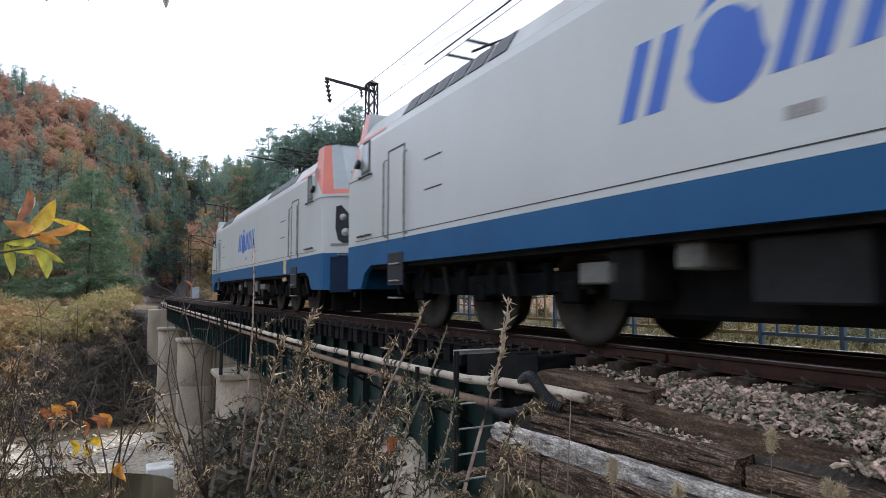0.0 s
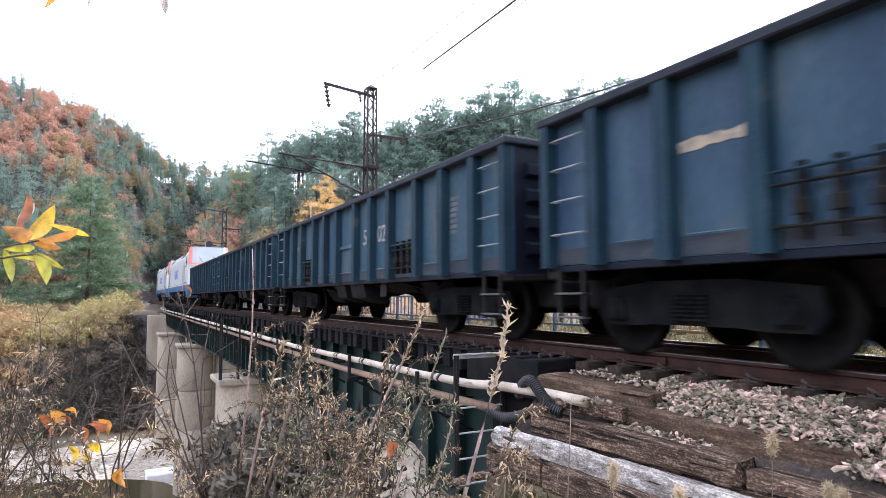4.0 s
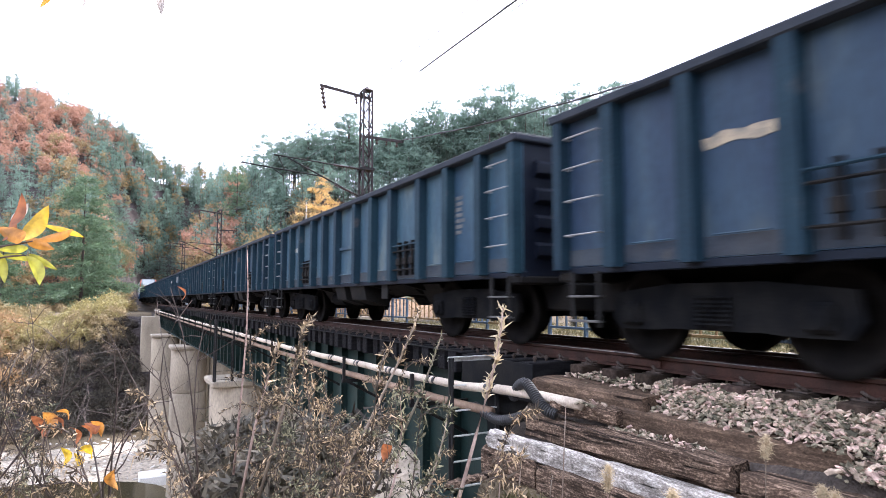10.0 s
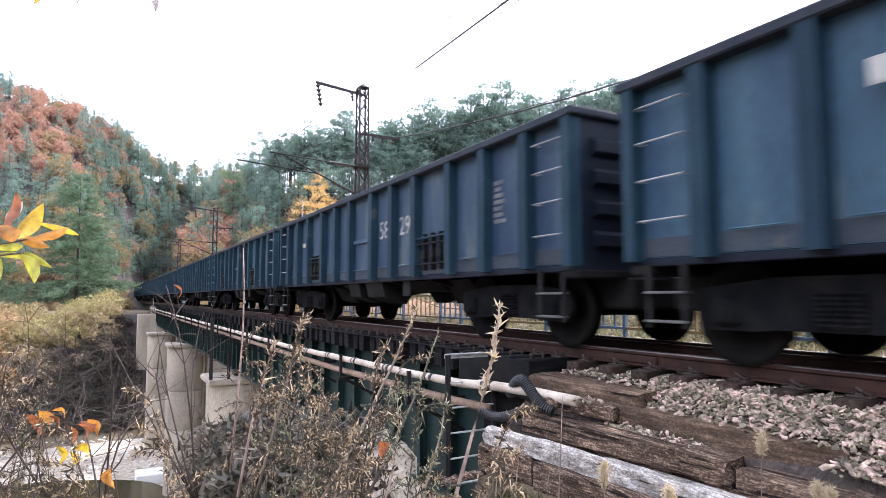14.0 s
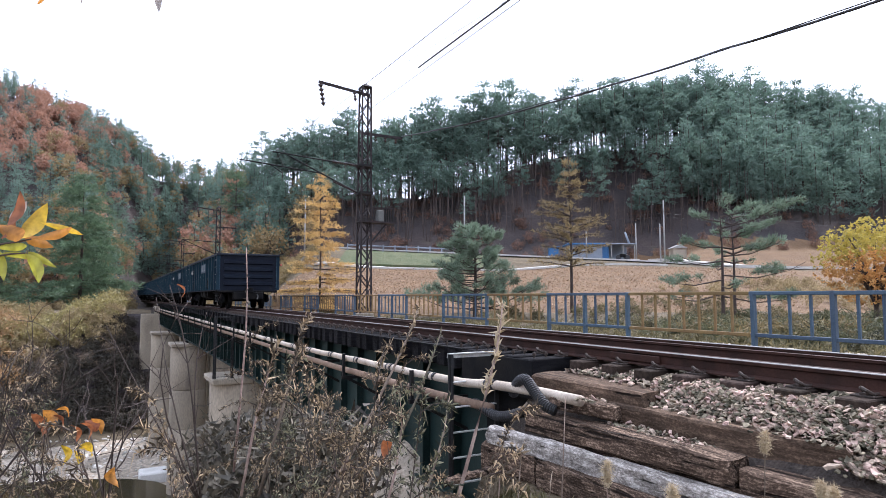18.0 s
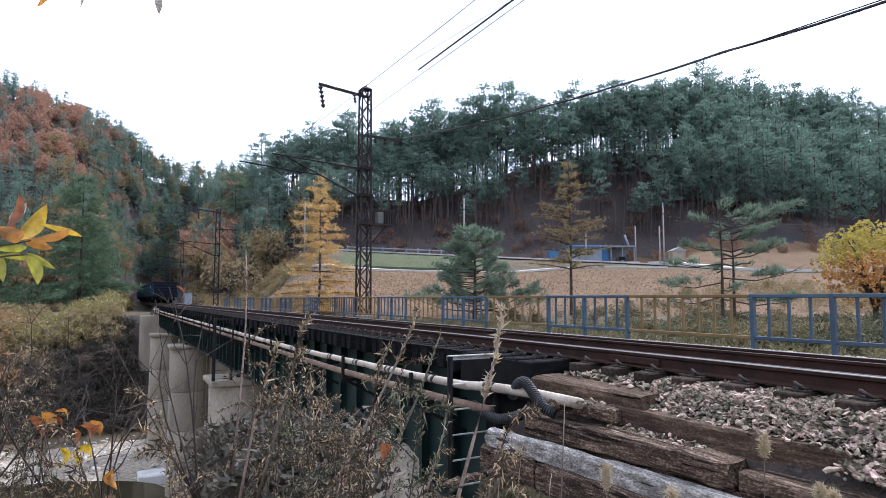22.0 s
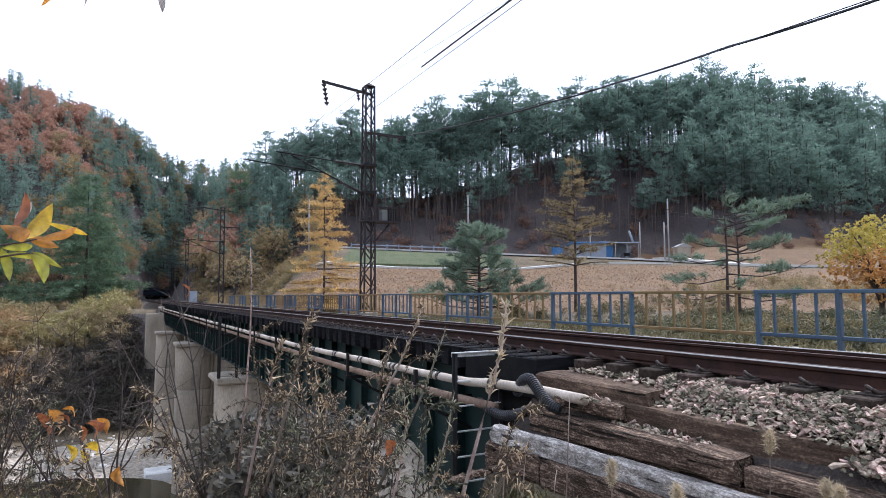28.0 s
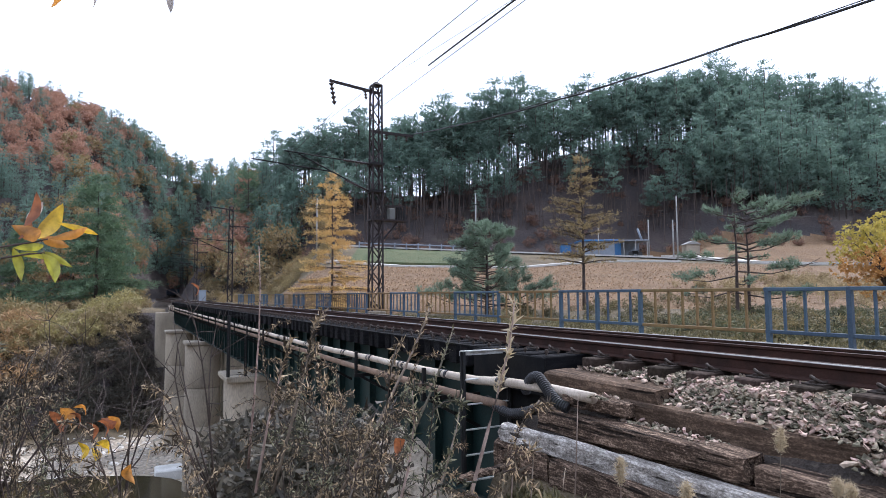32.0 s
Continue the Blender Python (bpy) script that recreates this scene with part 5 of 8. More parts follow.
            s.prism([(x * (1 + grow), y * (1 + grow * 0.2)) for x, y in outline], "z", z0, z1)
            part(name, s, mat, w)
        s = Shape()
        base = [(-1.5, e * 9.35, 3.002), (-1.47, e * 10.0, 3.002), (-0.92, e * 10.5, 3.002), (0.92, e * 10.5, 3.002), (1.47, e * 10.0, 3.002), (1.5, e * 9.35, 3.002)]
        top = [(-1.34, e * 9.2, 4.30), (-1.30, e * 9.55, 4.34), (-0.95, e * 9.86, 4.36), (0.95, e * 9.86, 4.36), (1.30, e * 9.55, 4.34), (1.34, e * 9.2, 4.30)]
        rise = [tuple(b + (t - b) * 0.42 for b, t in zip(base[i], top[i])) for i in (0, 5)]
        s.add(base + top, [(5, 0, 6, 11), (6, 7, 8, 9, 10, 11), (0, 1, 2, 3, 4, 5)])
        s.add([base[0], base[1], rise[0], base[5], base[4], rise[1]], [(0, 1, 2), (3, 4, 5)])
        part("cab_upper", s, M["loco_white"], w)
        s = Shape()
        s.add([rise[0], base[1], top[1], top[0], rise[1], base[4], top[4], top[5]], [(0, 1, 2, 3), (4, 5, 6, 7)])
        corner = [tuple(p + (q - p) * 0.42 for p, q in zip(m[i], m[j])) for i, j in ((1, 2), (4, 3)) for m in (base, top)]
        s.add([base[1], corner[0], corner[1], top[1], base[4], corner[2], corner[3], top[4]], [(0, 1, 2, 3), (4, 5, 6, 7)])
        for i, j in ((1, 2), (3, 4)):
            s.add([base[i], base[j], tuple(b + (t - b) * 0.1 for b, t in zip(base[j], top[j])), tuple(b + (t - b) * 0.1 for b, t in zip(base[i], top[i]))], [(0, 1, 2, 3)])
        s.add([(-0.92, e * 10.5, 3.004), (0.92, e * 10.5, 3.004), (0.922, e * 10.44, 3.13), (-0.922, e * 10.44, 3.13)], [(0, 1, 2, 3)])
        part("cab_cheek", s, M["loco_red"], w, "salmon red windscreen surround")
        lo, hi = (e * 10.44, 3.13), (e * 9.86, 4.36)
        s = Shape()
        s.add([(-0.922, *lo), (0.922, *lo), (0.95, *hi), (-0.95, *hi)], [(0, 1, 2, 3)])
        for c0, c1, j in ((corner[0], corner[1], 2), (corner[2], corner[3], 3)):
            lo_i, lo_j = (tuple(b + (t - b) * 0.1 for b, t in zip(p, q)) for p, q in ((c0, c1), (base[j], top[j])))
            s.add([lo_i, lo_j, top[j], c1], [(0, 1, 2, 3)])
        part("windscreen", s, M["windscreen"], w, "windscreen, the sky's reflection put into its pale colour")
        for a, b in (((-1.0, *hi), (1.0, *hi)),):
            part("screen_seal", Shape().bar(a, b, 0.05, 0.03), M["loco_line"], w, "black windscreen seal")
        for x in (-0.5, 0.5):
            part("wiper", Shape().bar((x, lo[0] + e * 0.02, lo[1] + 0.05), (x - 0.3, (lo[0] + hi[0]) / 2 + e * 0.05, 3.62), 0.025), M["loco_line"], w)
        pod = Shape().tube([(0.0, e * 8.3, 4.46), (0.0, e * 9.4, 4.58), (0.0, e * 9.46, 4.58)], [0.16, 0.27, 0.26], 16)
        pod = part("roof_unit", pod, M["loco_roof"], w, "pale rounded roof unit", True)
        part("face", Shape().tube([(0.0, e * 9.44, 4.58), (0.0, e * 9.50, 4.58)], [0.265, 0.25], 16), M["grille"], pod, "dark round front")
        for side in (-1, 1):
            p0, d0 = Vector((side * 1.38, e * 10.18, 0)), Vector((-side * 0.83, e * 0.66, 0)).normalized()
            out = Vector((side * 0.66, e * 0.83, 0)).normalized()
            drop = [(0.22, 2.68), (0.36, 2.72), (0.55, 2.5), (0.68, 2.15), (0.76, 1.92), (1.10, 1.88), (1.10, 1.80), (0.42, 1.78), (0.28, 1.86), (0.21, 2.15)]
            s = Shape()
            vs = [tuple(p0 + d0 * u + out * k + Vector((0, 0, z))) for k in (-0.02, 0.03) for u, z in drop]
            n = len(drop)
            s.add(vs, [tuple(range(n)), tuple(range(n, 2 * n))] + [(i, (i + 1) % n, n + (i + 1) % n, n + i) for i in range(n)])
            lamp = part("headlamp", s, M["grille"], w, "dark teardrop headlamp cluster")
            for u, z, r in ((0.40, 2.42, 0.09), (0.47, 2.05, 0.11)):
                c = p0 + d0 * u + Vector((0, 0, z))
                part("lens", Shape().tube([tuple(c), tuple(c + out * 0.045)], [r, r * 0.9], 14), M["windscreen"], lamp, "grey lamp lens", True)
            c = p0 + d0 * 0.1 + Vector((0, 0, 1.76))
            part("buffer_strip", Shape().bar(tuple(c + out * 0.01), tuple(c + d0 * 1.1 + out * 0.01), 0.06, 0.05), M["grab"], w, "grey rubbing strip")
        # Panel added over the blue nose front, dark to stand for its shade.
        s = Shape()
        front = [(1.33, 10.26), (0.95, 10.60), (0.55, 10.88), (0.30, END + 0.04)]
        s.prism([(-x, e * d) for x, d in front] + [(x, e * d) for x, d in reversed(front)], "z", 0.60, 1.46)
        gear = part("front_gear", s, M["shaded_blue"], w, "added dark blue panel for the shade on the nose front, behind hoses")
        for x in (-0.9, -0.6, 0.6, 0.9):
            y = e * (10.72 if abs(x) > 0.7 else 10.95)
            part("brake_hose", Shape().tube([(x, y - e * 0.1, 1.15), (x, y + e * 0.1, 1.05), (x * 0.98, y + e * 0.12, 0.7), (x * 0.95, y, 0.5)], 0.035, 7), M["rubber"], gear, "black rubber brake hose", True)
        part("front_step", Shape().bar((-1.2, e * 10.45, 1.50), (1.2, e * 10.45, 1.50), 0.12, 0.03), M["grab"], gear, "worn front step bar")
        s = Shape()
        y0, y1 = sorted((e * (END - 0.6), e * (END + 0.12)))
        s.box(-0.16, 0.16, y0, y1, 0.78, 1.02, 0.03)
        part("coupler", s, M["bogie"], w)
        s = Shape()
        y0, y1 = sorted((e * 10.0, e * 10.08))
        s.box(-1.2, 1.2, y0, y1, 0.14, 0.66, 0.02)
        part("snowplough", s, M["bogie"], w, "grey steel rail guard")
        # pantograph, folded
        p = Shape()
        yb = e * 6.2
        for sx in (-0.5, 0.5):
            p.tube([(sx, yb, 4.42), (sx * 0.8, yb - e * 1.3, 4.62), (sx * 1.2, yb + e * 0.1, 4.72)], 0.025, 6)
        for yy in (yb - 0.35, yb + 0.35):
            p.tube([(-0.9, yy + e * 0.1, 4.74), (0.9, yy + e * 0.1, 4.74)], 0.03, 6)
        for sx in (-0.5, 0.5):
            for yy in (yb - 0.5, yb + 0.5):
                p.tube([(sx, yy, 4.18), (sx, yy, 4.42)], 0.06, 8)
        p.box(-0.55, 0.55, yb - 0.55, yb + 0.55, 4.4, 4.44, 0.005)
        part("pantograph", p, M["dark_iron"], w, "folded dark pantograph on insulators")
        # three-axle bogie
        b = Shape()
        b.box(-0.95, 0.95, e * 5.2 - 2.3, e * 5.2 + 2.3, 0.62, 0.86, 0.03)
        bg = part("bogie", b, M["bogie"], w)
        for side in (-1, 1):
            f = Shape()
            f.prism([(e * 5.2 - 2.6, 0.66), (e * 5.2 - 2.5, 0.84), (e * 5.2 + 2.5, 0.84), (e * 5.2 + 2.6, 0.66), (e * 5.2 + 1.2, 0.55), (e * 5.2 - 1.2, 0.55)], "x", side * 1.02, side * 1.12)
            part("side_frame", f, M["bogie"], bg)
            for k in (-1, 0, 1):
                yy = e * 5.2 + k * 2.05
                wh = wheel_shape(0.6, 0)
                part("wheel", wh, M["loco_tyre"], bg, "", True, Matrix.Translation((side * 0.72, yy, 0.6)) @ Matrix.Diagonal((-side, 1, 1, 1)))
                f = Shape()
                f.box(side * 1.06 - 0.1, side * 1.06 + 0.1, yy - 0.16, yy + 0.16, 0.46, 0.74, 0.03)
                part("axle_box", f, M["bogie"], bg)
                for dy in (-0.42, 0.42):
                    f = Shape()
                    f.tube([(side * 1.12, yy + dy, 0.58), (side * 1.12, yy + dy, 0.95)], 0.09, 10)
                    part("spring", f, M["bogie"], bg)
    for side in (-1, 1):
        for y, d, z0, z1, mat in ((0.24, 0.45, 0.50, 1.04, "loco_box"), (1.3, 0.16, 0.80, 1.05, "pale_box"), (-1.02, 0.2, 0.62, 1.04, "pale_box"), (-2.17, 0.37, 0.70, 0.90, "pale_box"), (-2.17, 0.2, 0.42, 0.698, "black_steel"), (-3.2, 0.14, 0.62, 0.85, "loco_box"), (2.5, 0.3, 0.68, 0.92, "pale_box"), (-1.55, 0.2, 0.5, 1.04, "black_steel"), (-0.55, 0.26, 0.45, 1.04, "black_steel"), (2.1, 0.24, 0.5, 1.04, "black_steel")):
            s = Shape()
            x0, x1 = sorted((side * 0.8, side * 1.3))
            s.box(x0, x1, (y - d) * -side, (y + d) * -side, z0, z1, 0.02) if side < 0 else s.box(x0, x1, -y - d, -y + d, z0, z1, 0.02)
            part("equipment_box", s, M[mat], w)
        # louvred plate on the blue band, small grilles under it, springs and brackets on the bogies
        plate = part("louvre_plate", Shape().box(min(side * 1.503, side * 1.509), max(side * 1.503, side * 1.509), side * 6.37 - 0.17, side * 6.37 + 0.17, 1.15, 1.54), M["cream_plate"], w, "dirty cream louvre plate")
        for k in range(6):
            part("louvre", Shape().box(min(side * 1.508, side * 1.518), max(side * 1.508, side * 1.518), side * 6.37 - 0.15, side * 6.37 + 0.15, 1.19 + 0.055 * k, 1.205 + 0.055 * k), M["cream_plate"], plate)
        for y in (5.66, 5.87):
            part("bracket_plate", Shape().box(side * 1.36 - 0.02, side * 1.36 + 0.02, side * y - 0.09, side * y + 0.09, 0.93, 1.10, 0.005), M["cream_plate"], w, "dirty cream bracket plate")
        part("lettering_bar", Shape().box(min(side * 1.5, side * 1.504), max(side * 1.5, side * 1.504), -side * 0.1 - 0.13, -side * 0.1 + 0.13, 1.86, 1.96), M["pole_conc"], w, "small grey painted line")
        for y in (-7.9, -6.0, -4.15, 4.15, 6.0, 7.9):
            part("damper", Shape().tube([(side * 1.2, y, 0.55), (side * 1.28, y, 1.0)], 0.05, 8), M["loco_box"], w, "dusty grey damper")
    s = Shape()
    s.box(-0.8, 0.8, -2.8, 2.8, 0.32, 1.06, 0.05)
    part("transformer", s, M["black_steel"], w)
    s = Shape()
    s.box(-0.7, 0.7, -1.8, 1.9, 4.20, 4.36, 0.04)
    part("roof_box", s, M["loco_roof"], w)
    return w




LEAD = [(0, -9.2), (1, 4.85), (2, 18.72), (3, 32.58), (6, 73.52), (7, 87.01), (8, 100.42), (9, 113.65), (10, 126.92), (12, 153.45), (13, 166.71), (14, 179.80), (16.5, 212.85), (17, 219.35), (19, 245.6), (32, 416.0)]


def lead(t):
    """How far the first wagon's front has come."""
    return curve_at(t, LEAD)


wagon = build_wagon()
wagons = [wagon] + [copy_thing(wagon, Matrix()) for _ in range(14)]
NUMBERS = {0: "50834", 1: "51063", 2: "50020", 5: "50399", 6: "50957", 7: "51224", 9: "51111", 10: "51070", 12: "584291", 13: "50013", 14: "50322", 4: "51392"}
for i, w in enumerate(wagons):
    plate = Shape()
    late = i in (5, 13, 14)
    if late:
        plate.box(-1.500, -1.491, 3.30, 4.15, 1.95, 2.14, 0.003)
        part("label_patch", plate, M["white_mark"], w, "worn white stencil patch")
    else:
        pg = np.random.default_rng(300 + i)
        top = [(4.46 - 0.1 * k, 1.985 + pg.uniform(-0.022, 0.022)) for k in range(9)]
        low = [(4.44 - 0.1 * k, 1.88 + pg.uniform(-0.022, 0.022)) for k in range(9)]
        plate.prism(low + top[::-1], "x", -WALL - 0.007, -WALL - 0.001)
        part("label_patch", plate, M["rust_mark"] if i in (2, 11) else M["cream_mark"] if i % 3 == 0 else M["white_mark"], w, "rust-stained orange stencil patch" if i in (2, 11) else "worn pale stencil patch")
    if i in NUMBERS:
        digits = NUMBERS[i]
        if late:
            board = part("number_board", Shape().box(-1.502, -1.491, -2.42, -0.62, 1.86, 2.32, 0.003), M["wagon"], w, "painted board for the running number")
            groups = [(digits, 0.46, 1.15, -1.503, -1.52, 2.09, board)]
        else:
            cut = len(digits) // 2
            groups = [(digits[:cut], 0.46, 1.0, -WALL - 0.004, -1.12, 1.80, w), (digits[cut:], 0.46, 0.97, -WALL - 0.004, -2.02, 1.80, w)]
        for text, size, gap, x, y, z, owner in groups:
            txt = letters(text, size, gap)
            txt.materials.clear()
            txt.materials.append(M["cream_mark"] if i % 2 and not late else M["white_mark"])
            part("number", txt, None, owner, "pale stencilled running number", at=Matrix.Translation((x, y, z)) @ Euler((radians(90), 0, radians(-90))).to_matrix().to_4x4())
    block = None
    dg = np.random.default_rng(500 + i)
    for col, wide in ((0.04, 0.30), (0.40, 0.28)):
        for k in range(7):
            ln = wide * dg.uniform(0.55, 1.0)
            z = 2.08 - 0.085 * k
            bar = Shape().box(-WALL - 0.006, -WALL - 0.001, -4.3 - col - ln, -4.3 - col, z - 0.026, z + 0.026)
            if block is None:
                block = part("data_block", bar, M["stencil"], w, "faded pale stencilled lines")
            else:
                part("stencil_line", bar, M["stencil"], block)
tail = part("tail_lamp", Shape().box(1.50, 1.62, -HALF - 0.04, -HALF + 0.06, 2.10, 2.22, 0.015), M["black_steel"], wagons[14], "small tail lamp on a bracket")
part("lens", Shape().tube([(1.56, -HALF - 0.045, 2.16), (1.56, -HALF - 0.06, 2.16)], 0.045, 12), M["loco_red"], tail, "red lamp lens")
# two wagons are dustier than the rest
for i in (2, 11):
    for c in wagons[i].children:
        if c.name.startswith("side_wall"):
            c.data = c.data.copy()
            c.data.materials.clear()
            c.data.materials.append(M["wagon_drab"])
loco = build_loco()
locos = [loco, copy_thing(loco, Matrix())]
# ---- woods: far trees are stuff, the trees by the field are things ----


def tufts(cen, size, per, gen, lift=0.0, thin=0.35, out=None):
    """Little pointed leaves round each centre: arrays of vertices and triangles."""
    n = len(cen) * per
    c = np.repeat(cen, per, 0)
    s = np.repeat(np.broadcast_to(size, (len(cen),)), per)[:, None]
    d = gen.normal(size=(n, 3))
    if out is not None:
        d = d * 0.8 + np.repeat(out, per, 0)
    d[:, 2] += lift
    d /= np.linalg.norm(d, axis=1)[:, None]
    w = np.cross(d, gen.normal(size=(n, 3)))
    w /= np.linalg.norm(w, axis=1)[:, None] + 1e-9
    base = c + gen.normal(size=(n, 3)) * s * 0.35
    tip = base + d * s * gen.uniform(0.6, 1.3, (n, 1))
    v = np.stack([base - w * s * thin, base + w * s * thin, tip], 1).reshape(-1, 3)
    return v, np.arange(len(v)).reshape(-1, 3)


def conifer(h, low, rad, whorls, arms, tuft, per, gen, droop=0.15, tip=0.1, power=0.8, spread=0.55, needle=0.17):
    """Branches in whorls: trunk line, branch lines, and leaf arrays."""
    cen, outs, limbs = [], [], []
    for i in range(whorls):
        t = (i + gen.uniform(0.1, 0.9)) / whorls
        z = h * (low + (0.98 - low) * t)
        reach = rad * ((1 - t) ** power * (1 - tip) + tip) * gen.uniform(0.7, 1.15)
        for k in range(arms):
            if gen.random() < 0.14:
                continue
            a = gen.uniform(0, 2 * math.pi)
            ln = reach * gen.uniform(0.55, 1.1)
            dz = -droop * ln * gen.uniform(0.2, 1.6)
            e = np.array([math.cos(a) * ln, math.sin(a) * ln, z + dz])
            limbs.append(((0, 0, z), tuple(e)))
            m = max(2, int(ln / (tuft * 0.8)))
            for j in range(m):
                u = spread * 0.35 + (1 - spread * 0.35) * (j + gen.random()) / m
                cen.append(np.array([0, 0, z]) + (e - np.array([0, 0, z])) * u + gen.normal(size=3) * tuft * (0.35, 0.35, 0.14))
                outs.append((math.cos(a), math.sin(a), 0.15))
    return limbs, tufts(np.array(cen), tuft * 1.15, per, gen, 0.25, needle, np.array(outs) * 0.9)


def trunk_lines(h, r, limbs, gen, lean=0.0, sides=7):
    s = Shape()
    pts = [(lean * h * t * t + 0.04 * math.sin(5 * t), 0.03 * math.sin(7 * t), h * t) for t in np.linspace(-0.02, 1, 8)]
    s.tube(pts, [max(0.01, r * (1 - 0.9 * t)) for t in np.linspace(0, 1, 8)], sides)
    return s


def tri_tube(p, q, r0, r1, n=4):
    p, q = np.array(p, float), np.array(q, float)
    d = (q - p) / (np.linalg.norm(q - p) + 1e-9)
    a = np.cross(d, (0.3, 0.9, 0.2))
    a /= np.linalg.norm(a)
    b = np.cross(d, a)
    w = np.arange(n) * 2 * math.pi / n
    ring = np.cos(w)[:, None] * a + np.sin(w)[:, None] * b
    v = np.concatenate([p + ring * r0, q + ring * r1])
    f = []
    for k in range(n):
        j = (k + 1) % n
        f += [(k, j, n + j), (k, n + j, n + k)]
    return v, np.array(f)


def join(pieces):
    vs, fs, k = [], [], 0
    for v, f in pieces:
        vs.append(v)
        fs.append(f + k)
        k += len(v)
    return np.concatenate(vs), np.concatenate(fs)


def woods(name, label, crowns, trunks, places, crown_mat):
    """Many trees of a few forms, one object for the crowns and trunks."""
    cv, tv = [], []
    for x, y, z, size, turn, kind in places:
        if beside_line(x, y, 6.5, 7.5):
            continue
        c, s = math.cos(turn) * size, math.sin(turn) * size
        rot = np.array([[c, s, 0], [-s, c, 0], [0, 0, size]])
        v, f = crowns[kind]
        cv.append((v @ rot + (x, y, z), f))
        v, f = trunks[kind]
        tv.append((v @ rot + (x, y, z), f))
    ob = tagged(new(name, merged(name, cv, crown_mat)), label, "woods", "", "stuff")
    t = new("trunks", merged("trunks", tv, M["bark"]))
    t.parent = ob
    tagged(t, "bare brown trunks", "", "", "stuff")
    return ob


tg = np.random.default_rng(11)
pine_forms, pine_trunks = [], []
for k in range(8):
    h = 15.0
    limbs, crown = conifer(h * tg.uniform(0.92, 1.08), tg.uniform(0.40, 0.54), tg.uniform(3.5, 4.8), 10, 6, 0.48, 4, tg, -0.10, 0.12, 0.55, 0.9, 0.20)
    pine_forms.append(crown)
    tr = [tri_tube((0, 0, -1), (0.3 * tg.normal(), 0.3 * tg.normal(), h * 0.95), 0.19, 0.05, 5)]
    for a, b in limbs[:20]:
        tr.append(tri_tube(a, b, 0.05, 0.015, 3))
    for _ in range(12):
        z = h * tg.uniform(0.15, 0.5)
        a, ln = tg.uniform(0, 6.28), tg.uniform(0.9, 2.4)
        tr.append(tri_tube((0, 0, z), (ln * math.cos(a), ln * math.sin(a), z + 0.12 * ln), 0.035, 0.012, 3))
    pine_trunks.append(join(tr))
full_forms, full_trunks = [], []
for k in range(6):
    limbs, crown = conifer(13.0, 0.12, tg.uniform(3.4, 4.6), 11, 6, 0.64, 3, tg, 0.0, 0.10, 0.62)
    full_forms.append(crown)
    full_trunks.append(tri_tube((0, 0, -1), (0, 0, 12), 0.2, 0.05, 5))
broad_forms, broad_trunks = [], []
for k in range(6):
    n = 110
    d = tg.normal(size=(n, 3))
    d /= np.linalg.norm(d, axis=1)[:, None]
    cen = d * (2.6, 2.6, 3.0) * tg.uniform(0.5, 1.05, (n, 1)) + (0, 0, 6.0) + tg.normal(size=(n, 3)) * 0.35
    broad_forms.append(tufts(cen, 0.54, 6, tg, 0.1, 0.35))
    tr = [tri_tube((0, 0, -1), (0, 0, 6), 0.16, 0.07, 5)]
    for _ in range(8):
        e = cen[tg.integers(n)]
        tr.append(tri_tube((0, 0, tg.uniform(2, 5)), e, 0.06, 0.02, 3))
    broad_trunks.append(join(tr))


bush_forms = []
for k in range(6):
    n = 60
    d = tg.normal(size=(n, 3))
    d /= np.linalg.norm(d, axis=1)[:, None]
    cen = d * (2.8, 2.8, 2.6) * tg.uniform(0.3, 1.05, (n, 1)) + (0, 0, 5.2)
    bush_forms.append(tufts(cen, 0.95, 6, tg, 0.5, 0.12))


def scatter(rel0, rel1, d0, d1, count, kinds, size, gen, keep=None):
    out = []
    for _ in range(count):
        rel = gen.uniform(rel0, rel1)
        u = gen.uniform(0, 1)
        lo, hi = (d0(rel), d1(rel))
        p = ground_at(rel, lo + (hi - lo) * u)
        if keep and not keep(rel, lo + (hi - lo) * u):
            continue
        out.append((p.x, p.y, p.z - 0.2, gen.uniform(*size), gen.uniform(0, 6.28), int(gen.integers(kinds))))
    return out


def ridge_d(rel):
    return curve_at(rel, [(a, c) for a, b, c in RIDGE])


# pines on the ridge across the field: bare trunks with the sky between them
ridge_places = scatter(-17, 46, lambda r: ridge_d(r) - 9, lambda r: ridge_d(r) + 2, 205, 8, (0.88, 1.28), tg) + scatter(12, 25, lambda r: ridge_d(r) - 6, lambda r: ridge_d(r) + 1, 44, 8, (0.95, 1.2), np.random.default_rng(91))
ridge_places += scatter(-10, 6, lambda r: ridge_d(r) - 5, lambda r: ridge_d(r) + 1, 26, 8, (1.28, 1.46), np.random.default_rng(92))
woods("ridge_pine_wood", "dark green pine wood on the ridge, tall bare trunks against the sky", pine_forms, pine_trunks, ridge_places, M["pine_hazed"])
slope_places = scatter(19, 46, lambda r: 117, lambda r: ridge_d(r) - 7, 110, 8, (0.7, 1.0), tg)
slope_places += scatter(-18, -6, lambda r: 122, lambda r: ridge_d(r) - 8, 30, 8, (0.6, 0.9), tg)
slope_places += scatter(-6, 19, lambda r: ridge_d(r) - 16, lambda r: ridge_d(r) - 8, 44, 8, (0.7, 0.95), tg)
slope_places += scatter(-6, 19, lambda r: 117, lambda r: 124, 10, 8, (0.5, 0.8), tg)
woods("slope_pine_wood", "dark green pine wood on the hillside above the field", pine_forms, pine_trunks, slope_places, M["pine_hazed"])
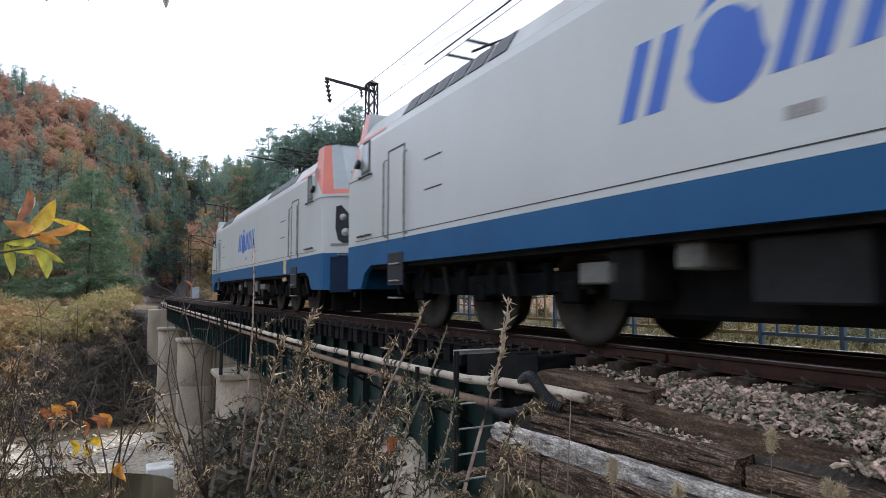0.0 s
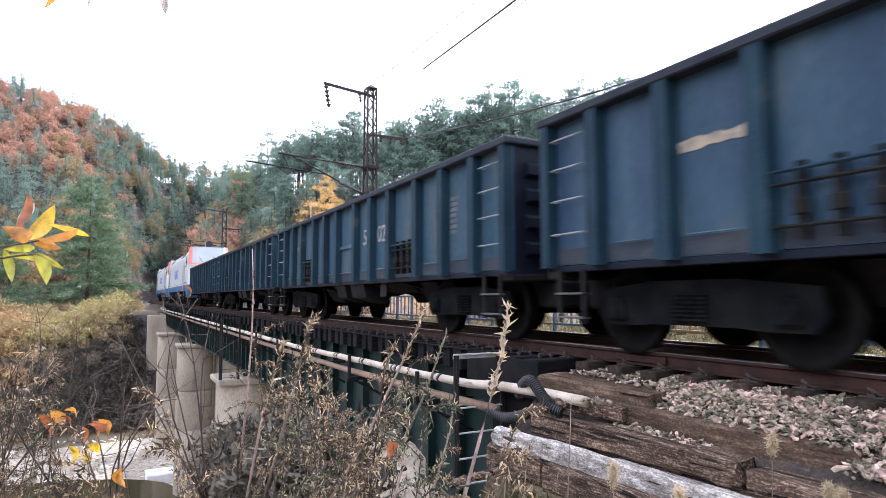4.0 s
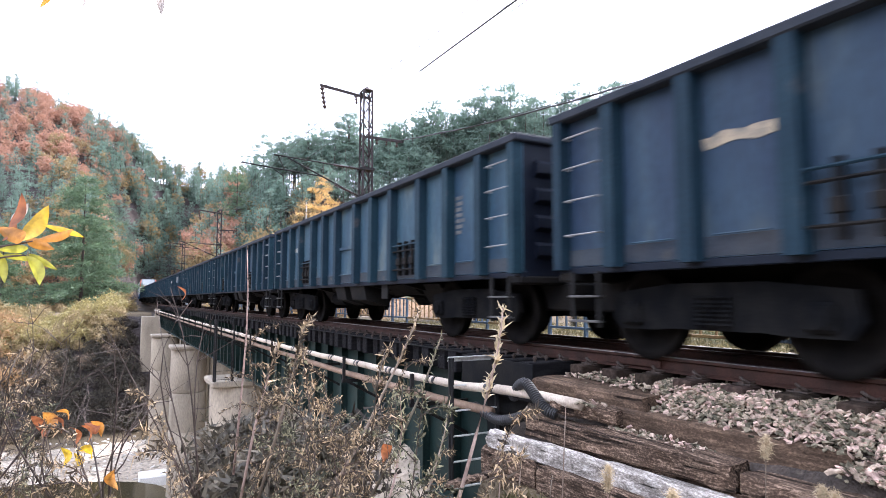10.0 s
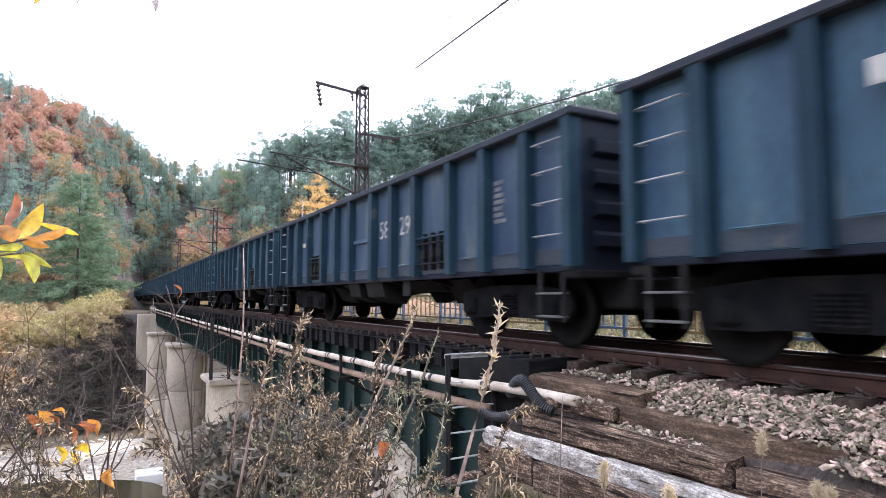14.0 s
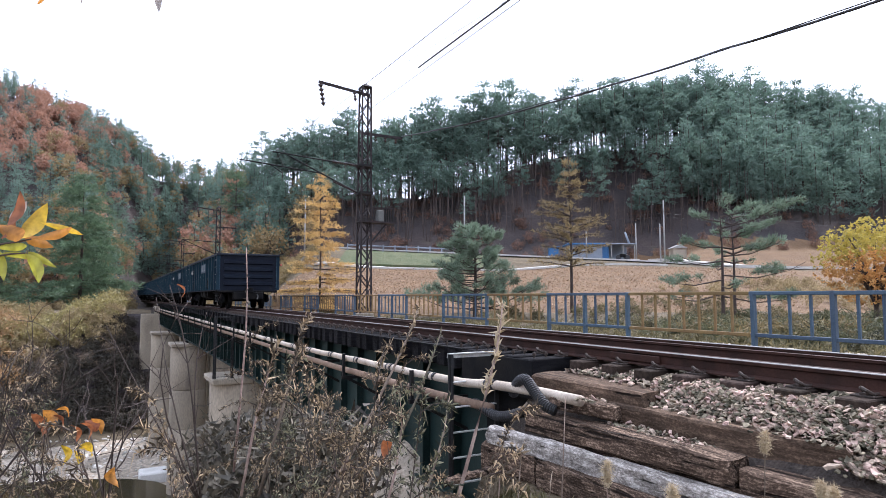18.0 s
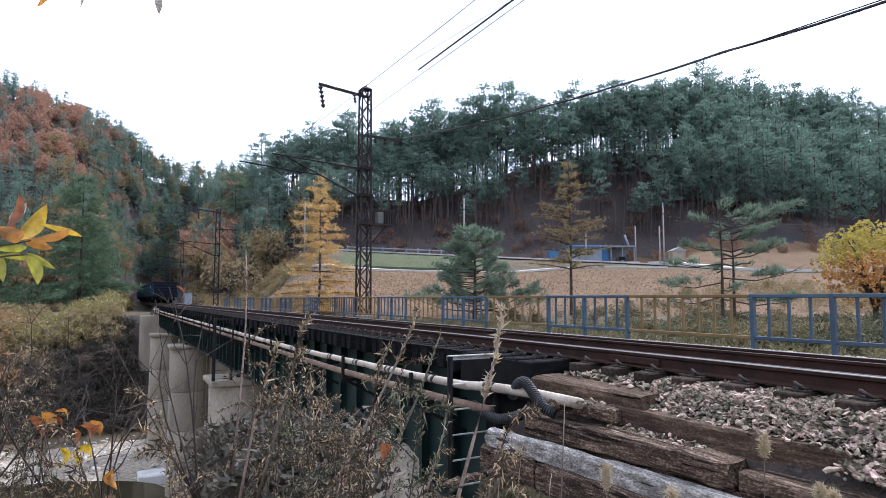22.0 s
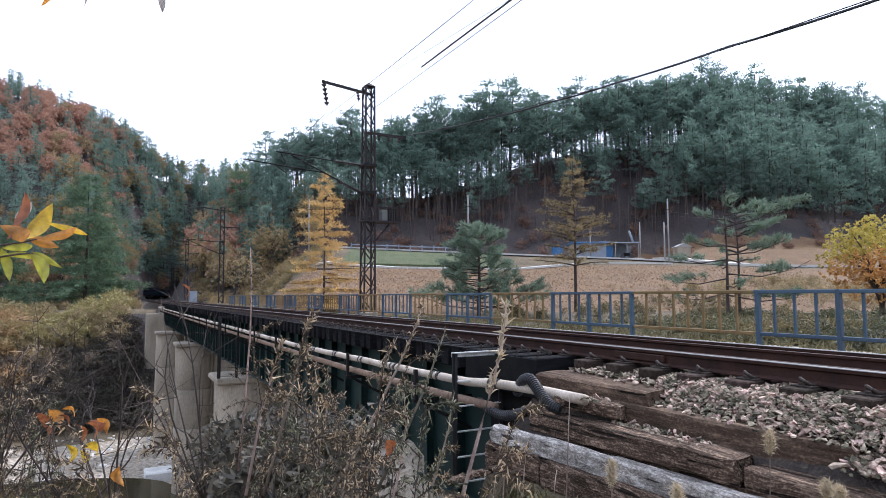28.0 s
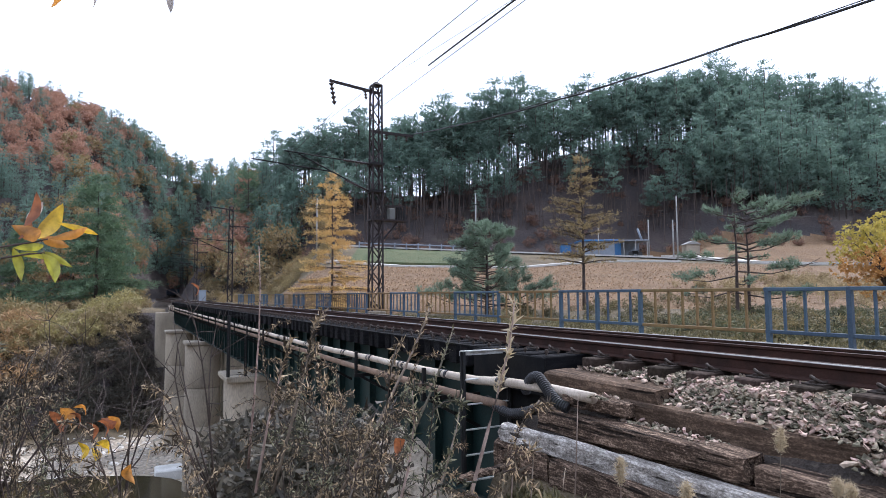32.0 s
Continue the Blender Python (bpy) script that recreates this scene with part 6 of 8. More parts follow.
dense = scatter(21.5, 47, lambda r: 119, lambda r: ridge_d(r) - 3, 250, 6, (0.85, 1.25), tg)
woods("dense_pine_wood", "dense dark green pine wood down to the field edge", full_forms, full_trunks, dense, M["pine_hazed"])
# the hill across the valley: pines with rust and ochre broadleaf trees
def rust_belt(rel, d):
    """Whether a place on the hill lies in the belt of broadleaf trees that slants down from under the crest."""
    p = ground_at(rel, d)
    el = math.degrees(math.atan2(p.z + 4, math.hypot(p.x, p.y)))
    mid = curve_at(rel, [(-44, 14.2), (-35, 13.6), (-31, 12.4), (-27, 10.4), (-24, 7.9), (-20, 5.5)]) + 0.5 * math.sin(rel * 2.3)
    wide = 2.9 - 0.05 * (rel + 36)
    patch = math.sin(rel * 2.9 + el * 1.7) + math.sin(el * 3.3 - rel * 1.1)
    return abs(el - mid) < wide + 0.4 * math.sin(rel * 5) and patch > -0.8


hill = scatter(-44, -15, lambda r: 112, lambda r: ridge_d(r) + 3, 740, 6, (0.5, 0.9), tg, lambda r, d: not rust_belt(r, d) or tg.random() < 0.27)
lg = np.random.default_rng(77)
line_rust, line_ochre = [], []
for k in range(420):
    if k < 100:
        y, off = lg.uniform(118, 226), lg.choice([-1, 1]) * (7.6 + 16 * lg.uniform(0, 1) ** 1.5)
    else:
        y, off = lg.uniform(224, 285), lg.uniform(-26, 26)
    x = TRACK_X + max(0, y - 128) ** 2 / 1120 + off
    # Ochre trees here are partly added: their pale colour lifts the shaded hollow.
    (line_rust if k < 100 and k % 3 == 0 else line_ochre if k < 100 or k % 4 == 0 else hill).append((x, y, float(ground_z(x, y)) - 0.3, lg.uniform(0.65, 1.0), lg.uniform(0, 6.28), int(lg.integers(6))))
woods("hill_pine_wood", "dark green pines over the steep hill", full_forms, full_trunks, hill, M["pine_hazed"])
rust = scatter(-44, -19, lambda r: 118, lambda r: ridge_d(r) - 6, 1300, 6, (0.5, 0.95), tg, lambda r, d: (rust_belt(r, d) and tg.random() < 0.85) or tg.random() < 0.06)
woods("rust_broadleaf_wood", "rust red autumn broadleaf trees on the hill", broad_forms, broad_trunks, rust + line_rust, M["rust"])
ochre = scatter(-42, -12, lambda r: 108, lambda r: ridge_d(r) - 10, 90, 6, (0.6, 1.0), tg)
woods("ochre_broadleaf_wood", "ochre autumn broadleaf trees on the hill", broad_forms, broad_trunks, ochre + line_ochre, M["ochre"])
brush = scatter(-14, 46, lambda r: 104, lambda r: ridge_d(r) - 4, 300, 6, (0.16, 0.46), tg)
bv = []
for x, y, z, size, turn, k in brush:
    c, q = math.cos(turn) * size, math.sin(turn) * size
    v, f = bush_forms[k]
    bv.append(((v - (0, 0, 3.4)) @ np.array([[c, q, 0], [-q, c, 0], [0, 0, size * 1.1]]) + (x, y, z), f))
tagged(new("rust_undergrowth", merged("rust_undergrowth", bv, M["under"])), "rust brown undergrowth at the foot of the wood", "shrubs", "", "stuff")
# thin bare trunks and dead lower limbs inside the wood
poles = []
for x, y, z, size, turn, k in scatter(-12, 30, lambda r: 114, lambda r: ridge_d(r) - 2, 420, 8, (0.6, 1.1), tg):
    h = 9.5 * size
    poles.append(tri_tube((x, y, z - 0.5), (x + 0.5 * math.cos(turn), y, z + h), 0.11 * size, 0.05, 4))
    for j in range(4):
        a = turn + 1.9 * j
        zz = z + h * (0.35 + 0.14 * j)
        poles.append(tri_tube((x, y, zz), (x + 1.2 * math.cos(a), y + 1.2 * math.sin(a), zz + 0.15), 0.035, 0.012, 3))
tagged(new("bare_trunks", merged("bare_trunks", poles, M["bark"])), "thin bare trunks with dead limbs in the pine wood", "woods", "", "stuff")
# ---- single trees by the field, the far bank's scrub, the farm ----


def tree(name, label, rel, depth, height, low, rad, whorls, arms, tuft, per, mat, seed, droop=0.1, tip=0.1, power=0.8, r=0.16, limbs_kept=60, sink=0.2, spread=0.55):
    gen = np.random.default_rng(seed)
    p = ground_at(rel, depth)
    ob = thing(name, label, "tree", pose(p.x, p.y, p.z - sink))
    limbs, crown = conifer(height, low, rad, whorls, arms, tuft, per, gen, droop, tip, power, spread, 0.10)
    part("trunk", trunk_lines(height, r, limbs, gen), M["bark"], ob, "", True)
    for a, b in limbs[:limbs_kept]:
        mid = ((a[0] + b[0]) / 2, (a[1] + b[1]) / 2, (a[2] + b[2]) / 2 + 0.06)
        part("limb", Shape().tube([a, mid, b], [0.045, 0.03, 0.012], 5), M["bark"], ob)
    c = part("crown", merged("crown", [crown], mat), None, ob)
    return ob


def bushy_pine(name, label, rel, depth, boughs, mat, seed, height, r=0.13, tuft=0.15, per=18, fork=5):
    """A pine whose boughs are set one by one: height on the trunk, bearing, reach, rise."""
    gen = np.random.default_rng(seed)
    p = ground_at(rel, depth)
    ob = thing(name, label, "tree", pose(p.x, p.y, p.z - 0.2))
    part("trunk", trunk_lines(height, r, [], gen, 0.01), M["bark"], ob, "", True)
    cen, outs = [], []
    for z, bearing, reach, rise, leafed in boughs:
        a = np.array((0.0, 0.0, z))
        out = np.array((math.sin(bearing), math.cos(bearing), 0.0))
        b = a + out * reach + (0, 0, rise)
        mid = (a + b) / 2 + (0, 0, -0.08 * reach)
        part("limb", Shape().tube([tuple(a), tuple(mid), tuple(b)], [0.036, 0.024, 0.010], 5), M["bark"], ob)
        side = np.array((out[1], -out[0], 0.0))
        for k in range(fork):
            u = 0.35 + 0.65 * (k + gen.random()) / fork
            q = a + (b - a) * u
            e = q + (out * gen.uniform(0.1, 0.45) + side * gen.uniform(-0.5, 0.5) + np.array((0, 0, gen.uniform(-0.02, 0.3)))) * reach * 0.5
            part("twig", Shape().tube([tuple(q), tuple(e)], [0.018, 0.008], 4), M["bark"], ob)
            if gen.random() > leafed:
                continue
            n = max(3, int(np.linalg.norm(e - q) / (tuft * 0.45)))
            for j in range(n):
                w = 0.2 + 0.8 * (j + gen.random()) / n
                cen.append(q + (e - q) * w + gen.normal(size=3) * tuft * (0.5, 0.5, 0.3))
                d = (e - q) / (np.linalg.norm(e - q) + 1e-9)
                outs.append(d * 0.5 + (0, 0, 0.4))
    part("crown", merged("crown", [tufts(np.array(cen), tuft * 1.2, per, gen, 0.2, 0.09, np.array(outs))], mat), None, ob)
    return ob


tree("larch_tree", "golden autumn larch tree at the field edge", -11.5, 40, 9.7, 0.03, 3.1, 30, 7, 0.16, 10, M["larch"], 21, 0.05, 0.05, 0.62, 0.10, 60, 0.2, 0.8)
bg = np.random.default_rng(61)
dome = []
for k in range(64):
    u = (k + bg.random()) / 64
    reach = (1.75 * math.sqrt(max(0.0, 1 - (max(u, 0.12) - 0.12) ** 1.6 / 0.85)) + 0.25) * bg.uniform(0.7, 1.1)
    dome.append((0.5 + 4.1 * u, k * 2.4 + bg.uniform(-0.5, 0.5), reach * (1.6 if u < 0.10 else 1.0), reach * bg.uniform(0.12, 0.5), 0.95))
bushy_pine("pine_tree", "broad bushy green pine tree at the field edge", 2.9, 30, dome, M["pine_light"], 22, 4.7)
tree("larch_tree.001", "thin olive-gold larch tree with a bare lower trunk", 11.8, 32, 8.6, 0.28, 2.7, 20, 5, 0.14, 9, M["larch_dull"], 23, -0.16, 0.05, 0.75, 0.10)
# bearings of the half-dead pine's boughs, clockwise from its green side
GREEN = radians(135)
ragged = [(4.9, GREEN, 1.5, 0.5, 1.0), (4.4, GREEN + 0.4, 2.6, 0.9, 1.0), (4.0, GREEN - 0.5, 2.3, 0.6, 1.0), (3.2, GREEN + 0.2, 2.2, 0.5, 0.9), (2.4, GREEN - 0.2, 2.8, 0.2, 0.9), (1.5, GREEN + 0.3, 2.6, -0.1, 0.9), (4.7, GREEN + 3.0, 1.2, 0.4, 0.8), (3.6, GREEN + 2.8, 1.6, 0.2, 0.5), (3.0, GREEN + 3.4, 2.0, 0.1, 0.7), (2.2, GREEN + 3.1, 2.2, -0.1, 0.8), (1.6, GREEN + 2.7, 2.4, -0.2, 0.7), (5.2, GREEN + 1.5, 1.0, 0.4, 0.3), (3.9, GREEN + 1.7, 1.6, 0.3, 0.1), (2.7, GREEN - 1.6, 1.8, 0.2, 0.2), (4.3, GREEN - 1.4, 1.5, 0.3, 0.0), (1.9, GREEN + 1.4, 1.7, 0.1, 0.3)]
bushy_pine("pine_tree.001", "ragged half-dead pine tree with bare grey limbs", 24.5, 26, ragged, M["pine_light"], 24, 5.6, 0.095, 0.14, 17, 8)
tree("pine_tree.002", "slender half-bare pine tree at the field edge", 25.4, 26.6, 5.2, 0.55, 1.7, 7, 3, 0.15, 12, M["pine_light"], 25, -0.25, 0.3, 0.5, 0.09, 40, 0.2, 1.5)
tree("fir_tree", "large broad green pine tree on the far bank", -30.8, 92, 21.0, 0.04, 9.0, 22, 10, 0.5, 12, M["pine"], 26, 0.08, 0.2, 0.55, 0.3, 40)
tree("fir_tree.001", "large green pine tree on the far bank", -29.9, 100, 15.5, 0.05, 6.4, 20, 10, 0.5, 12, M["pine"], 27, 0.08, 0.15, 0.6, 0.3, 40)
tree("fir_tree.002", "dark green fir tree on the far bank", -36.0, 95, 14.0, 0.05, 6.0, 18, 9, 0.5, 12, M["pine"], 28, 0.12, 0.06, 0.8, 0.3, 40)
tree("pine_tree.003", "tall dark green pine tree at the hill's foot", -19.0, 140, 19.0, 0.35, 5.5, 14, 7, 0.6, 8, M["pine"], 29, -0.02, 0.15, 0.6, 0.25, 40)


def leaf_tree(name, label, rel, depth, height, rad, clumps, mat, seed, mat2=None, leaf=0.26):
    gen = np.random.default_rng(seed)
    p = ground_at(rel, depth)
    ob = thing(name, label, "tree", pose(p.x, p.y, p.z - 0.2))
    part("trunk", trunk_lines(height * 0.75, 0.13, [], gen), M["bark"], ob, "", True)
    d = gen.normal(size=(clumps, 3))
    d /= np.linalg.norm(d, axis=1)[:, None]
    c = d * (rad, rad, height * 0.34) * gen.uniform(0.45, 1.1, (clumps, 1)) + (0, 0, height * 0.63)
    for k in range(16):
        part("limb", Shape().tube([(0, 0, height * gen.uniform(0.2, 0.5)), tuple(c[k] * 0.6 + np.array((0, 0, height * 0.2))), tuple(c[k])], [0.05, 0.03, 0.012], 5), M["bark"], ob)
    up = c[:, 2] + c[:, 1] * 0.25 > height * 0.68
    part("crown", merged("crown", [tufts(c[up] if mat2 else c, leaf, 9, gen, -0.2, 0.45)], mat), None, ob)
    if mat2:
        part("lower_crown", merged("lower_crown", [tufts(c[~up], leaf, 8, gen, -0.2, 0.45)], mat2), None, ob, "orange-brown lower leaves")
    return ob


leaf_tree("broadleaf_tree", "yellow and orange autumn broadleaf tree by the lane", 35.2, 22, 4.4, 1.75, 1250, M["yellow"], 31, M["leaf_orange_dull"], 0.092)
leaf_tree("broadleaf_tree.001", "ochre autumn broadleaf tree beside the track", -19.2, 104, 9.5, 5.0, 420, M["ochre"], 32, M["scrub"])
leaf_tree("broadleaf_tree.002", "ochre autumn broadleaf tree beside the track", -16.3, 112, 9.0, 5.0, 380, M["ochre"], 33)
leaf_tree("broadleaf_tree.003", "rust autumn broadleaf tree beside the track", -21.8, 118, 9.0, 4.5, 320, M["rust"], 34, M["ochre"])

# scrub on the far bank, weeds along the railing
sg = np.random.default_rng(41)


def shrubs(name, label, spots, mat, cat="shrubs"):
    cv, tv = [], []
    for x, y, size in spots:
        z = float(ground_z(x, y))
        a = sg.uniform(0, 6.28)
        c, s = math.cos(a) * size, math.sin(a) * size
        rot = np.array([[c, s, 0], [-s, c, 0], [0, 0, size * sg.uniform(0.7, 1.0)]])
        k = int(sg.integers(6))
        if beside_line(x, y, 3.6, 5.5):
            continue
        v, f = bush_forms[k]
        cv.append(((v - (0, 0, 3.0)) @ rot + (x, y, z), f))
    return tagged(new(name, merged(name, cv, mat)), label, cat, "", "stuff")


shrubs("bank_top_scrub", "olive and straw-coloured scrub along the far bank's top", [(sg.uniform(-26, -8), sg.uniform(79, 94), sg.uniform(0.34, 0.66)) for _ in range(110)], M["bank_olive"])
shrubs("brow_yellow_scrub", "yellow-green leaved scrub on the brow of the far bank", [(sg.uniform(-10, 0.4), sg.uniform(79, 90), sg.uniform(0.34, 0.6)) for _ in range(80)], M["yellow_dry"])
shrubs("bank_yellow_scrub", "orange-yellow scrub on the far bank", [(sg.uniform(-8.5, 0.6), sg.uniform(78.3, 81.5), sg.uniform(0.26, 0.46)) for _ in range(70)], M["scrub"])
shrubs("bank_rust_scrub", "orange-brown scrub on the far bank", [(sg.uniform(-26, -8.0), sg.uniform(76, 88), sg.uniform(0.45, 0.8)) for _ in range(50)], M["bank_rust"])
shrubs("bank_upper_scrub", "brown withered shrubs on the upper far bank slope", [(sg.uniform(-17, 1.0), sg.uniform(76.6, 78.6), sg.uniform(0.2, 0.34)) for _ in range(90)], M["scrub_brown"])
# The slope's shade is put into the dark leaf colours of these two.
shrubs("bank_slope_scrub", "brown-green shrubs on the far bank slope, shade put into their dark colour", [(sg.uniform(-17, 3.0), sg.uniform(71, 78.6), sg.uniform(0.2, 0.4)) for _ in range(300)], M["dark_scrub"])
shrubs("abutment_scrub", "shrubs beside the far abutment, shade put into their dark colour", [(sg.uniform(-1.5, 3.9), sg.uniform(72, 80), sg.uniform(0.16, 0.34)) for _ in range(110)], M["twig_leaf"])
shrubs("near_right_weeds", "green and yellow weeds beyond the lane railing", [(sg.uniform(13.5, 30), sg.uniform(2, 26), sg.uniform(0.06, 0.16)) for _ in range(260)], M["verge_leaf"])
shrubs("railing_brush", "dark green and brown brush behind the railing", [(sg.uniform(14.2, 21), sg.uniform(2.0, 13.5), sg.uniform(0.06, 0.15)) for _ in range(170)], M["green_scrub"])
shrubs("lane_bushes", "dull olive bushes beside the lane", [(sg.uniform(14.5, 26), sg.uniform(4.0, 22), sg.uniform(0.08, 0.17)) for _ in range(90)], M["weed_green"])
shrubs("hedge_scrub", "yellowish hedge at the field's corner", [(sg.uniform(34, 56), sg.uniform(14, 32), sg.uniform(0.10, 0.24)) for _ in range(120)], M["scrub"])
shrubs("field_edge_scrub", "olive and straw-coloured scrub along the field's edge", [(sg.uniform(16, 26), sg.uniform(82, 106), sg.uniform(0.16, 0.34)) for _ in range(110)], M["bank_olive"])
rough_spots = []
for _ in range(300):
    q = ground_at(sg.uniform(21, 40), sg.uniform(15, 27))
    if q.x > 14.2:
        rough_spots.append((q.x, q.y, sg.uniform(0.06, 0.19)))
shrubs("rough_olive_scrub", "olive-brown rough growth between the railing and the field", rough_spots[::2], M["rough_olive"])
shrubs("rough_green_scrub", "dull green rough growth between the railing and the field", rough_spots[1::2], M["green_scrub"])
side_spots = []
for _ in range(150):
    s_ = sg.uniform(80, 200)
    m = on_track(s_, sg.choice([-1, 1]) * sg.uniform(6.5, 15))
    side_spots.append((m.translation.x, m.translation.y, sg.uniform(0.2, 0.42)))
shrubs("lineside_scrub", "tan dry scrub beside the track", side_spots, M["scrub"])
foot_spots = []
for _ in range(240):
    q = ground_at(sg.uniform(-40, -14), sg.uniform(92, 122))
    foot_spots.append((q.x, q.y, sg.uniform(0.3, 0.6)))
shrubs("hill_foot_scrub", "brown and ochre scrub at the hill's foot", foot_spots, M["ochre"])
# verge grass beyond the railing
cen = np.stack([sg.uniform(9.9, 13.9, 1500), sg.uniform(1, 40, 1500), np.full(1500, -0.55)], 1)
tagged(new("verge_grass", merged("verge_grass", [tufts(cen, 0.16, 8, sg, 0.9, 0.12)], M["verge_leaf"])), "yellow-green grass behind the railing", "grass", "", "stuff")


def facing(rel, depth, lift=0.0):
    p = ground_at(rel, depth)
    return Matrix.Translation((p.x, p.y, p.z + lift)) @ Matrix.Rotation(-HEAD - radians(rel) * 0.0, 4, "Z")


# low guard rail along the village road
guard = thing("road_guardrail", "low white steel guard rail along the village road", "guard rail", kind="")
rail_pts = []
for k in range(10):
    q = ground_at(-9.0 + k * 1.1, 90.4 - 0.05 * k)
    part("post", Shape().box(q.x - 0.07, q.x + 0.07, q.y - 0.07, q.y + 0.07, q.z - 0.2, q.z + 1.05), M["farm_white"], guard)
    rail_pts.append((q.x, q.y, q.z + 0.8))
part("rail", Shape().tube(rail_pts, 0.10, 6), M["farm_white"], guard)

# farm shed: local x runs across the view, y away
farm = thing("farm_house", "low white farm building with a blue roof and an open lean-to", "house", facing(14.6, 95.5, 0.15))
part("wall", Shape().box(-5.0, 0.0, 0.0, 4.0, -0.5, 2.1, 0.02), M["farm_white"], farm)
part("side_room", Shape().box(0.002, 1.1, 0.3, 4.0, -0.5, 2.1, 0.02), M["farm_blue"], farm, "dark blue metal door wall")
part("back_wall", Shape().box(1.102, 4.9, 3.6, 4.0, -0.5, 2.2, 0.02), M["farm_white"], farm)
part("roof", Shape().box(-5.4, 0.6, -0.6, 4.5, 2.1, 2.36, 0.03), M["farm_blue"], farm, "blue metal roof")
part("lean_to_roof", Shape().box(0.6, 5.2, -0.8, 4.5, 2.12, 2.28, 0.03), M["farm_white"], farm, "pale flat lean-to roof")
for x in (1.3, 3.1, 4.9):
    part("post", Shape().box(x - 0.06, x + 0.06, -0.6, -0.48, -0.5, 2.12), M["pole_conc"], farm)
for x in (-3.8, -1.9):
    wn_ = part("window", Shape().box(x - 0.5, x + 0.5, -0.03, 0.0, 0.75, 1.65, 0.01), M["pole_conc"], farm, "pale framed window")
    for k in (-0.24, 0.24):
        part("pane", Shape().box(x + k - 0.2, x + k + 0.2, -0.05, -0.031, 0.85, 1.55), M["glass_dark"], wn_)
part("flue", Shape().tube([(4.6, 1, 2.28), (3.9, 1.0, 4.2)], 0.16, 10), M["farm_white"], farm, "white slanting flue pipe", True)
part("plinth", Shape().box(-5.2, 5.4, -1.6, -0.1, -0.6, -0.25, 0.02), M["road"], farm, "pale concrete forecourt edge")
shed = thing("tool_shed", "small bright blue metal shed beside the road", "shed", facing(10.3, 97, 0.1))
part("body", Shape().box(-0.8, 0.8, 0, 1.4, -0.4, 1.5, 0.02), M["farm_blue"], shed)
part("roof", Shape().prism([(-0.9, 1.5), (0.9, 1.75), (0.9, 1.82), (-0.9, 1.57)], "y", -0.1, 1.5), M["farm_blue"], shed)
bike = thing("farm_tiller", "dark two-wheeled farm tiller parked under the lean-to", "farm machine", facing(16.4, 94.6, -0.1))
for x in (-0.7, 0.6):
    part("wheel", Shape().tube([(x, -0.1, 0.42), (x, 0.1, 0.42)], 0.42, 14), M["rubber"], bike)
part("engine", Shape().box(-0.5, 0.4, -0.2, 0.2, 0.45, 0.95, 0.04), M["black_steel"], bike)
part("handlebar", Shape().tube([(0.3, 0, 0.9), (1.1, 0.0, 1.25), (1.3, 0.1, 1.2)], 0.04, 6), M["black_steel"], bike)
hut = thing("grey_hut", "small grey hut beyond the lane", "hut", facing(21.2, 99, 0.4))
part("body", Shape().box(-1.1, 1.1, 0, 2, -0.6, 1.3, 0.03), M["concrete"], hut)
part("roof", Shape().prism([(-1.3, 1.3), (1.3, 1.3), (0, 1.9)], "y", -0.2, 2.2), M["pole_conc"], hut)
for rel, depth, h in ((1.95, 84, 9.6), (19.95, 86, 9.4), (17.55, 96, 6.2), (19.6, 87, 6.0), (13.2, 93, 4.4), (-12.9, 92, 9.0)):
    p = ground_at(rel, depth)
    up = thing("utility_pole", "slim grey concrete utility pole by the road", "utility pole", pose(p.x, p.y, p.z - 0.3), group="utility poles")
    part("shaft", Shape().tube([(0, 0, 0), (0, 0, h)], [0.12, 0.08], 10), M["pole_conc"], up, "", True)
    if h > 7:
        part("cross_arm", Shape().bar((-0.6, 0, h - 1.6), (0.6, -0.2, h - 1.6), 0.08), M["pole"], up)
tops = [ground_at(r_, d_) + Vector((0, 0, h_)) for r_, d_, h_ in ((-12.9, 92, 7.2), (1.95, 84, 7.6), (19.95, 86, 7.2), (40, 96, 7))]
for dz in (0, -0.5):
    wire("village_wire", [tuple(q + Vector((0, 0, dz))) for q in tops], 0.02, "thin dark village power line", 0.8)
ap = thing("signal_cabinet", "white trackside signal cabinet on a post", "cabinet", pose(8.3, 82, -0.6))
part("body", Shape().box(-0.4, 0.4, -0.3, 0.3, 0.5, 1.75, 0.03), M["farm_white"], ap)
part("lid", Shape().box(-0.46, 0.46, -0.36, 0.36, 1.752, 1.83, 0.02), M["farm_white"], ap)
part("base", Shape().box(-0.3, 0.3, -0.25, 0.25, -0.3, 0.498, 0.02), M["concrete"], ap)
cl = np.zeros((7000, 3))
for i in range(7000):
    q = ground_at(sg.uniform(-15, 30), round((32 + 48 * sg.random() ** 0.8) / 0.8) * 0.8 + sg.normal() * 0.06)
    cl[i] = (q.x, q.y, q.z + 0.05)
cl = cl[(cl[:, 0] > 14) & (cl[:, 2] > -1.5)]
tagged(new("field_clods", merged("field_clods", [tufts(cl, 0.12, 3, sg, 0.1, 0.5)], M["straw"])), "clods and straw bits on the ploughed field", "clods", "", "stuff")
# ---- timber steps, ballast and fittings by the near end of the bridge ----


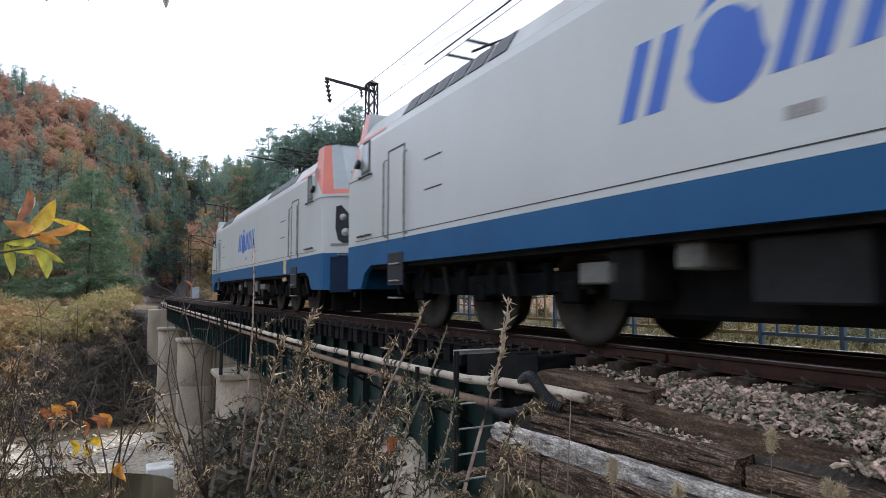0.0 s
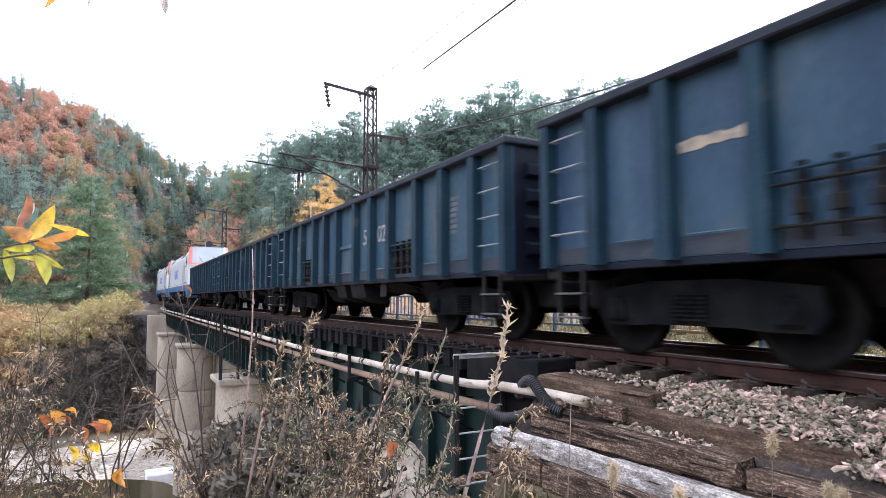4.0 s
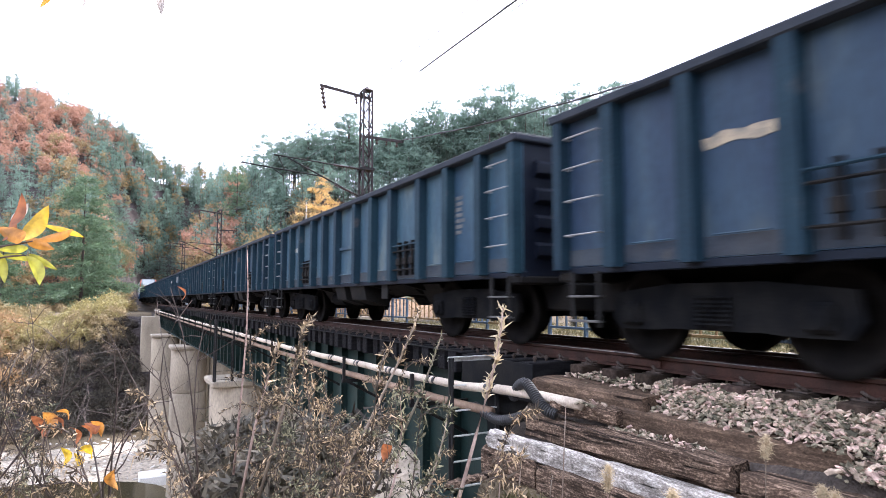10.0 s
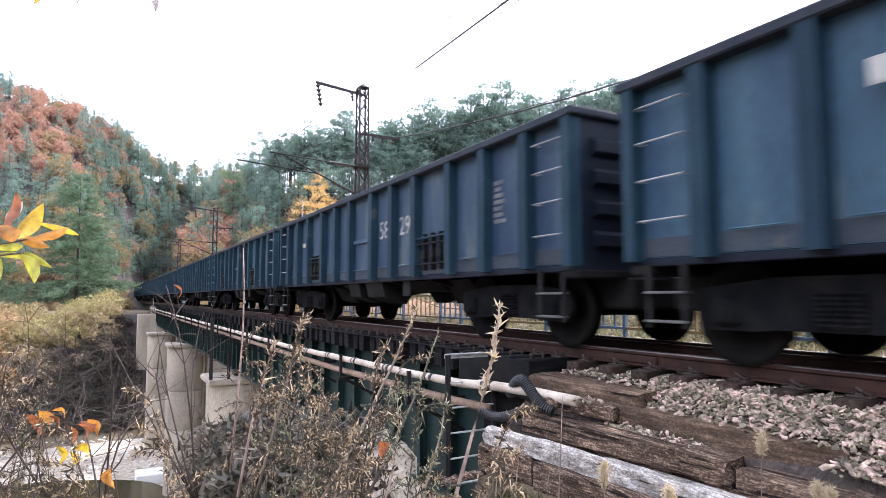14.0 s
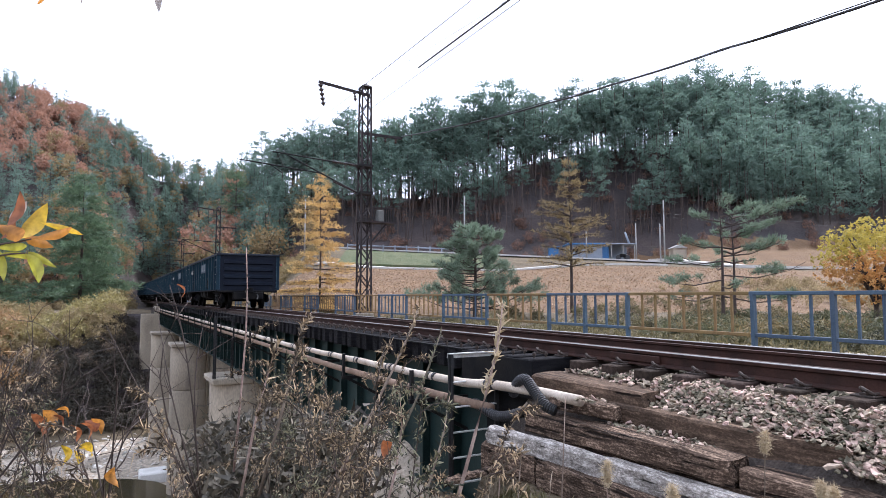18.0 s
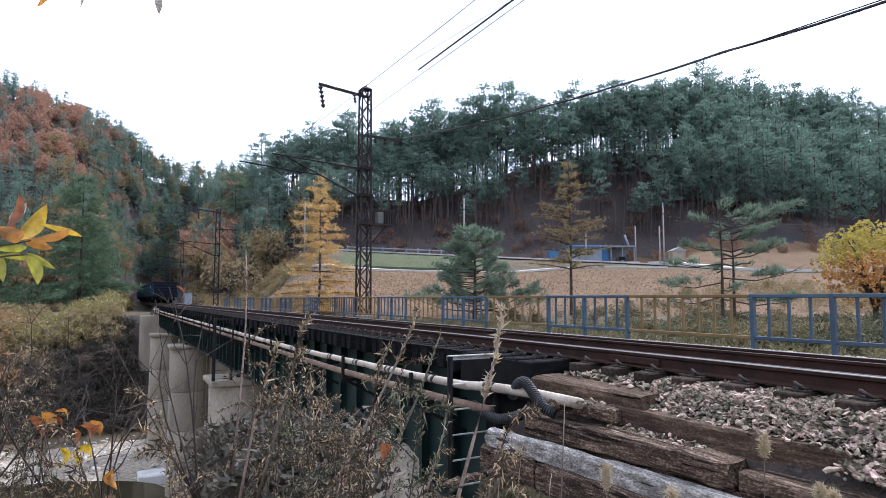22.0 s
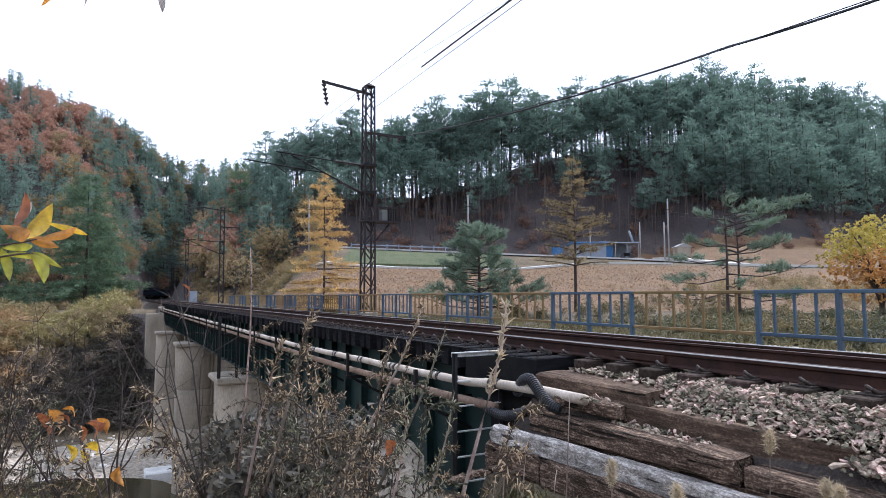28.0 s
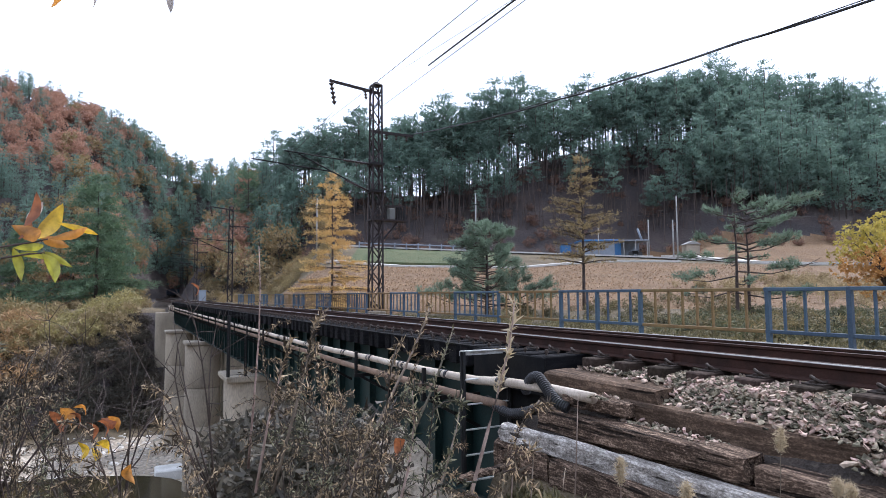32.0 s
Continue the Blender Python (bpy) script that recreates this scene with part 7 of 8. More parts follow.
def beam(p, q, w, h, gen, bow=0.0, n=12, rag=0.012):
    """A weathered timber from p to q (its top's centre line): uneven edges, split ends."""
    p, q = Vector(p), Vector(q)
    d = (q - p)
    side = Vector((d.y, -d.x, 0)).normalized()
    s = Shape()
    ring = [(-0.5, -0.12), (-0.42, 0.0), (-0.15, 0.008), (0.15, 0.0), (0.42, -0.005), (0.5, -0.1), (0.5, -0.5), (0.49, -0.9), (0.42, -1.0), (-0.42, -1.0), (-0.5, -0.9), (-0.5, -0.5)]
    m = len(ring)
    for i in range(n + 1):
        t = i / n
        c = p + d * t + side * (bow * math.sin(math.pi * t)) + Vector((0, 0, 0.35 * bow * math.sin(math.pi * t)))
        for u, v in ring:
            j = Vector((gen.normal(), gen.normal(), gen.normal())) * rag
            if i in (0, n):
                j += d.normalized() * gen.normal() * 0.010
            s.v.append(tuple(c + side * (u * w) + Vector((0, 0, v * h)) + j))
    for i in range(n):
        s.f += [(i * m + k, i * m + (k + 1) % m, (i + 1) * m + (k + 1) % m, (i + 1) * m + k) for k in range(m)]
    s.f += [tuple(range(m)), tuple(range(n * m, (n + 1) * m))]
    return s


ng = np.random.default_rng(5)
TIMBERS = [
    ((4.50, 5.76, -0.30), (4.60, 4.20, -0.32), 0.48, 0.27, "timber_smooth", 0.0, "worn brown timber baulk at the bridge end"),
    ((4.37, 4.55, -0.445), (4.53, 2.40, -0.46), 0.24, 0.27, "timber_smooth", 0.0, "smooth brown kerb baulk holding the ballast"),
    ((4.04, 5.02, -0.43), (4.27, 4.36, -0.455), 0.26, 0.12, "timber", 0.0, "short dark plank lying on the timber steps"),
    ((3.95, 5.30, -0.62), (4.17, 3.06, -0.62), 0.27, 0.20, "timber", 0.01, "dark weathered old sleeper laid as a step"),
    ((4.20, 3.00, -0.68), (4.46, 0.75, -0.70), 0.27, 0.23, "timber", 0.0, "dark weathered old sleeper laid as a step"),
    ((3.61, 5.58, -0.79), (4.05, 2.62, -0.85), 0.15, 0.18, "timber_pale", -0.06, "bleached grey-white split old sleeper on the steps"),
    ((3.62, 5.68, -0.97), (3.78, 4.93, -0.98), 0.24, 0.27, "timber", 0.0, "short dark weathered timber under the steps"),
    ((3.75, 4.87, -0.99), (4.0, 3.05, -1.03), 0.26, 0.27, "timber", 0.0, "dark cracked timber at the foot of the steps"),
    ((4.04, 5.0, -0.83), (4.30, 2.6, -0.84), 0.3, 0.3, "timber", 0.0, "dark buried timber behind the steps"),
    ((3.12, 5.72, -1.32), (3.52, 5.30, -1.12), 0.20, 0.05, "timber", 0.0, "dark plank leaning against the foot of the steps"),
]
for p, q, w, h, mat, bow, label in TIMBERS:
    s = beam(p, q, w, h, ng, bow, 16, 0.004 if "smooth" in mat else 0.006)
    o = Vector(p)
    me_ob = thing("timber_baulk", label, "timber", group="timber steps", shape=s, mat=M[mat])

# sleepers in the ballast
ts = Shape().box(-1.06, 1.06, -0.11, 0.11, -0.34, -0.165, 0.012).mesh("sleeper", M["sleeper_brown"])
recalc(ts)
y = 5.55
while y > -13:
    tagged(new("sleeper", ts), "dark tarred timber sleeper in the ballast", "sleeper", "sleepers").matrix_basis = Matrix.Translation((TRACK_X + 0.02 * math.sin(y * 9), y, 0))
    y -= 0.5
for k in range(90):
    s_ = 76.6 + k * 0.6
    tagged(new("sleeper", ts), "dark tarred timber sleeper in the ballast", "sleeper", "sleepers").matrix_basis = on_track(s_)

# plates, clips and bolts along the rail
plate_me = Shape().box(-0.16, 0.16, -0.09, 0.09, -0.165, -0.150, 0.004).mesh("tie_plate", M["clip"])
recalc(plate_me)
cl = Shape()
cl.tube([(0.045, -0.055, 0.0), (-0.05, -0.06, 0.005), (-0.085, -0.03, 0.03), (-0.07, 0.01, 0.048), (-0.04, 0.03, 0.045), (-0.02, 0.02, 0.02), (-0.03, -0.02, 0.012)], 0.015, 6)
cl.box(-0.075, -0.01, -0.03, 0.03, -0.01, 0.014, 0.004)
clip_me = cl.mesh("rail_clip", M["clip"])
recalc(clip_me)
bo = Shape()
bo.tube([(0, 0, -0.17), (0, 0, -0.10)], 0.014, 6)
bo.tube([(0, 0, -0.135), (0, 0, -0.115)], 0.026, 6)
bolt_me = bo.mesh("bolt", M["clip"])
recalc(bolt_me)
track_fix = thing("rail_fastenings", "rusty plates and spring clips holding the rails", "rail fastening")
ys = [5.55 - 0.5 * k for k in range(16)] + [6.05 + 0.44 * k for k in range(120)]
for y in ys:
    for sx in (-0.7525, 0.7525):
        if sx > 0 and y > 20:
            continue
        part("tie_plate", plate_me, None, track_fix, at=Matrix.Translation((TRACK_X + sx, y, 0)))
        part("rail_clip", clip_me, None, track_fix, at=Matrix.Translation((TRACK_X + sx - 0.075, y, -0.145)))
    if y > 5.8 and y < 45:
        part("bolt", bolt_me, None, track_fix, at=Matrix.Translation((TRACK_X - 1.28, y, 0)))
        if y < 30:
            part("bolt", bolt_me, None, track_fix, at=Matrix.Translation((TRACK_X - 1.08, y + 0.03, 0)))

# ballast: many stones
ICO = np.array([(0, 0, -1), (0.7236, -0.5257, -0.4472), (-0.2764, -0.8506, -0.4472), (-0.8944, 0, -0.4472), (-0.2764, 0.8506, -0.4472), (0.7236, 0.5257, -0.4472), (0.2764, -0.8506, 0.4472), (-0.7236, -0.5257, 0.4472), (-0.7236, 0.5257, 0.4472), (0.2764, 0.8506, 0.4472), (0.8944, 0, 0.4472), (0, 0, 1)])
ICO_F = np.array([(0, 1, 2), (1, 0, 5), (0, 2, 3), (0, 3, 4), (0, 4, 5), (1, 5, 10), (2, 1, 6), (3, 2, 7), (4, 3, 8), (5, 4, 9), (1, 10, 6), (2, 6, 7), (3, 7, 8), (4, 8, 9), (5, 9, 10), (6, 10, 11), (7, 6, 11), (8, 7, 11), (9, 8, 11), (10, 9, 11)])


def stone(x, y, z, r, gen):
    v = ICO * gen.uniform(0.62, 1.2, (12, 1)) * (r * 1.15, r * gen.uniform(0.5, 1.0), r * gen.uniform(0.25, 0.6))
    q = Euler((gen.uniform(-0.6, 0.6), gen.uniform(-0.6, 0.6), gen.uniform(0, 6.28))).to_matrix()
    return v @ np.array(q).T + (x, y, z), ICO_F


CUBE = np.array([(x, y, z) for x in (-1, 1) for y in (-1, 1) for z in (-1, 1)], float) * 0.75
CUBE_F = np.array([(0, 1, 3), (0, 3, 2), (4, 6, 7), (4, 7, 5), (0, 4, 5), (0, 5, 1), (2, 3, 7), (2, 7, 6), (0, 2, 6), (0, 6, 4), (1, 5, 7), (1, 7, 3)])


def shard(x, y, z, r, gen):
    """A broken, sharp-edged stone."""
    v = (CUBE + gen.normal(size=(8, 3)) * 0.28) * (r * 1.2, r * gen.uniform(0.55, 1.0), r * gen.uniform(0.3, 0.65))
    q = Euler((gen.uniform(-0.7, 0.7), gen.uniform(-0.7, 0.7), gen.uniform(0, 6.28))).to_matrix()
    return v @ np.array(q).T + (x, y, z), CUBE_F


heap = []


def bed(x0, x1, y0, y1, step, top, layers=2, keep=1.0, size=(0.010, 0.030)):
    """Stones on a jittered grid, their tops on the line top(x)."""
    for k in range(layers):
        for x in np.arange(x0, x1, step):
            for y in np.arange(y0, y1, step):
                if ng.random() > keep:
                    continue
                heap.append((shard if ng.random() < 0.75 else stone)(x + ng.normal() * step * 0.45, y + ng.normal() * step * 0.45, top(x, y) - 0.012 - 0.016 * k + ng.normal() * 0.008, ng.uniform(*size) * (1.25 if ng.random() < 0.12 else 1), ng))


def slope(xs, zs):
    return lambda x, y: float(np.interp(x, xs, zs))


bed(4.52, 5.0, 2.2, 4.35, 0.024, slope([4.50, 4.60, 4.72, 5.0], [-0.415, -0.325, -0.215, -0.195]))
bed(4.70, 5.0, 4.3, 5.7, 0.036, slope([4.7, 5.0], [-0.265, -0.225]), 2, 0.7)
bed(4.40, 4.54, 2.3, 4.2, 0.036, slope([4.40, 4.54], [-0.435, -0.42]), 1, 0.5)
bed(4.46, 5.0, 0.6, 2.3, 0.031, slope([4.2, 4.5, 4.75, 5.0], [-0.62, -0.42, -0.22, -0.195]))
bed(4.30, 4.50, -0.2, 2.45, 0.036, slope([4.2, 4.5], [-0.60, -0.46]))
bed(4.10, 4.27, 3.35, 4.45, 0.036, slope([4.1, 4.3], [-0.63, -0.58]), 2, 0.8)
bed(4.55, 4.78, 4.2, 5.5, 0.06, slope([4.5, 4.8], [-0.285, -0.275]), 1, 0.22, (0.012, 0.03))
bed(3.94, 4.14, 4.40, 4.72, 0.04, slope([3.9, 4.2], [-0.385, -0.375]), 1, 0.7)
bed(5.12, 6.5, -1.0, 5.6, 0.06, slope([5.1, 6.5], [-0.22, -0.22]), 1, 1.0, (0.03, 0.05))
bed(6.6, 7.6, -1.0, 5.6, 0.06, slope([6.6, 7.0, 7.6], [-0.24, -0.26, -0.5]), 1, 1.0, (0.03, 0.05))
tagged(new("ballast", merged("ballast", heap, M["stone"])), "grey and rusty crushed stone ballast beside the rails", "ballast", "", "stuff")

# ribbed black hoses over the pipe's end
def hose(pts, r, label):
    q = []
    P = [Vector(p) for p in pts]
    for i in range(len(P) - 1):
        a, b = P[max(i - 1, 0)], P[i]
        c, d = P[i + 1], P[min(i + 2, len(P) - 1)]
        for k in range(16):
            t = k / 16
            q.append(0.5 * ((2 * b) + (c - a) * t + (2 * a - 5 * b + 4 * c - d) * t * t + (3 * b - a - 3 * c + d) * t ** 3))
    fine = []
    for a, b in zip(q, q[1:]):
        fine += [a, a.lerp(b, 0.5)]
    rr = [r if (i // 3) % 2 else r * 0.70 for i in range(len(fine))]
    return thing("ribbed_hose", label, "hose", group="ribbed hoses", shape=Shape().tube(fine, rr, 12), mat=M["rubber"], smooth=False)


hose([(4.1, 5.892, -0.534), (4.02, 5.72, -0.417), (3.95, 5.545, -0.336), (3.9, 5.372, -0.306), (3.88, 5.237, -0.37), (3.87, 5.121, -0.451), (3.88, 5.006, -0.519), (3.93, 4.908, -0.56)], 0.060, "black ribbed rubber hose bent over the pipe")
hose([(4.15, 6.84, -0.775), (4.05, 6.412, -0.80), (4.0, 6.087, -0.81), (3.95, 5.781, -0.755), (3.95, 5.564, -0.69), (4.0, 5.425, -0.64)], 0.058, "black ribbed rubber hose sagging under the pipe")
# ---- weeds, twigs and leaves before the eye ----
vg = np.random.default_rng(77)


def aim(x, y, depth):
    """A point ahead of the eye: x and y are shares of the picture at its mean pose, depth in metres."""
    h, t = HEAD, radians(4.6)
    f = np.array([math.sin(h) * math.cos(t), math.cos(h) * math.cos(t), math.sin(t)])
    r = np.array([math.cos(h), -math.sin(h), 0])
    u = np.cross(r, f)
    k = math.tan(radians(36))
    return np.array(EYE) + depth * (f + (2 * x - 1) * k * r + (1 - 2 * y) * k * 0.5625 * u)


def blades_at(pts, dirs, length, width, gen, curl=0.35):
    """Folded, curling lance leaves: four triangles each."""
    n = len(pts)
    d = dirs / (np.linalg.norm(dirs, axis=1)[:, None] + 1e-9)
    w = np.cross(d, gen.normal(size=(n, 3)))
    w /= np.linalg.norm(w, axis=1)[:, None] + 1e-9
    nn = np.cross(d, w)
    L = (length * gen.uniform(0.55, 1.25, n))[:, None]
    W = L * width
    a = pts
    m1 = pts + d * L * 0.5 + nn * L * 0.10
    tip = pts + d * L * 0.92 - nn * L * curl * gen.uniform(-0.6, 1.4, (n, 1))
    l, r = m1 + w * W - nn * L * 0.06, m1 - w * W - nn * L * 0.06
    v = np.stack([a, l, m1, r, tip], 1).reshape(-1, 3)
    k = np.arange(n)[:, None] * 5
    f = np.concatenate([k + (0, 1, 2), k + (0, 2, 3), k + (1, 4, 2), k + (2, 4, 3)])
    return v, f


def weed_form(gen, height=1.6, branches=14, leaf=0.045, per=16, lean=0.18, bare=0.3):
    """A withered weed: a stalk, long arching side shoots, small curled leaves hanging along them."""
    st = Shape()
    az = gen.uniform(0, 6.28)
    top = np.array([lean * math.cos(az), lean * math.sin(az), 1.0]) * height
    ctrl = [np.array([top[0] * t ** 1.7 + 0.02 * math.sin(6 * t), top[1] * t ** 1.7, top[2] * t]) for t in np.linspace(0, 1, 9)]
    st.tube([tuple(p) for p in ctrl], [0.0075 * (1 - 0.75 * t) for t in np.linspace(0, 1, 9)], 5)
    pts, dirs, sh, plumes = [], [], Shape(), []
    for b in range(branches):
        t = bare + (1 - bare) * (b + gen.random()) / branches
        i = min(7, int(t * 8))
        base = ctrl[i] + (ctrl[i + 1] - ctrl[i]) * (t * 8 - i)
        a = gen.uniform(0, 6.28)
        ln = height * gen.uniform(0.10, 0.30) * (1.2 - 0.75 * t)
        out = np.array([math.cos(a), math.sin(a), 0.0])
        rise = gen.uniform(0.35, 0.95)
        arc = [base + out * ln * 0.95 * u + np.array([0, 0, ln * (rise * u - 0.5 * u * u)]) for u in (0, 0.35, 0.7, 1.0)]
        sh.tube([tuple(q) for q in arc], [0.0032, 0.0024, 0.0016, 0.0008], 4, False)
        if t > 0.5:
            plumes.append(arc)
        for _ in range(int(per * (0.5 + ln / height * 3))):
            u = gen.uniform(0.12, 1.0) * 3
            k = min(2, int(u))
            q = arc[k] + (arc[k + 1] - arc[k]) * (u - k)
            pts.append(q + gen.normal(size=3) * 0.003)
            dirs.append(out * 0.6 + gen.normal(size=3) * 0.65 + (0, 0, -0.15))
    lv = blades_at(np.array(pts), np.array(dirs), leaf, 0.085, gen, 0.9)
    # feathery withered seed heads at the tops of the stalk and of the upper shoots
    pts, dirs = [], []
    for line, n, wide in [(ctrl[5:], 150, 0.020)] + [(a, 46, 0.010) for a in plumes]:
        for _ in range(n):
            u = gen.uniform(0, 1) ** 0.8 * (len(line) - 1)
            k = min(len(line) - 2, int(u))
            d = line[k + 1] - line[k]
            pts.append(line[k] + d * (u - k) + gen.normal(size=3) * wide * (1 - 0.6 * u / (len(line) - 1)))
            dirs.append(d / np.linalg.norm(d) * 0.8 + gen.normal(size=3) * 0.55)
    hv, hf = blades_at(np.array(pts), np.array(dirs), leaf * 0.5, 0.16, gen, 0.8)
    return st, sh, (np.concatenate([lv[0], hv]), np.concatenate([lv[1], hf + len(lv[0])]))


forms = []
for k in range(12):
    gen = np.random.default_rng(100 + k)
    st, sh, lv = weed_form(gen, 1.6, int(gen.integers(11, 18)), gen.uniform(0.036, 0.052), 19, gen.uniform(0.1, 0.4), gen.uniform(0.15, 0.4))
    me_s = st.mesh("stem", M["stem_dark"])
    green = k % 3 == 2
    forms.append((me_s, merged("leaves", [lv], M["weed_green"] if green else M["weed"]), sh.mesh("side_growth", M["stem_dark"]), "withered olive-green weed with curled leaves" if green else "withered grey-brown weed with curled leaves"))


def put_weed(x, y, depth, form, turn):
    """A weed whose tip shows at x, y (shares of the picture) and whose foot is on the bank."""
    top = aim(x, y, depth)
    gz = float(ground_z(top[0], top[1]))
    h = max(0.5, top[2] - gz + 0.05)
    k = min(h, 1.9) / 1.6
    ob = thing("withered_weed", forms[form][3] + " on the river bank", "weed", Matrix.Translation((top[0], top[1], top[2] - k * 1.6)) @ Matrix.Rotation(turn, 4, "Z") @ Matrix.Diagonal((0.9, 0.9, k, 1)), group="bank weeds")
    part("stem", forms[form][0], None, ob)
    tagged(part("leaves", forms[form][1], None, ob), kind="stuff")
    tagged(part("side_growth", forms[form][2], None, ob), kind="stuff")
    if h > 1.9:
        part("stem", Shape().tube([(0, 0, -(h - 1.9) / k), (0, 0, 0.02)], 0.008, 5), M["stem_dark"], ob)
    return ob


ENV_X = [-0.05, 0.03, 0.06, 0.17, 0.20, 0.225, 0.26, 0.29, 0.325, 0.36, 0.40, 0.43, 0.46, 0.49, 0.53]
ENV_Y = [0.76, 0.80, 0.93, 0.95, 0.80, 0.76, 0.80, 0.72, 0.65, 0.70, 0.72, 0.76, 0.79, 0.86, 0.93]
for k in range(36):
    u = vg.random()
    x = vg.uniform(0.285, 0.43) if u < 0.66 else (vg.uniform(0.195, 0.29) if u < 0.80 else (vg.uniform(-0.03, 0.03) if u < 0.93 else vg.uniform(0.42, 0.46)))
    y = float(np.interp(x, ENV_X, ENV_Y)) + abs(vg.normal()) * 0.11
    put_weed(x, min(y, 1.02), vg.uniform(2.3, 4.4), int(vg.integers(12)), vg.uniform(0, 6.28))


for k in range(9):
    put_weed(vg.uniform(-0.04, 0.055), vg.uniform(0.64, 0.86), vg.uniform(2.6, 3.6), int(vg.integers(12)), vg.uniform(0, 6.28))


# low dark brush on the bank behind the weeds
brush_spots = []
for _ in range(40):
    q = aim(vg.uniform(0.25, 0.385), vg.uniform(0.84, 1.0), vg.uniform(6.5, 10.0))
    brush_spots.append((q, vg.uniform(0.10, 0.2)))
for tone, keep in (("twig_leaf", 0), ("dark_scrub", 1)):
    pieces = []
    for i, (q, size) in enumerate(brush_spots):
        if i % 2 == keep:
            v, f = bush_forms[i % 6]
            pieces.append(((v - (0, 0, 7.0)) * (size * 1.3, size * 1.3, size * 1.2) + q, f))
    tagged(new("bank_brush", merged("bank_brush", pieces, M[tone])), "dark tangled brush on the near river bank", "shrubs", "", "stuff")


def stalk(name, label, line, depth, r, gen, leafy_from, leaf, mat, count):
    """A single tall stalk through the given shares of the picture."""
    pts = [aim(x, y, depth + 0.1 * i) for i, (x, y) in enumerate(line)]
    ob = thing(name, label, "weed")
    n = len(pts)
    part("stem", Shape().tube([tuple(p) for p in pts], [r * (1 - 0.65 * i / (n - 1)) for i in range(n)], 7), M["stem"], ob, "", True)
    P, D = [], []
    for _ in range(count):
        t = gen.uniform(leafy_from, 1.0) * (n - 1)
        i = min(n - 2, int(t))
        P.append(pts[i] + (pts[i + 1] - pts[i]) * (t - i) + gen.normal(size=3) * 0.006)
        run = pts[i + 1] - pts[i]
        D.append(run / np.linalg.norm(run) + gen.normal(size=3) * 0.45)
    part("leaves", merged("leaves", [blades_at(np.array(P), np.array(D), leaf, 0.12, gen, 0.7)], mat), None, ob)
    return ob


stalk("dry_stalk", "tall pale dry stalk with a curled withered head", [(0.500, 1.12), (0.519, 0.98), (0.535, 0.875), (0.548, 0.79), (0.558, 0.72), (0.564, 0.655), (0.566, 0.615)], 3.1, 0.012, vg, 0.45, 0.065, M["foxtail"], 90)
stalk("dry_stalk", "tall dry stalk with drooping seed shoots", [(0.36, 1.02), (0.40, 0.90), (0.43, 0.79), (0.452, 0.71), (0.466, 0.65), (0.470, 0.625)], 3.4, 0.011, vg, 0.55, 0.05, M["weed"], 110)
stalk("dry_stalk", "tall dry stalk leaning over the pipe", [(0.41, 1.02), (0.445, 0.90), (0.47, 0.80), (0.485, 0.73), (0.497, 0.668)], 3.3, 0.010, vg, 0.5, 0.04, M["weed_green"], 40)
stalk("dry_stalk", "dark thin stalk with small pods", [(0.262, 0.95), (0.270, 0.80), (0.276, 0.68), (0.278, 0.58), (0.277, 0.50)], 4.2, 0.009, vg, 0.4, 0.035, M["twig_leaf"], 46)
stalk("dry_stalk", "tall dry weed stalk with a bushy seed head", [(0.29, 1.0), (0.315, 0.84), (0.33, 0.74), (0.338, 0.67), (0.35, 0.635)], 3.2, 0.009, vg, 0.35, 0.05, M["weed"], 150)
stalk("dry_stalk", "tall dry weed stalk with a bushy seed head", [(0.27, 1.0), (0.285, 0.86), (0.30, 0.76), (0.312, 0.69)], 3.0, 0.008, vg, 0.3, 0.05, M["weed"], 130)
stalk("dry_stalk", "thin weed stalk with olive leaves", [(0.43, 1.05), (0.445, 0.95), (0.452, 0.86), (0.450, 0.79)], 3.0, 0.007, vg, 0.3, 0.055, M["weed_green"], 60)
stalk("dry_stalk", "thin weed stalk with olive leaves", [(0.47, 1.05), (0.487, 0.95), (0.50, 0.87), (0.506, 0.80)], 3.0, 0.007, vg, 0.3, 0.055, M["weed_green"], 60)
for x, y in ((0.563, 0.90), (0.585, 0.92), (0.635, 0.80), (0.552, 0.95), (0.62, 0.95)):
    stalk("dry_stalk", "thin dark dead stalk before the timbers", [(x - 0.004, 1.08), (x, (1 + y) / 2), (x + 0.002, y)], 3.4, 0.005, vg, 0.5, 0.02, M["twig_leaf"], 10)


def bare_shrub(name, label, foot, tips, depth, r, gen, forks=4):
    """Dark bare twigs: limbs from the foot to each tip, each forking."""
    ob = thing(name, label, "shrub")
    a = aim(*foot, depth)
    for x, y in tips:
        e = aim(x, y, depth + gen.uniform(-0.25, 0.25))
        bend = gen.normal(size=3) * 0.11 + np.array([0, 0, 0.12])
        line = [a + (e - a) * t + bend * math.sin(math.pi * t) for t in np.linspace(0, 1, 7)]
        part("branch", Shape().tube([tuple(p) for p in line], [r * (1 - 0.8 * t) for t in np.linspace(0, 1, 7)], 6), M["twig"], ob, "", True)
        for _ in range(forks):
            tw = Shape()
            i = int(gen.integers(2, 6))
            p = line[i]
            d = (e - a) / np.linalg.norm(e - a)
            q = p + (d * 0.7 + gen.normal(size=3) * 0.45) * gen.uniform(0.12, 0.34)
            m = (p + q) / 2 + gen.normal(size=3) * 0.015
            tw.tube([tuple(p), tuple(m), tuple(q)], [r * 0.4, r * 0.28, r * 0.12], 5, False)
            part("twig", tw, M["twig"], ob)
    return ob


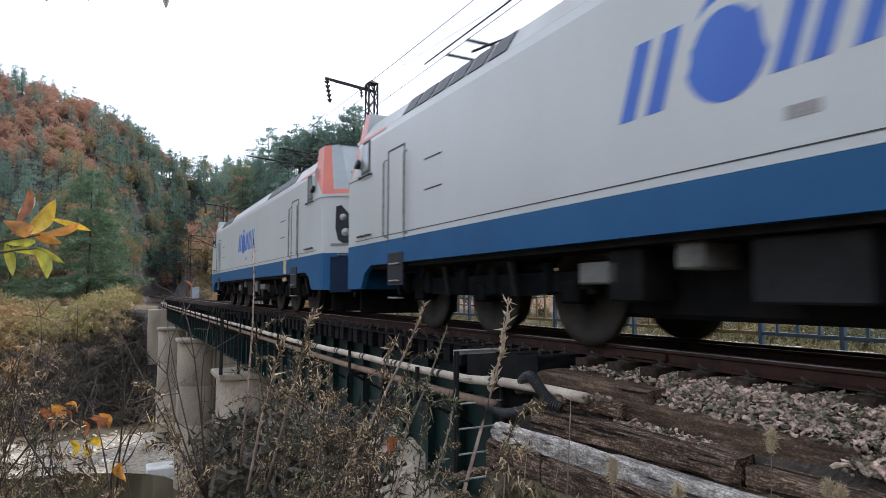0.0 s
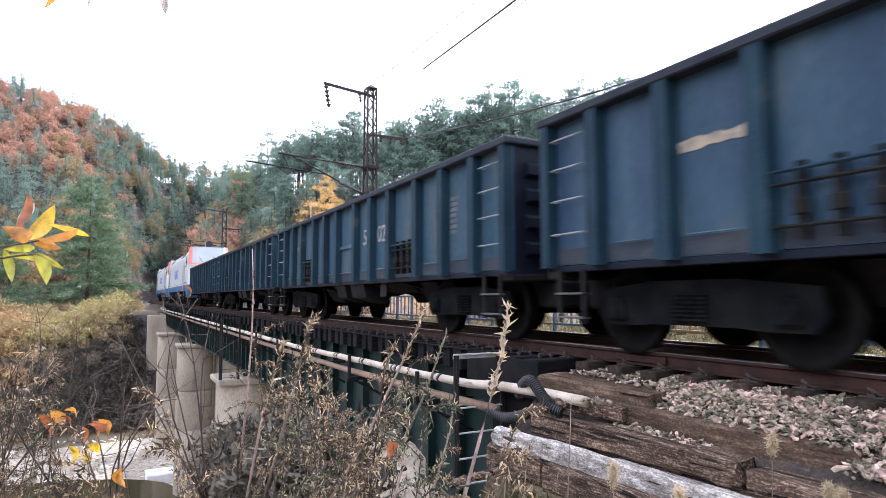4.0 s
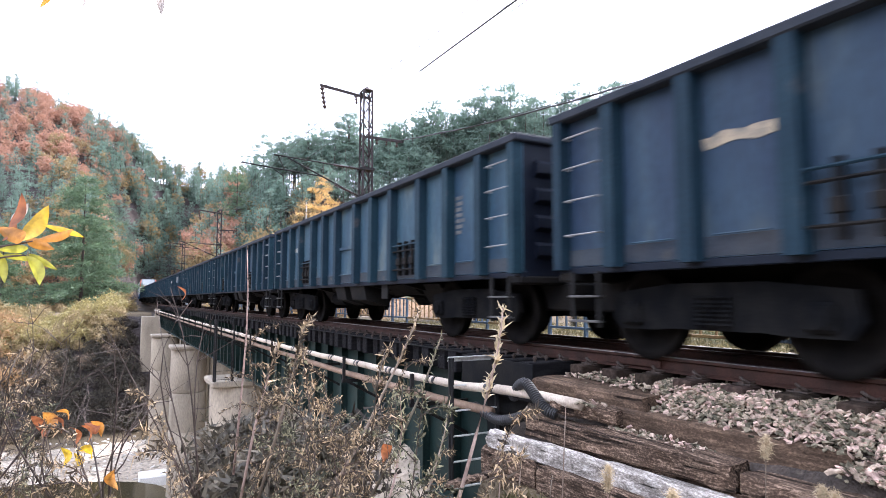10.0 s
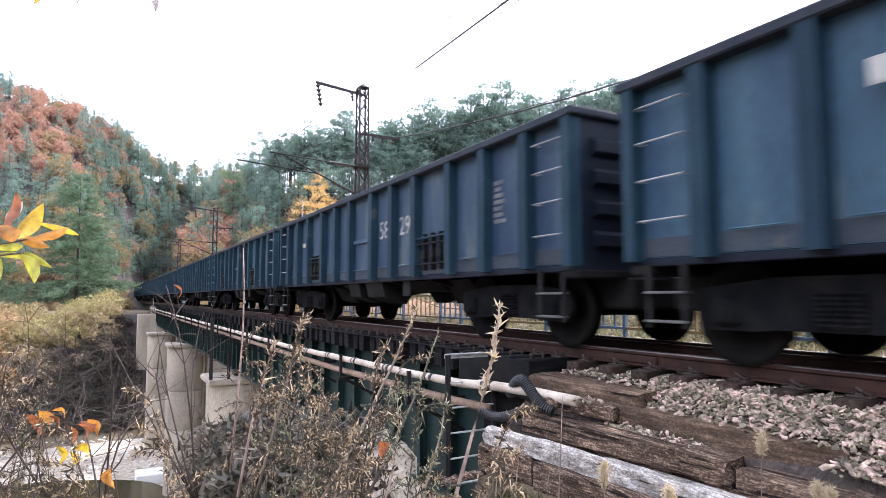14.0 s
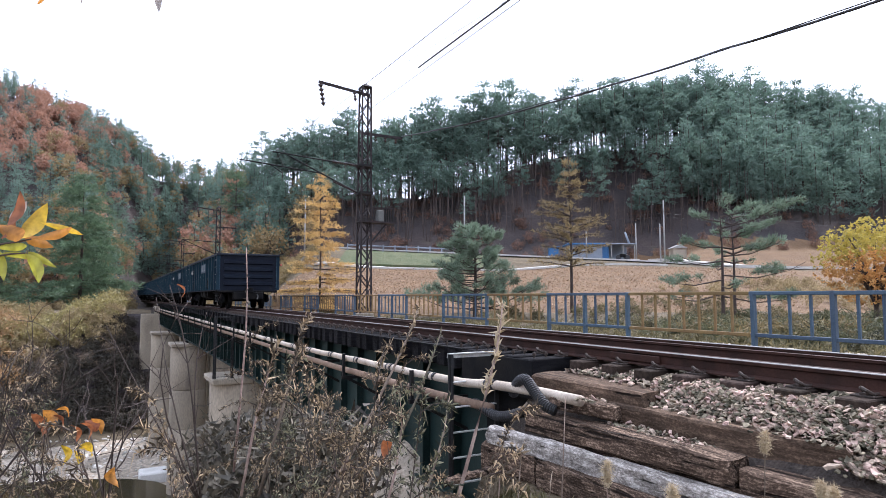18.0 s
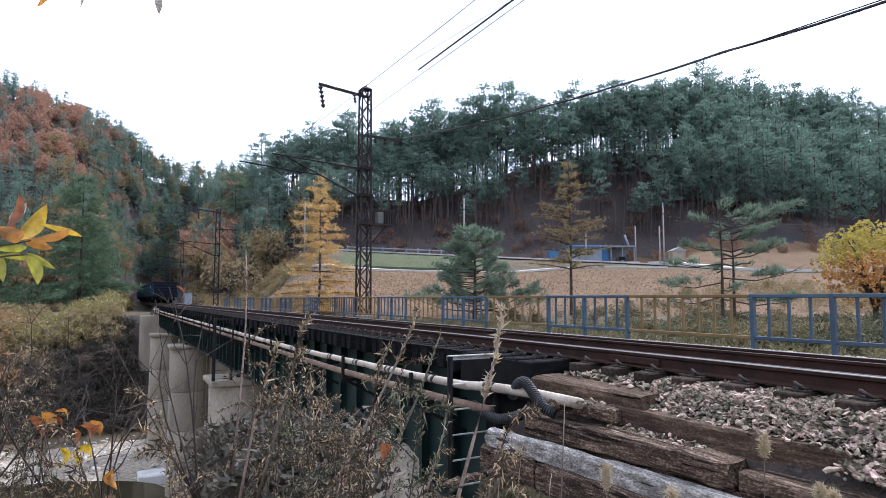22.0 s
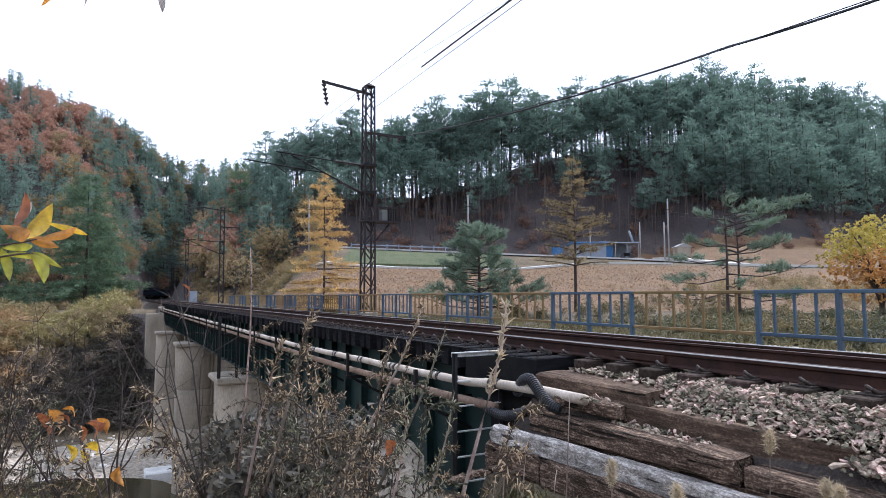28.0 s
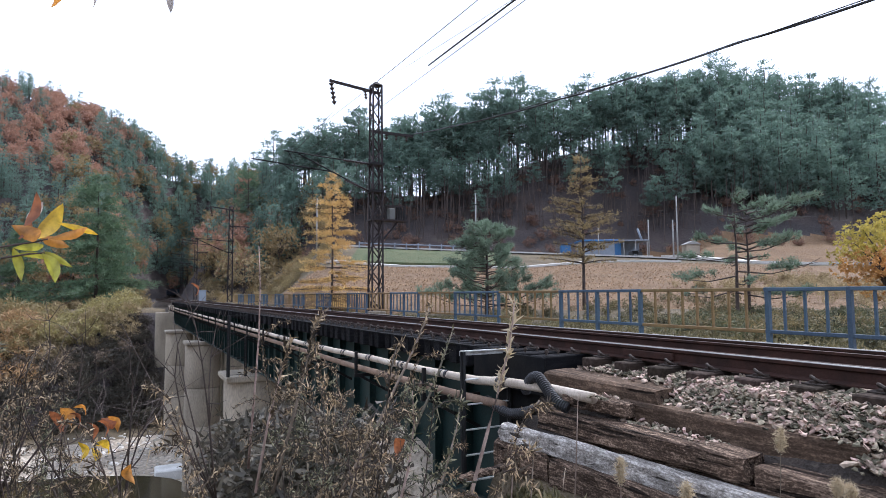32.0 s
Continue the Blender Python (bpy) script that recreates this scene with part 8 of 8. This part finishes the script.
bare_shrub("bare_shrub", "bare dark shrub twigs against the bridge", (0.225, 1.02), [(0.190, 0.575), (0.118, 0.655), (0.232, 0.63), (0.175, 0.60), (0.215, 0.60)], 3.8, 0.007, vg, 5)
bare_shrub("bare_shrub", "bare dark shrub twigs over the gravel", (0.118, 1.05), [(0.095, 0.79), (0.125, 0.77), (0.155, 0.84), (0.08, 0.80), (0.175, 0.83)], 3.0, 0.006, vg, 5)
bare_shrub("bare_shrub", "bare dark shrub twigs over the gravel", (0.075, 1.05), [(0.06, 0.84), (0.10, 0.85), (0.045, 0.86), (0.085, 0.88)], 2.8, 0.005, vg, 5)
bare_shrub("bare_shrub", "bare grey shrub twigs at the bank's edge", (-0.03, 1.02), [(0.02, 0.70), (0.05, 0.66), (0.09, 0.76), (0.03, 0.60), (0.075, 0.70), (0.10, 0.80)], 3.0, 0.005, vg, 6)


def broad_leaf(base, tip, width, roll, gen, cup=0.12):
    """One leaf with a midrib fold and a curved blade."""
    a, b = np.array(base), np.array(tip)
    d = b - a
    L = np.linalg.norm(d)
    d = d / L
    view = np.array([math.sin(HEAD), math.cos(HEAD), 0.08])
    w = np.cross(d, view)
    w /= np.linalg.norm(w)
    nn = np.cross(w, d)
    w, nn = w * math.cos(roll) + nn * math.sin(roll), nn * math.cos(roll) - w * math.sin(roll)
    s = Shape()
    n = 9
    for i in range(n):
        t = i / (n - 1)
        prof = (math.sin(math.pi * min(1, t * 1.02)) ** 0.75) * (1 - 0.25 * t) + 0.01
        c = a + d * L * t + nn * L * cup * math.sin(math.pi * t)
        for k in (-1, -0.5, 0, 0.5, 1):
            s.v.append(tuple(c + w * width / 2 * prof * k + nn * width * 0.18 * abs(k) * prof + gen.normal(size=3) * width * 0.012))
    for i in range(n - 1):
        for k in range(4):
            s.f.append((i * 5 + k, i * 5 + k + 1, i * 5 + k + 6, i * 5 + k + 5))
    return s


def spray(name, label, twigs, leaves, depth):
    """A leafy twig: each leaf from base to tip in shares of the picture."""
    ob = thing(name, label, "branch")
    for line in twigs:
        part("twig", Shape().tube([tuple(aim(x, y, depth)) for x, y in line], [0.002 * (1 - 0.5 * i / len(line)) for i in range(len(line))], 6), M["twig"], ob, "", True)
    for (x0, y0), (x1, y1), wid, mat, lab in leaves:
        a = aim(x0, y0, depth + vg.uniform(-0.02, 0.02))
        b = aim(x1, y1, depth + vg.uniform(-0.05, 0.05))
        part("leaf", broad_leaf(a, b, wid, vg.uniform(-0.5, 0.5) if depth < 2 else vg.uniform(-1.2, 1.2), vg, 0.12 if depth < 2 else 0.3), M[mat], ob, lab, True)
    return ob


X, Y = 1 / 1568, 1 / 882
spray("leafy_branch", "twig of yellow, orange and rust autumn leaves close by", [[(-0.03, 0.50), (0.0, 0.492), (0.02, 0.487), (0.034, 0.482)], [(-0.02, 0.52), (0.012, 0.512), (0.03, 0.51)]], [
    ((10 * X, 402 * Y), (34 * X, 340 * Y), 0.026, "leaf_rust", "rust brown leaf"),
    ((14 * X, 388 * Y), (46 * X, 358 * Y), 0.018, "leaf_pale", "pale leaf back"),
    ((34 * X, 424 * Y), (82 * X, 361 * Y), 0.033, "leaf_yellow", "bright yellow leaf"),
    ((56 * X, 424 * Y), (126 * X, 404 * Y), 0.018, "leaf_orange", "orange leaf"),
    ((40 * X, 422 * Y), (93 * X, 440 * Y), 0.021, "leaf_orange", "orange leaf"),
    ((70 * X, 396 * Y), (145 * X, 418 * Y), 0.012, "leaf_yellow", "curled yellow leaf"),
    ((-10 * X, 440 * Y), (46 * X, 437 * Y), 0.016, "leaf_green", "olive leaf"),
    ((42 * X, 450 * Y), (66 * X, 504 * Y), 0.028, "leaf_green", "yellow-green leaf"),
    ((44 * X, 448 * Y), (98 * X, 476 * Y), 0.014, "leaf_green", "yellow-green leaf"),
    ((-12 * X, 400 * Y), (40 * X, 420 * Y), 0.030, "leaf_orange", "orange leaf"),
    ((0, 425 * Y), (20 * X, 380 * Y), 0.020, "leaf_rust", "rust brown leaf"),
    ((-8 * X, 452 * Y), (48 * X, 462 * Y), 0.013, "leaf_green", "olive leaf"),
    ((-10 * X, 440 * Y), (4 * X, 500 * Y), 0.018, "leaf_green", "yellow-green leaf"),
], 1.05)
spray("leafy_branch", "overhanging twig with withered leaf tips", [[(0.0, -0.10), (0.08, -0.07), (0.2, -0.06)], [(0.045, -0.085), (0.047, -0.03)], [(0.175, -0.062), (0.176, -0.02)]], [
    ((0.047, -0.045), (0.0415, 0.012), 0.022, "leaf_orange", "orange leaf tip"),
    ((0.084, -0.04), (0.090, 0.014), 0.012, "leaf_pale", "withered leaf tip"),
    ((0.176, -0.03), (0.179, 0.028), 0.014, "leaf_pale", "withered grey leaf tip"),
], 1.05)
spray("leafy_branch", "twig of orange and yellow leaves over the gravel", [[(0.055, 1.03), (0.058, 0.93), (0.05, 0.86), (0.047, 0.83)], [(0.10, 1.05), (0.088, 0.93), (0.08, 0.86)], [(0.14, 1.05), (0.132, 0.96), (0.128, 0.93)]], [
    ((52 * X, 735 * Y), (78 * X, 772 * Y), 0.045, "leaf_rust", "rust red leaf"),
    ((72 * X, 728 * Y), (92 * X, 760 * Y), 0.06, "leaf_orange", "orange leaf"),
    ((120 * X, 755 * Y), (128 * X, 790 * Y), 0.04, "leaf_rust", "rust red leaf"),
    ((138 * X, 752 * Y), (152 * X, 782 * Y), 0.06, "leaf_rust", "rust red leaf"),
    ((132 * X, 795 * Y), (158 * X, 812 * Y), 0.06, "leaf_yellow", "yellow leaf"),
    ((104 * X, 790 * Y), (108 * X, 826 * Y), 0.05, "leaf_yellow", "yellow leaf"),
    ((200 * X, 830 * Y), (206 * X, 866 * Y), 0.06, "leaf_orange", "orange leaf"),
    ((84 * X, 740 * Y), (104 * X, 766 * Y), 0.05, "leaf_rust", "rust red leaf"),
    ((96 * X, 728 * Y), (118 * X, 742 * Y), 0.045, "leaf_orange", "orange leaf"),
    ((146 * X, 748 * Y), (170 * X, 764 * Y), 0.05, "leaf_rust", "rust red leaf"),
    ((158 * X, 744 * Y), (176 * X, 772 * Y), 0.045, "leaf_orange", "orange leaf"),
    ((66 * X, 742 * Y), (72 * X, 774 * Y), 0.045, "leaf_rust", "rust red leaf"),
    ((128 * X, 800 * Y), (138 * X, 822 * Y), 0.04, "leaf_yellow", "yellow leaf"),
], 2.7)
spray("leafy_branch", "single ochre leaf caught on a twig", [[(0.205, 0.63), (0.203, 0.60), (0.199, 0.575)]], [((310 * X, 505 * Y), (318 * X, 530 * Y), 0.034, "leaf_rust", "ochre leaf")], 3.7)
spray("leafy_branch", "single dark red leaf on a weed stalk", [[(0.44, 0.95), (0.437, 0.91), (0.435, 0.88)]], [((684 * X, 785 * Y), (676 * X, 822 * Y), 0.06, "leaf_rust", "dark red leaf")], 3.0)


def foxtail(x, y, depth, h):
    """A bristly seed head on a thin stalk."""
    top, low = aim(x, y, depth), aim(x - 0.004, y + 0.25, depth)
    ob = thing("foxtail_grass", "pale tan foxtail seed head on a thin stalk", "grass", group="foxtail grass")
    part("stalk", Shape().tube([tuple(low), tuple((top + low) / 2 + np.array([0.01, 0, 0])), tuple(top)], 0.002, 5), M["stem"], ob)
    t = vg.uniform(-0.5, 0.5, 90)
    ax = np.array([0.1, 0.0, 1.0])
    cen = top + t[:, None] * ax * h
    part("seed_head", merged("seed_head", [tufts(cen, 0.022 * (1.2 - np.abs(t)), 8, vg, 0.3, 0.05)], M["foxtail"]), None, ob)


foxtail(0.862, 0.893, 2.4, 0.085)
foxtail(0.684, 0.955, 2.2, 0.085)
foxtail(0.757, 1.0, 2.0, 0.06)
foxtail(0.925, 0.99, 2.2, 0.06)
foxtail(0.94, 1.0, 2.3, 0.06)

# low green growth at the foot of the timbers, leaf litter on the bank
spots = np.stack([vg.uniform(2.6, 3.42, 1100), vg.uniform(3.4, 6.0, 1100), np.zeros(1100)], 1)
spots[:, 2] = ground_z(spots[:, 0], spots[:, 1]) + 0.02
tagged(new("ground_weeds", merged("ground_weeds", [tufts(spots + (0, 0, 0.05), 0.09, 8, vg, 0.9, 0.2)], M["verge_leaf"])), "low yellow-green weeds at the foot of the timbers", "weeds", "", "stuff")
spots = np.stack([vg.uniform(-6, 3.2, 2600), vg.uniform(0.5, 7, 2600), np.zeros(2600)], 1)
spots[:, 2] = ground_z(spots[:, 0], spots[:, 1]) + 0.03
tagged(new("bank_grass", merged("bank_grass", [tufts(spots, 0.16, 9, vg, 0.8, 0.05)], M["twig_leaf"])), "matted withered grass on the river bank", "grass", "", "stuff")
# river stones on the gravel bed
rocks = []
for _ in range(2600):
    x, y = vg.uniform(-38, 9), vg.uniform(12, 70)
    z = float(ground_z(x, y))
    if z > -4:
        continue
    rocks.append(stone(x, y, z + 0.03, vg.uniform(0.07, 0.30) * (1 if vg.random() < 0.9 else 1.8), vg))
tagged(new("river_stones", merged("river_stones", rocks, M["river_stone"])), "pale rounded stones on the river bed", "stones", "", "stuff")


# ---- what moves: the train runs away along the line ----
def motions():
    times = [0.5 * k for k in range(65)]
    for i, w in enumerate(wagons):
        walk(w, [(t, on_track(lead(t) - HALF - PITCH * i)) for t in times])
    for k, ob in enumerate(locos):
        walk(ob, [(t, on_track(lead(t) + 11.7 + 22.1 * k)) for t in times])


motions()
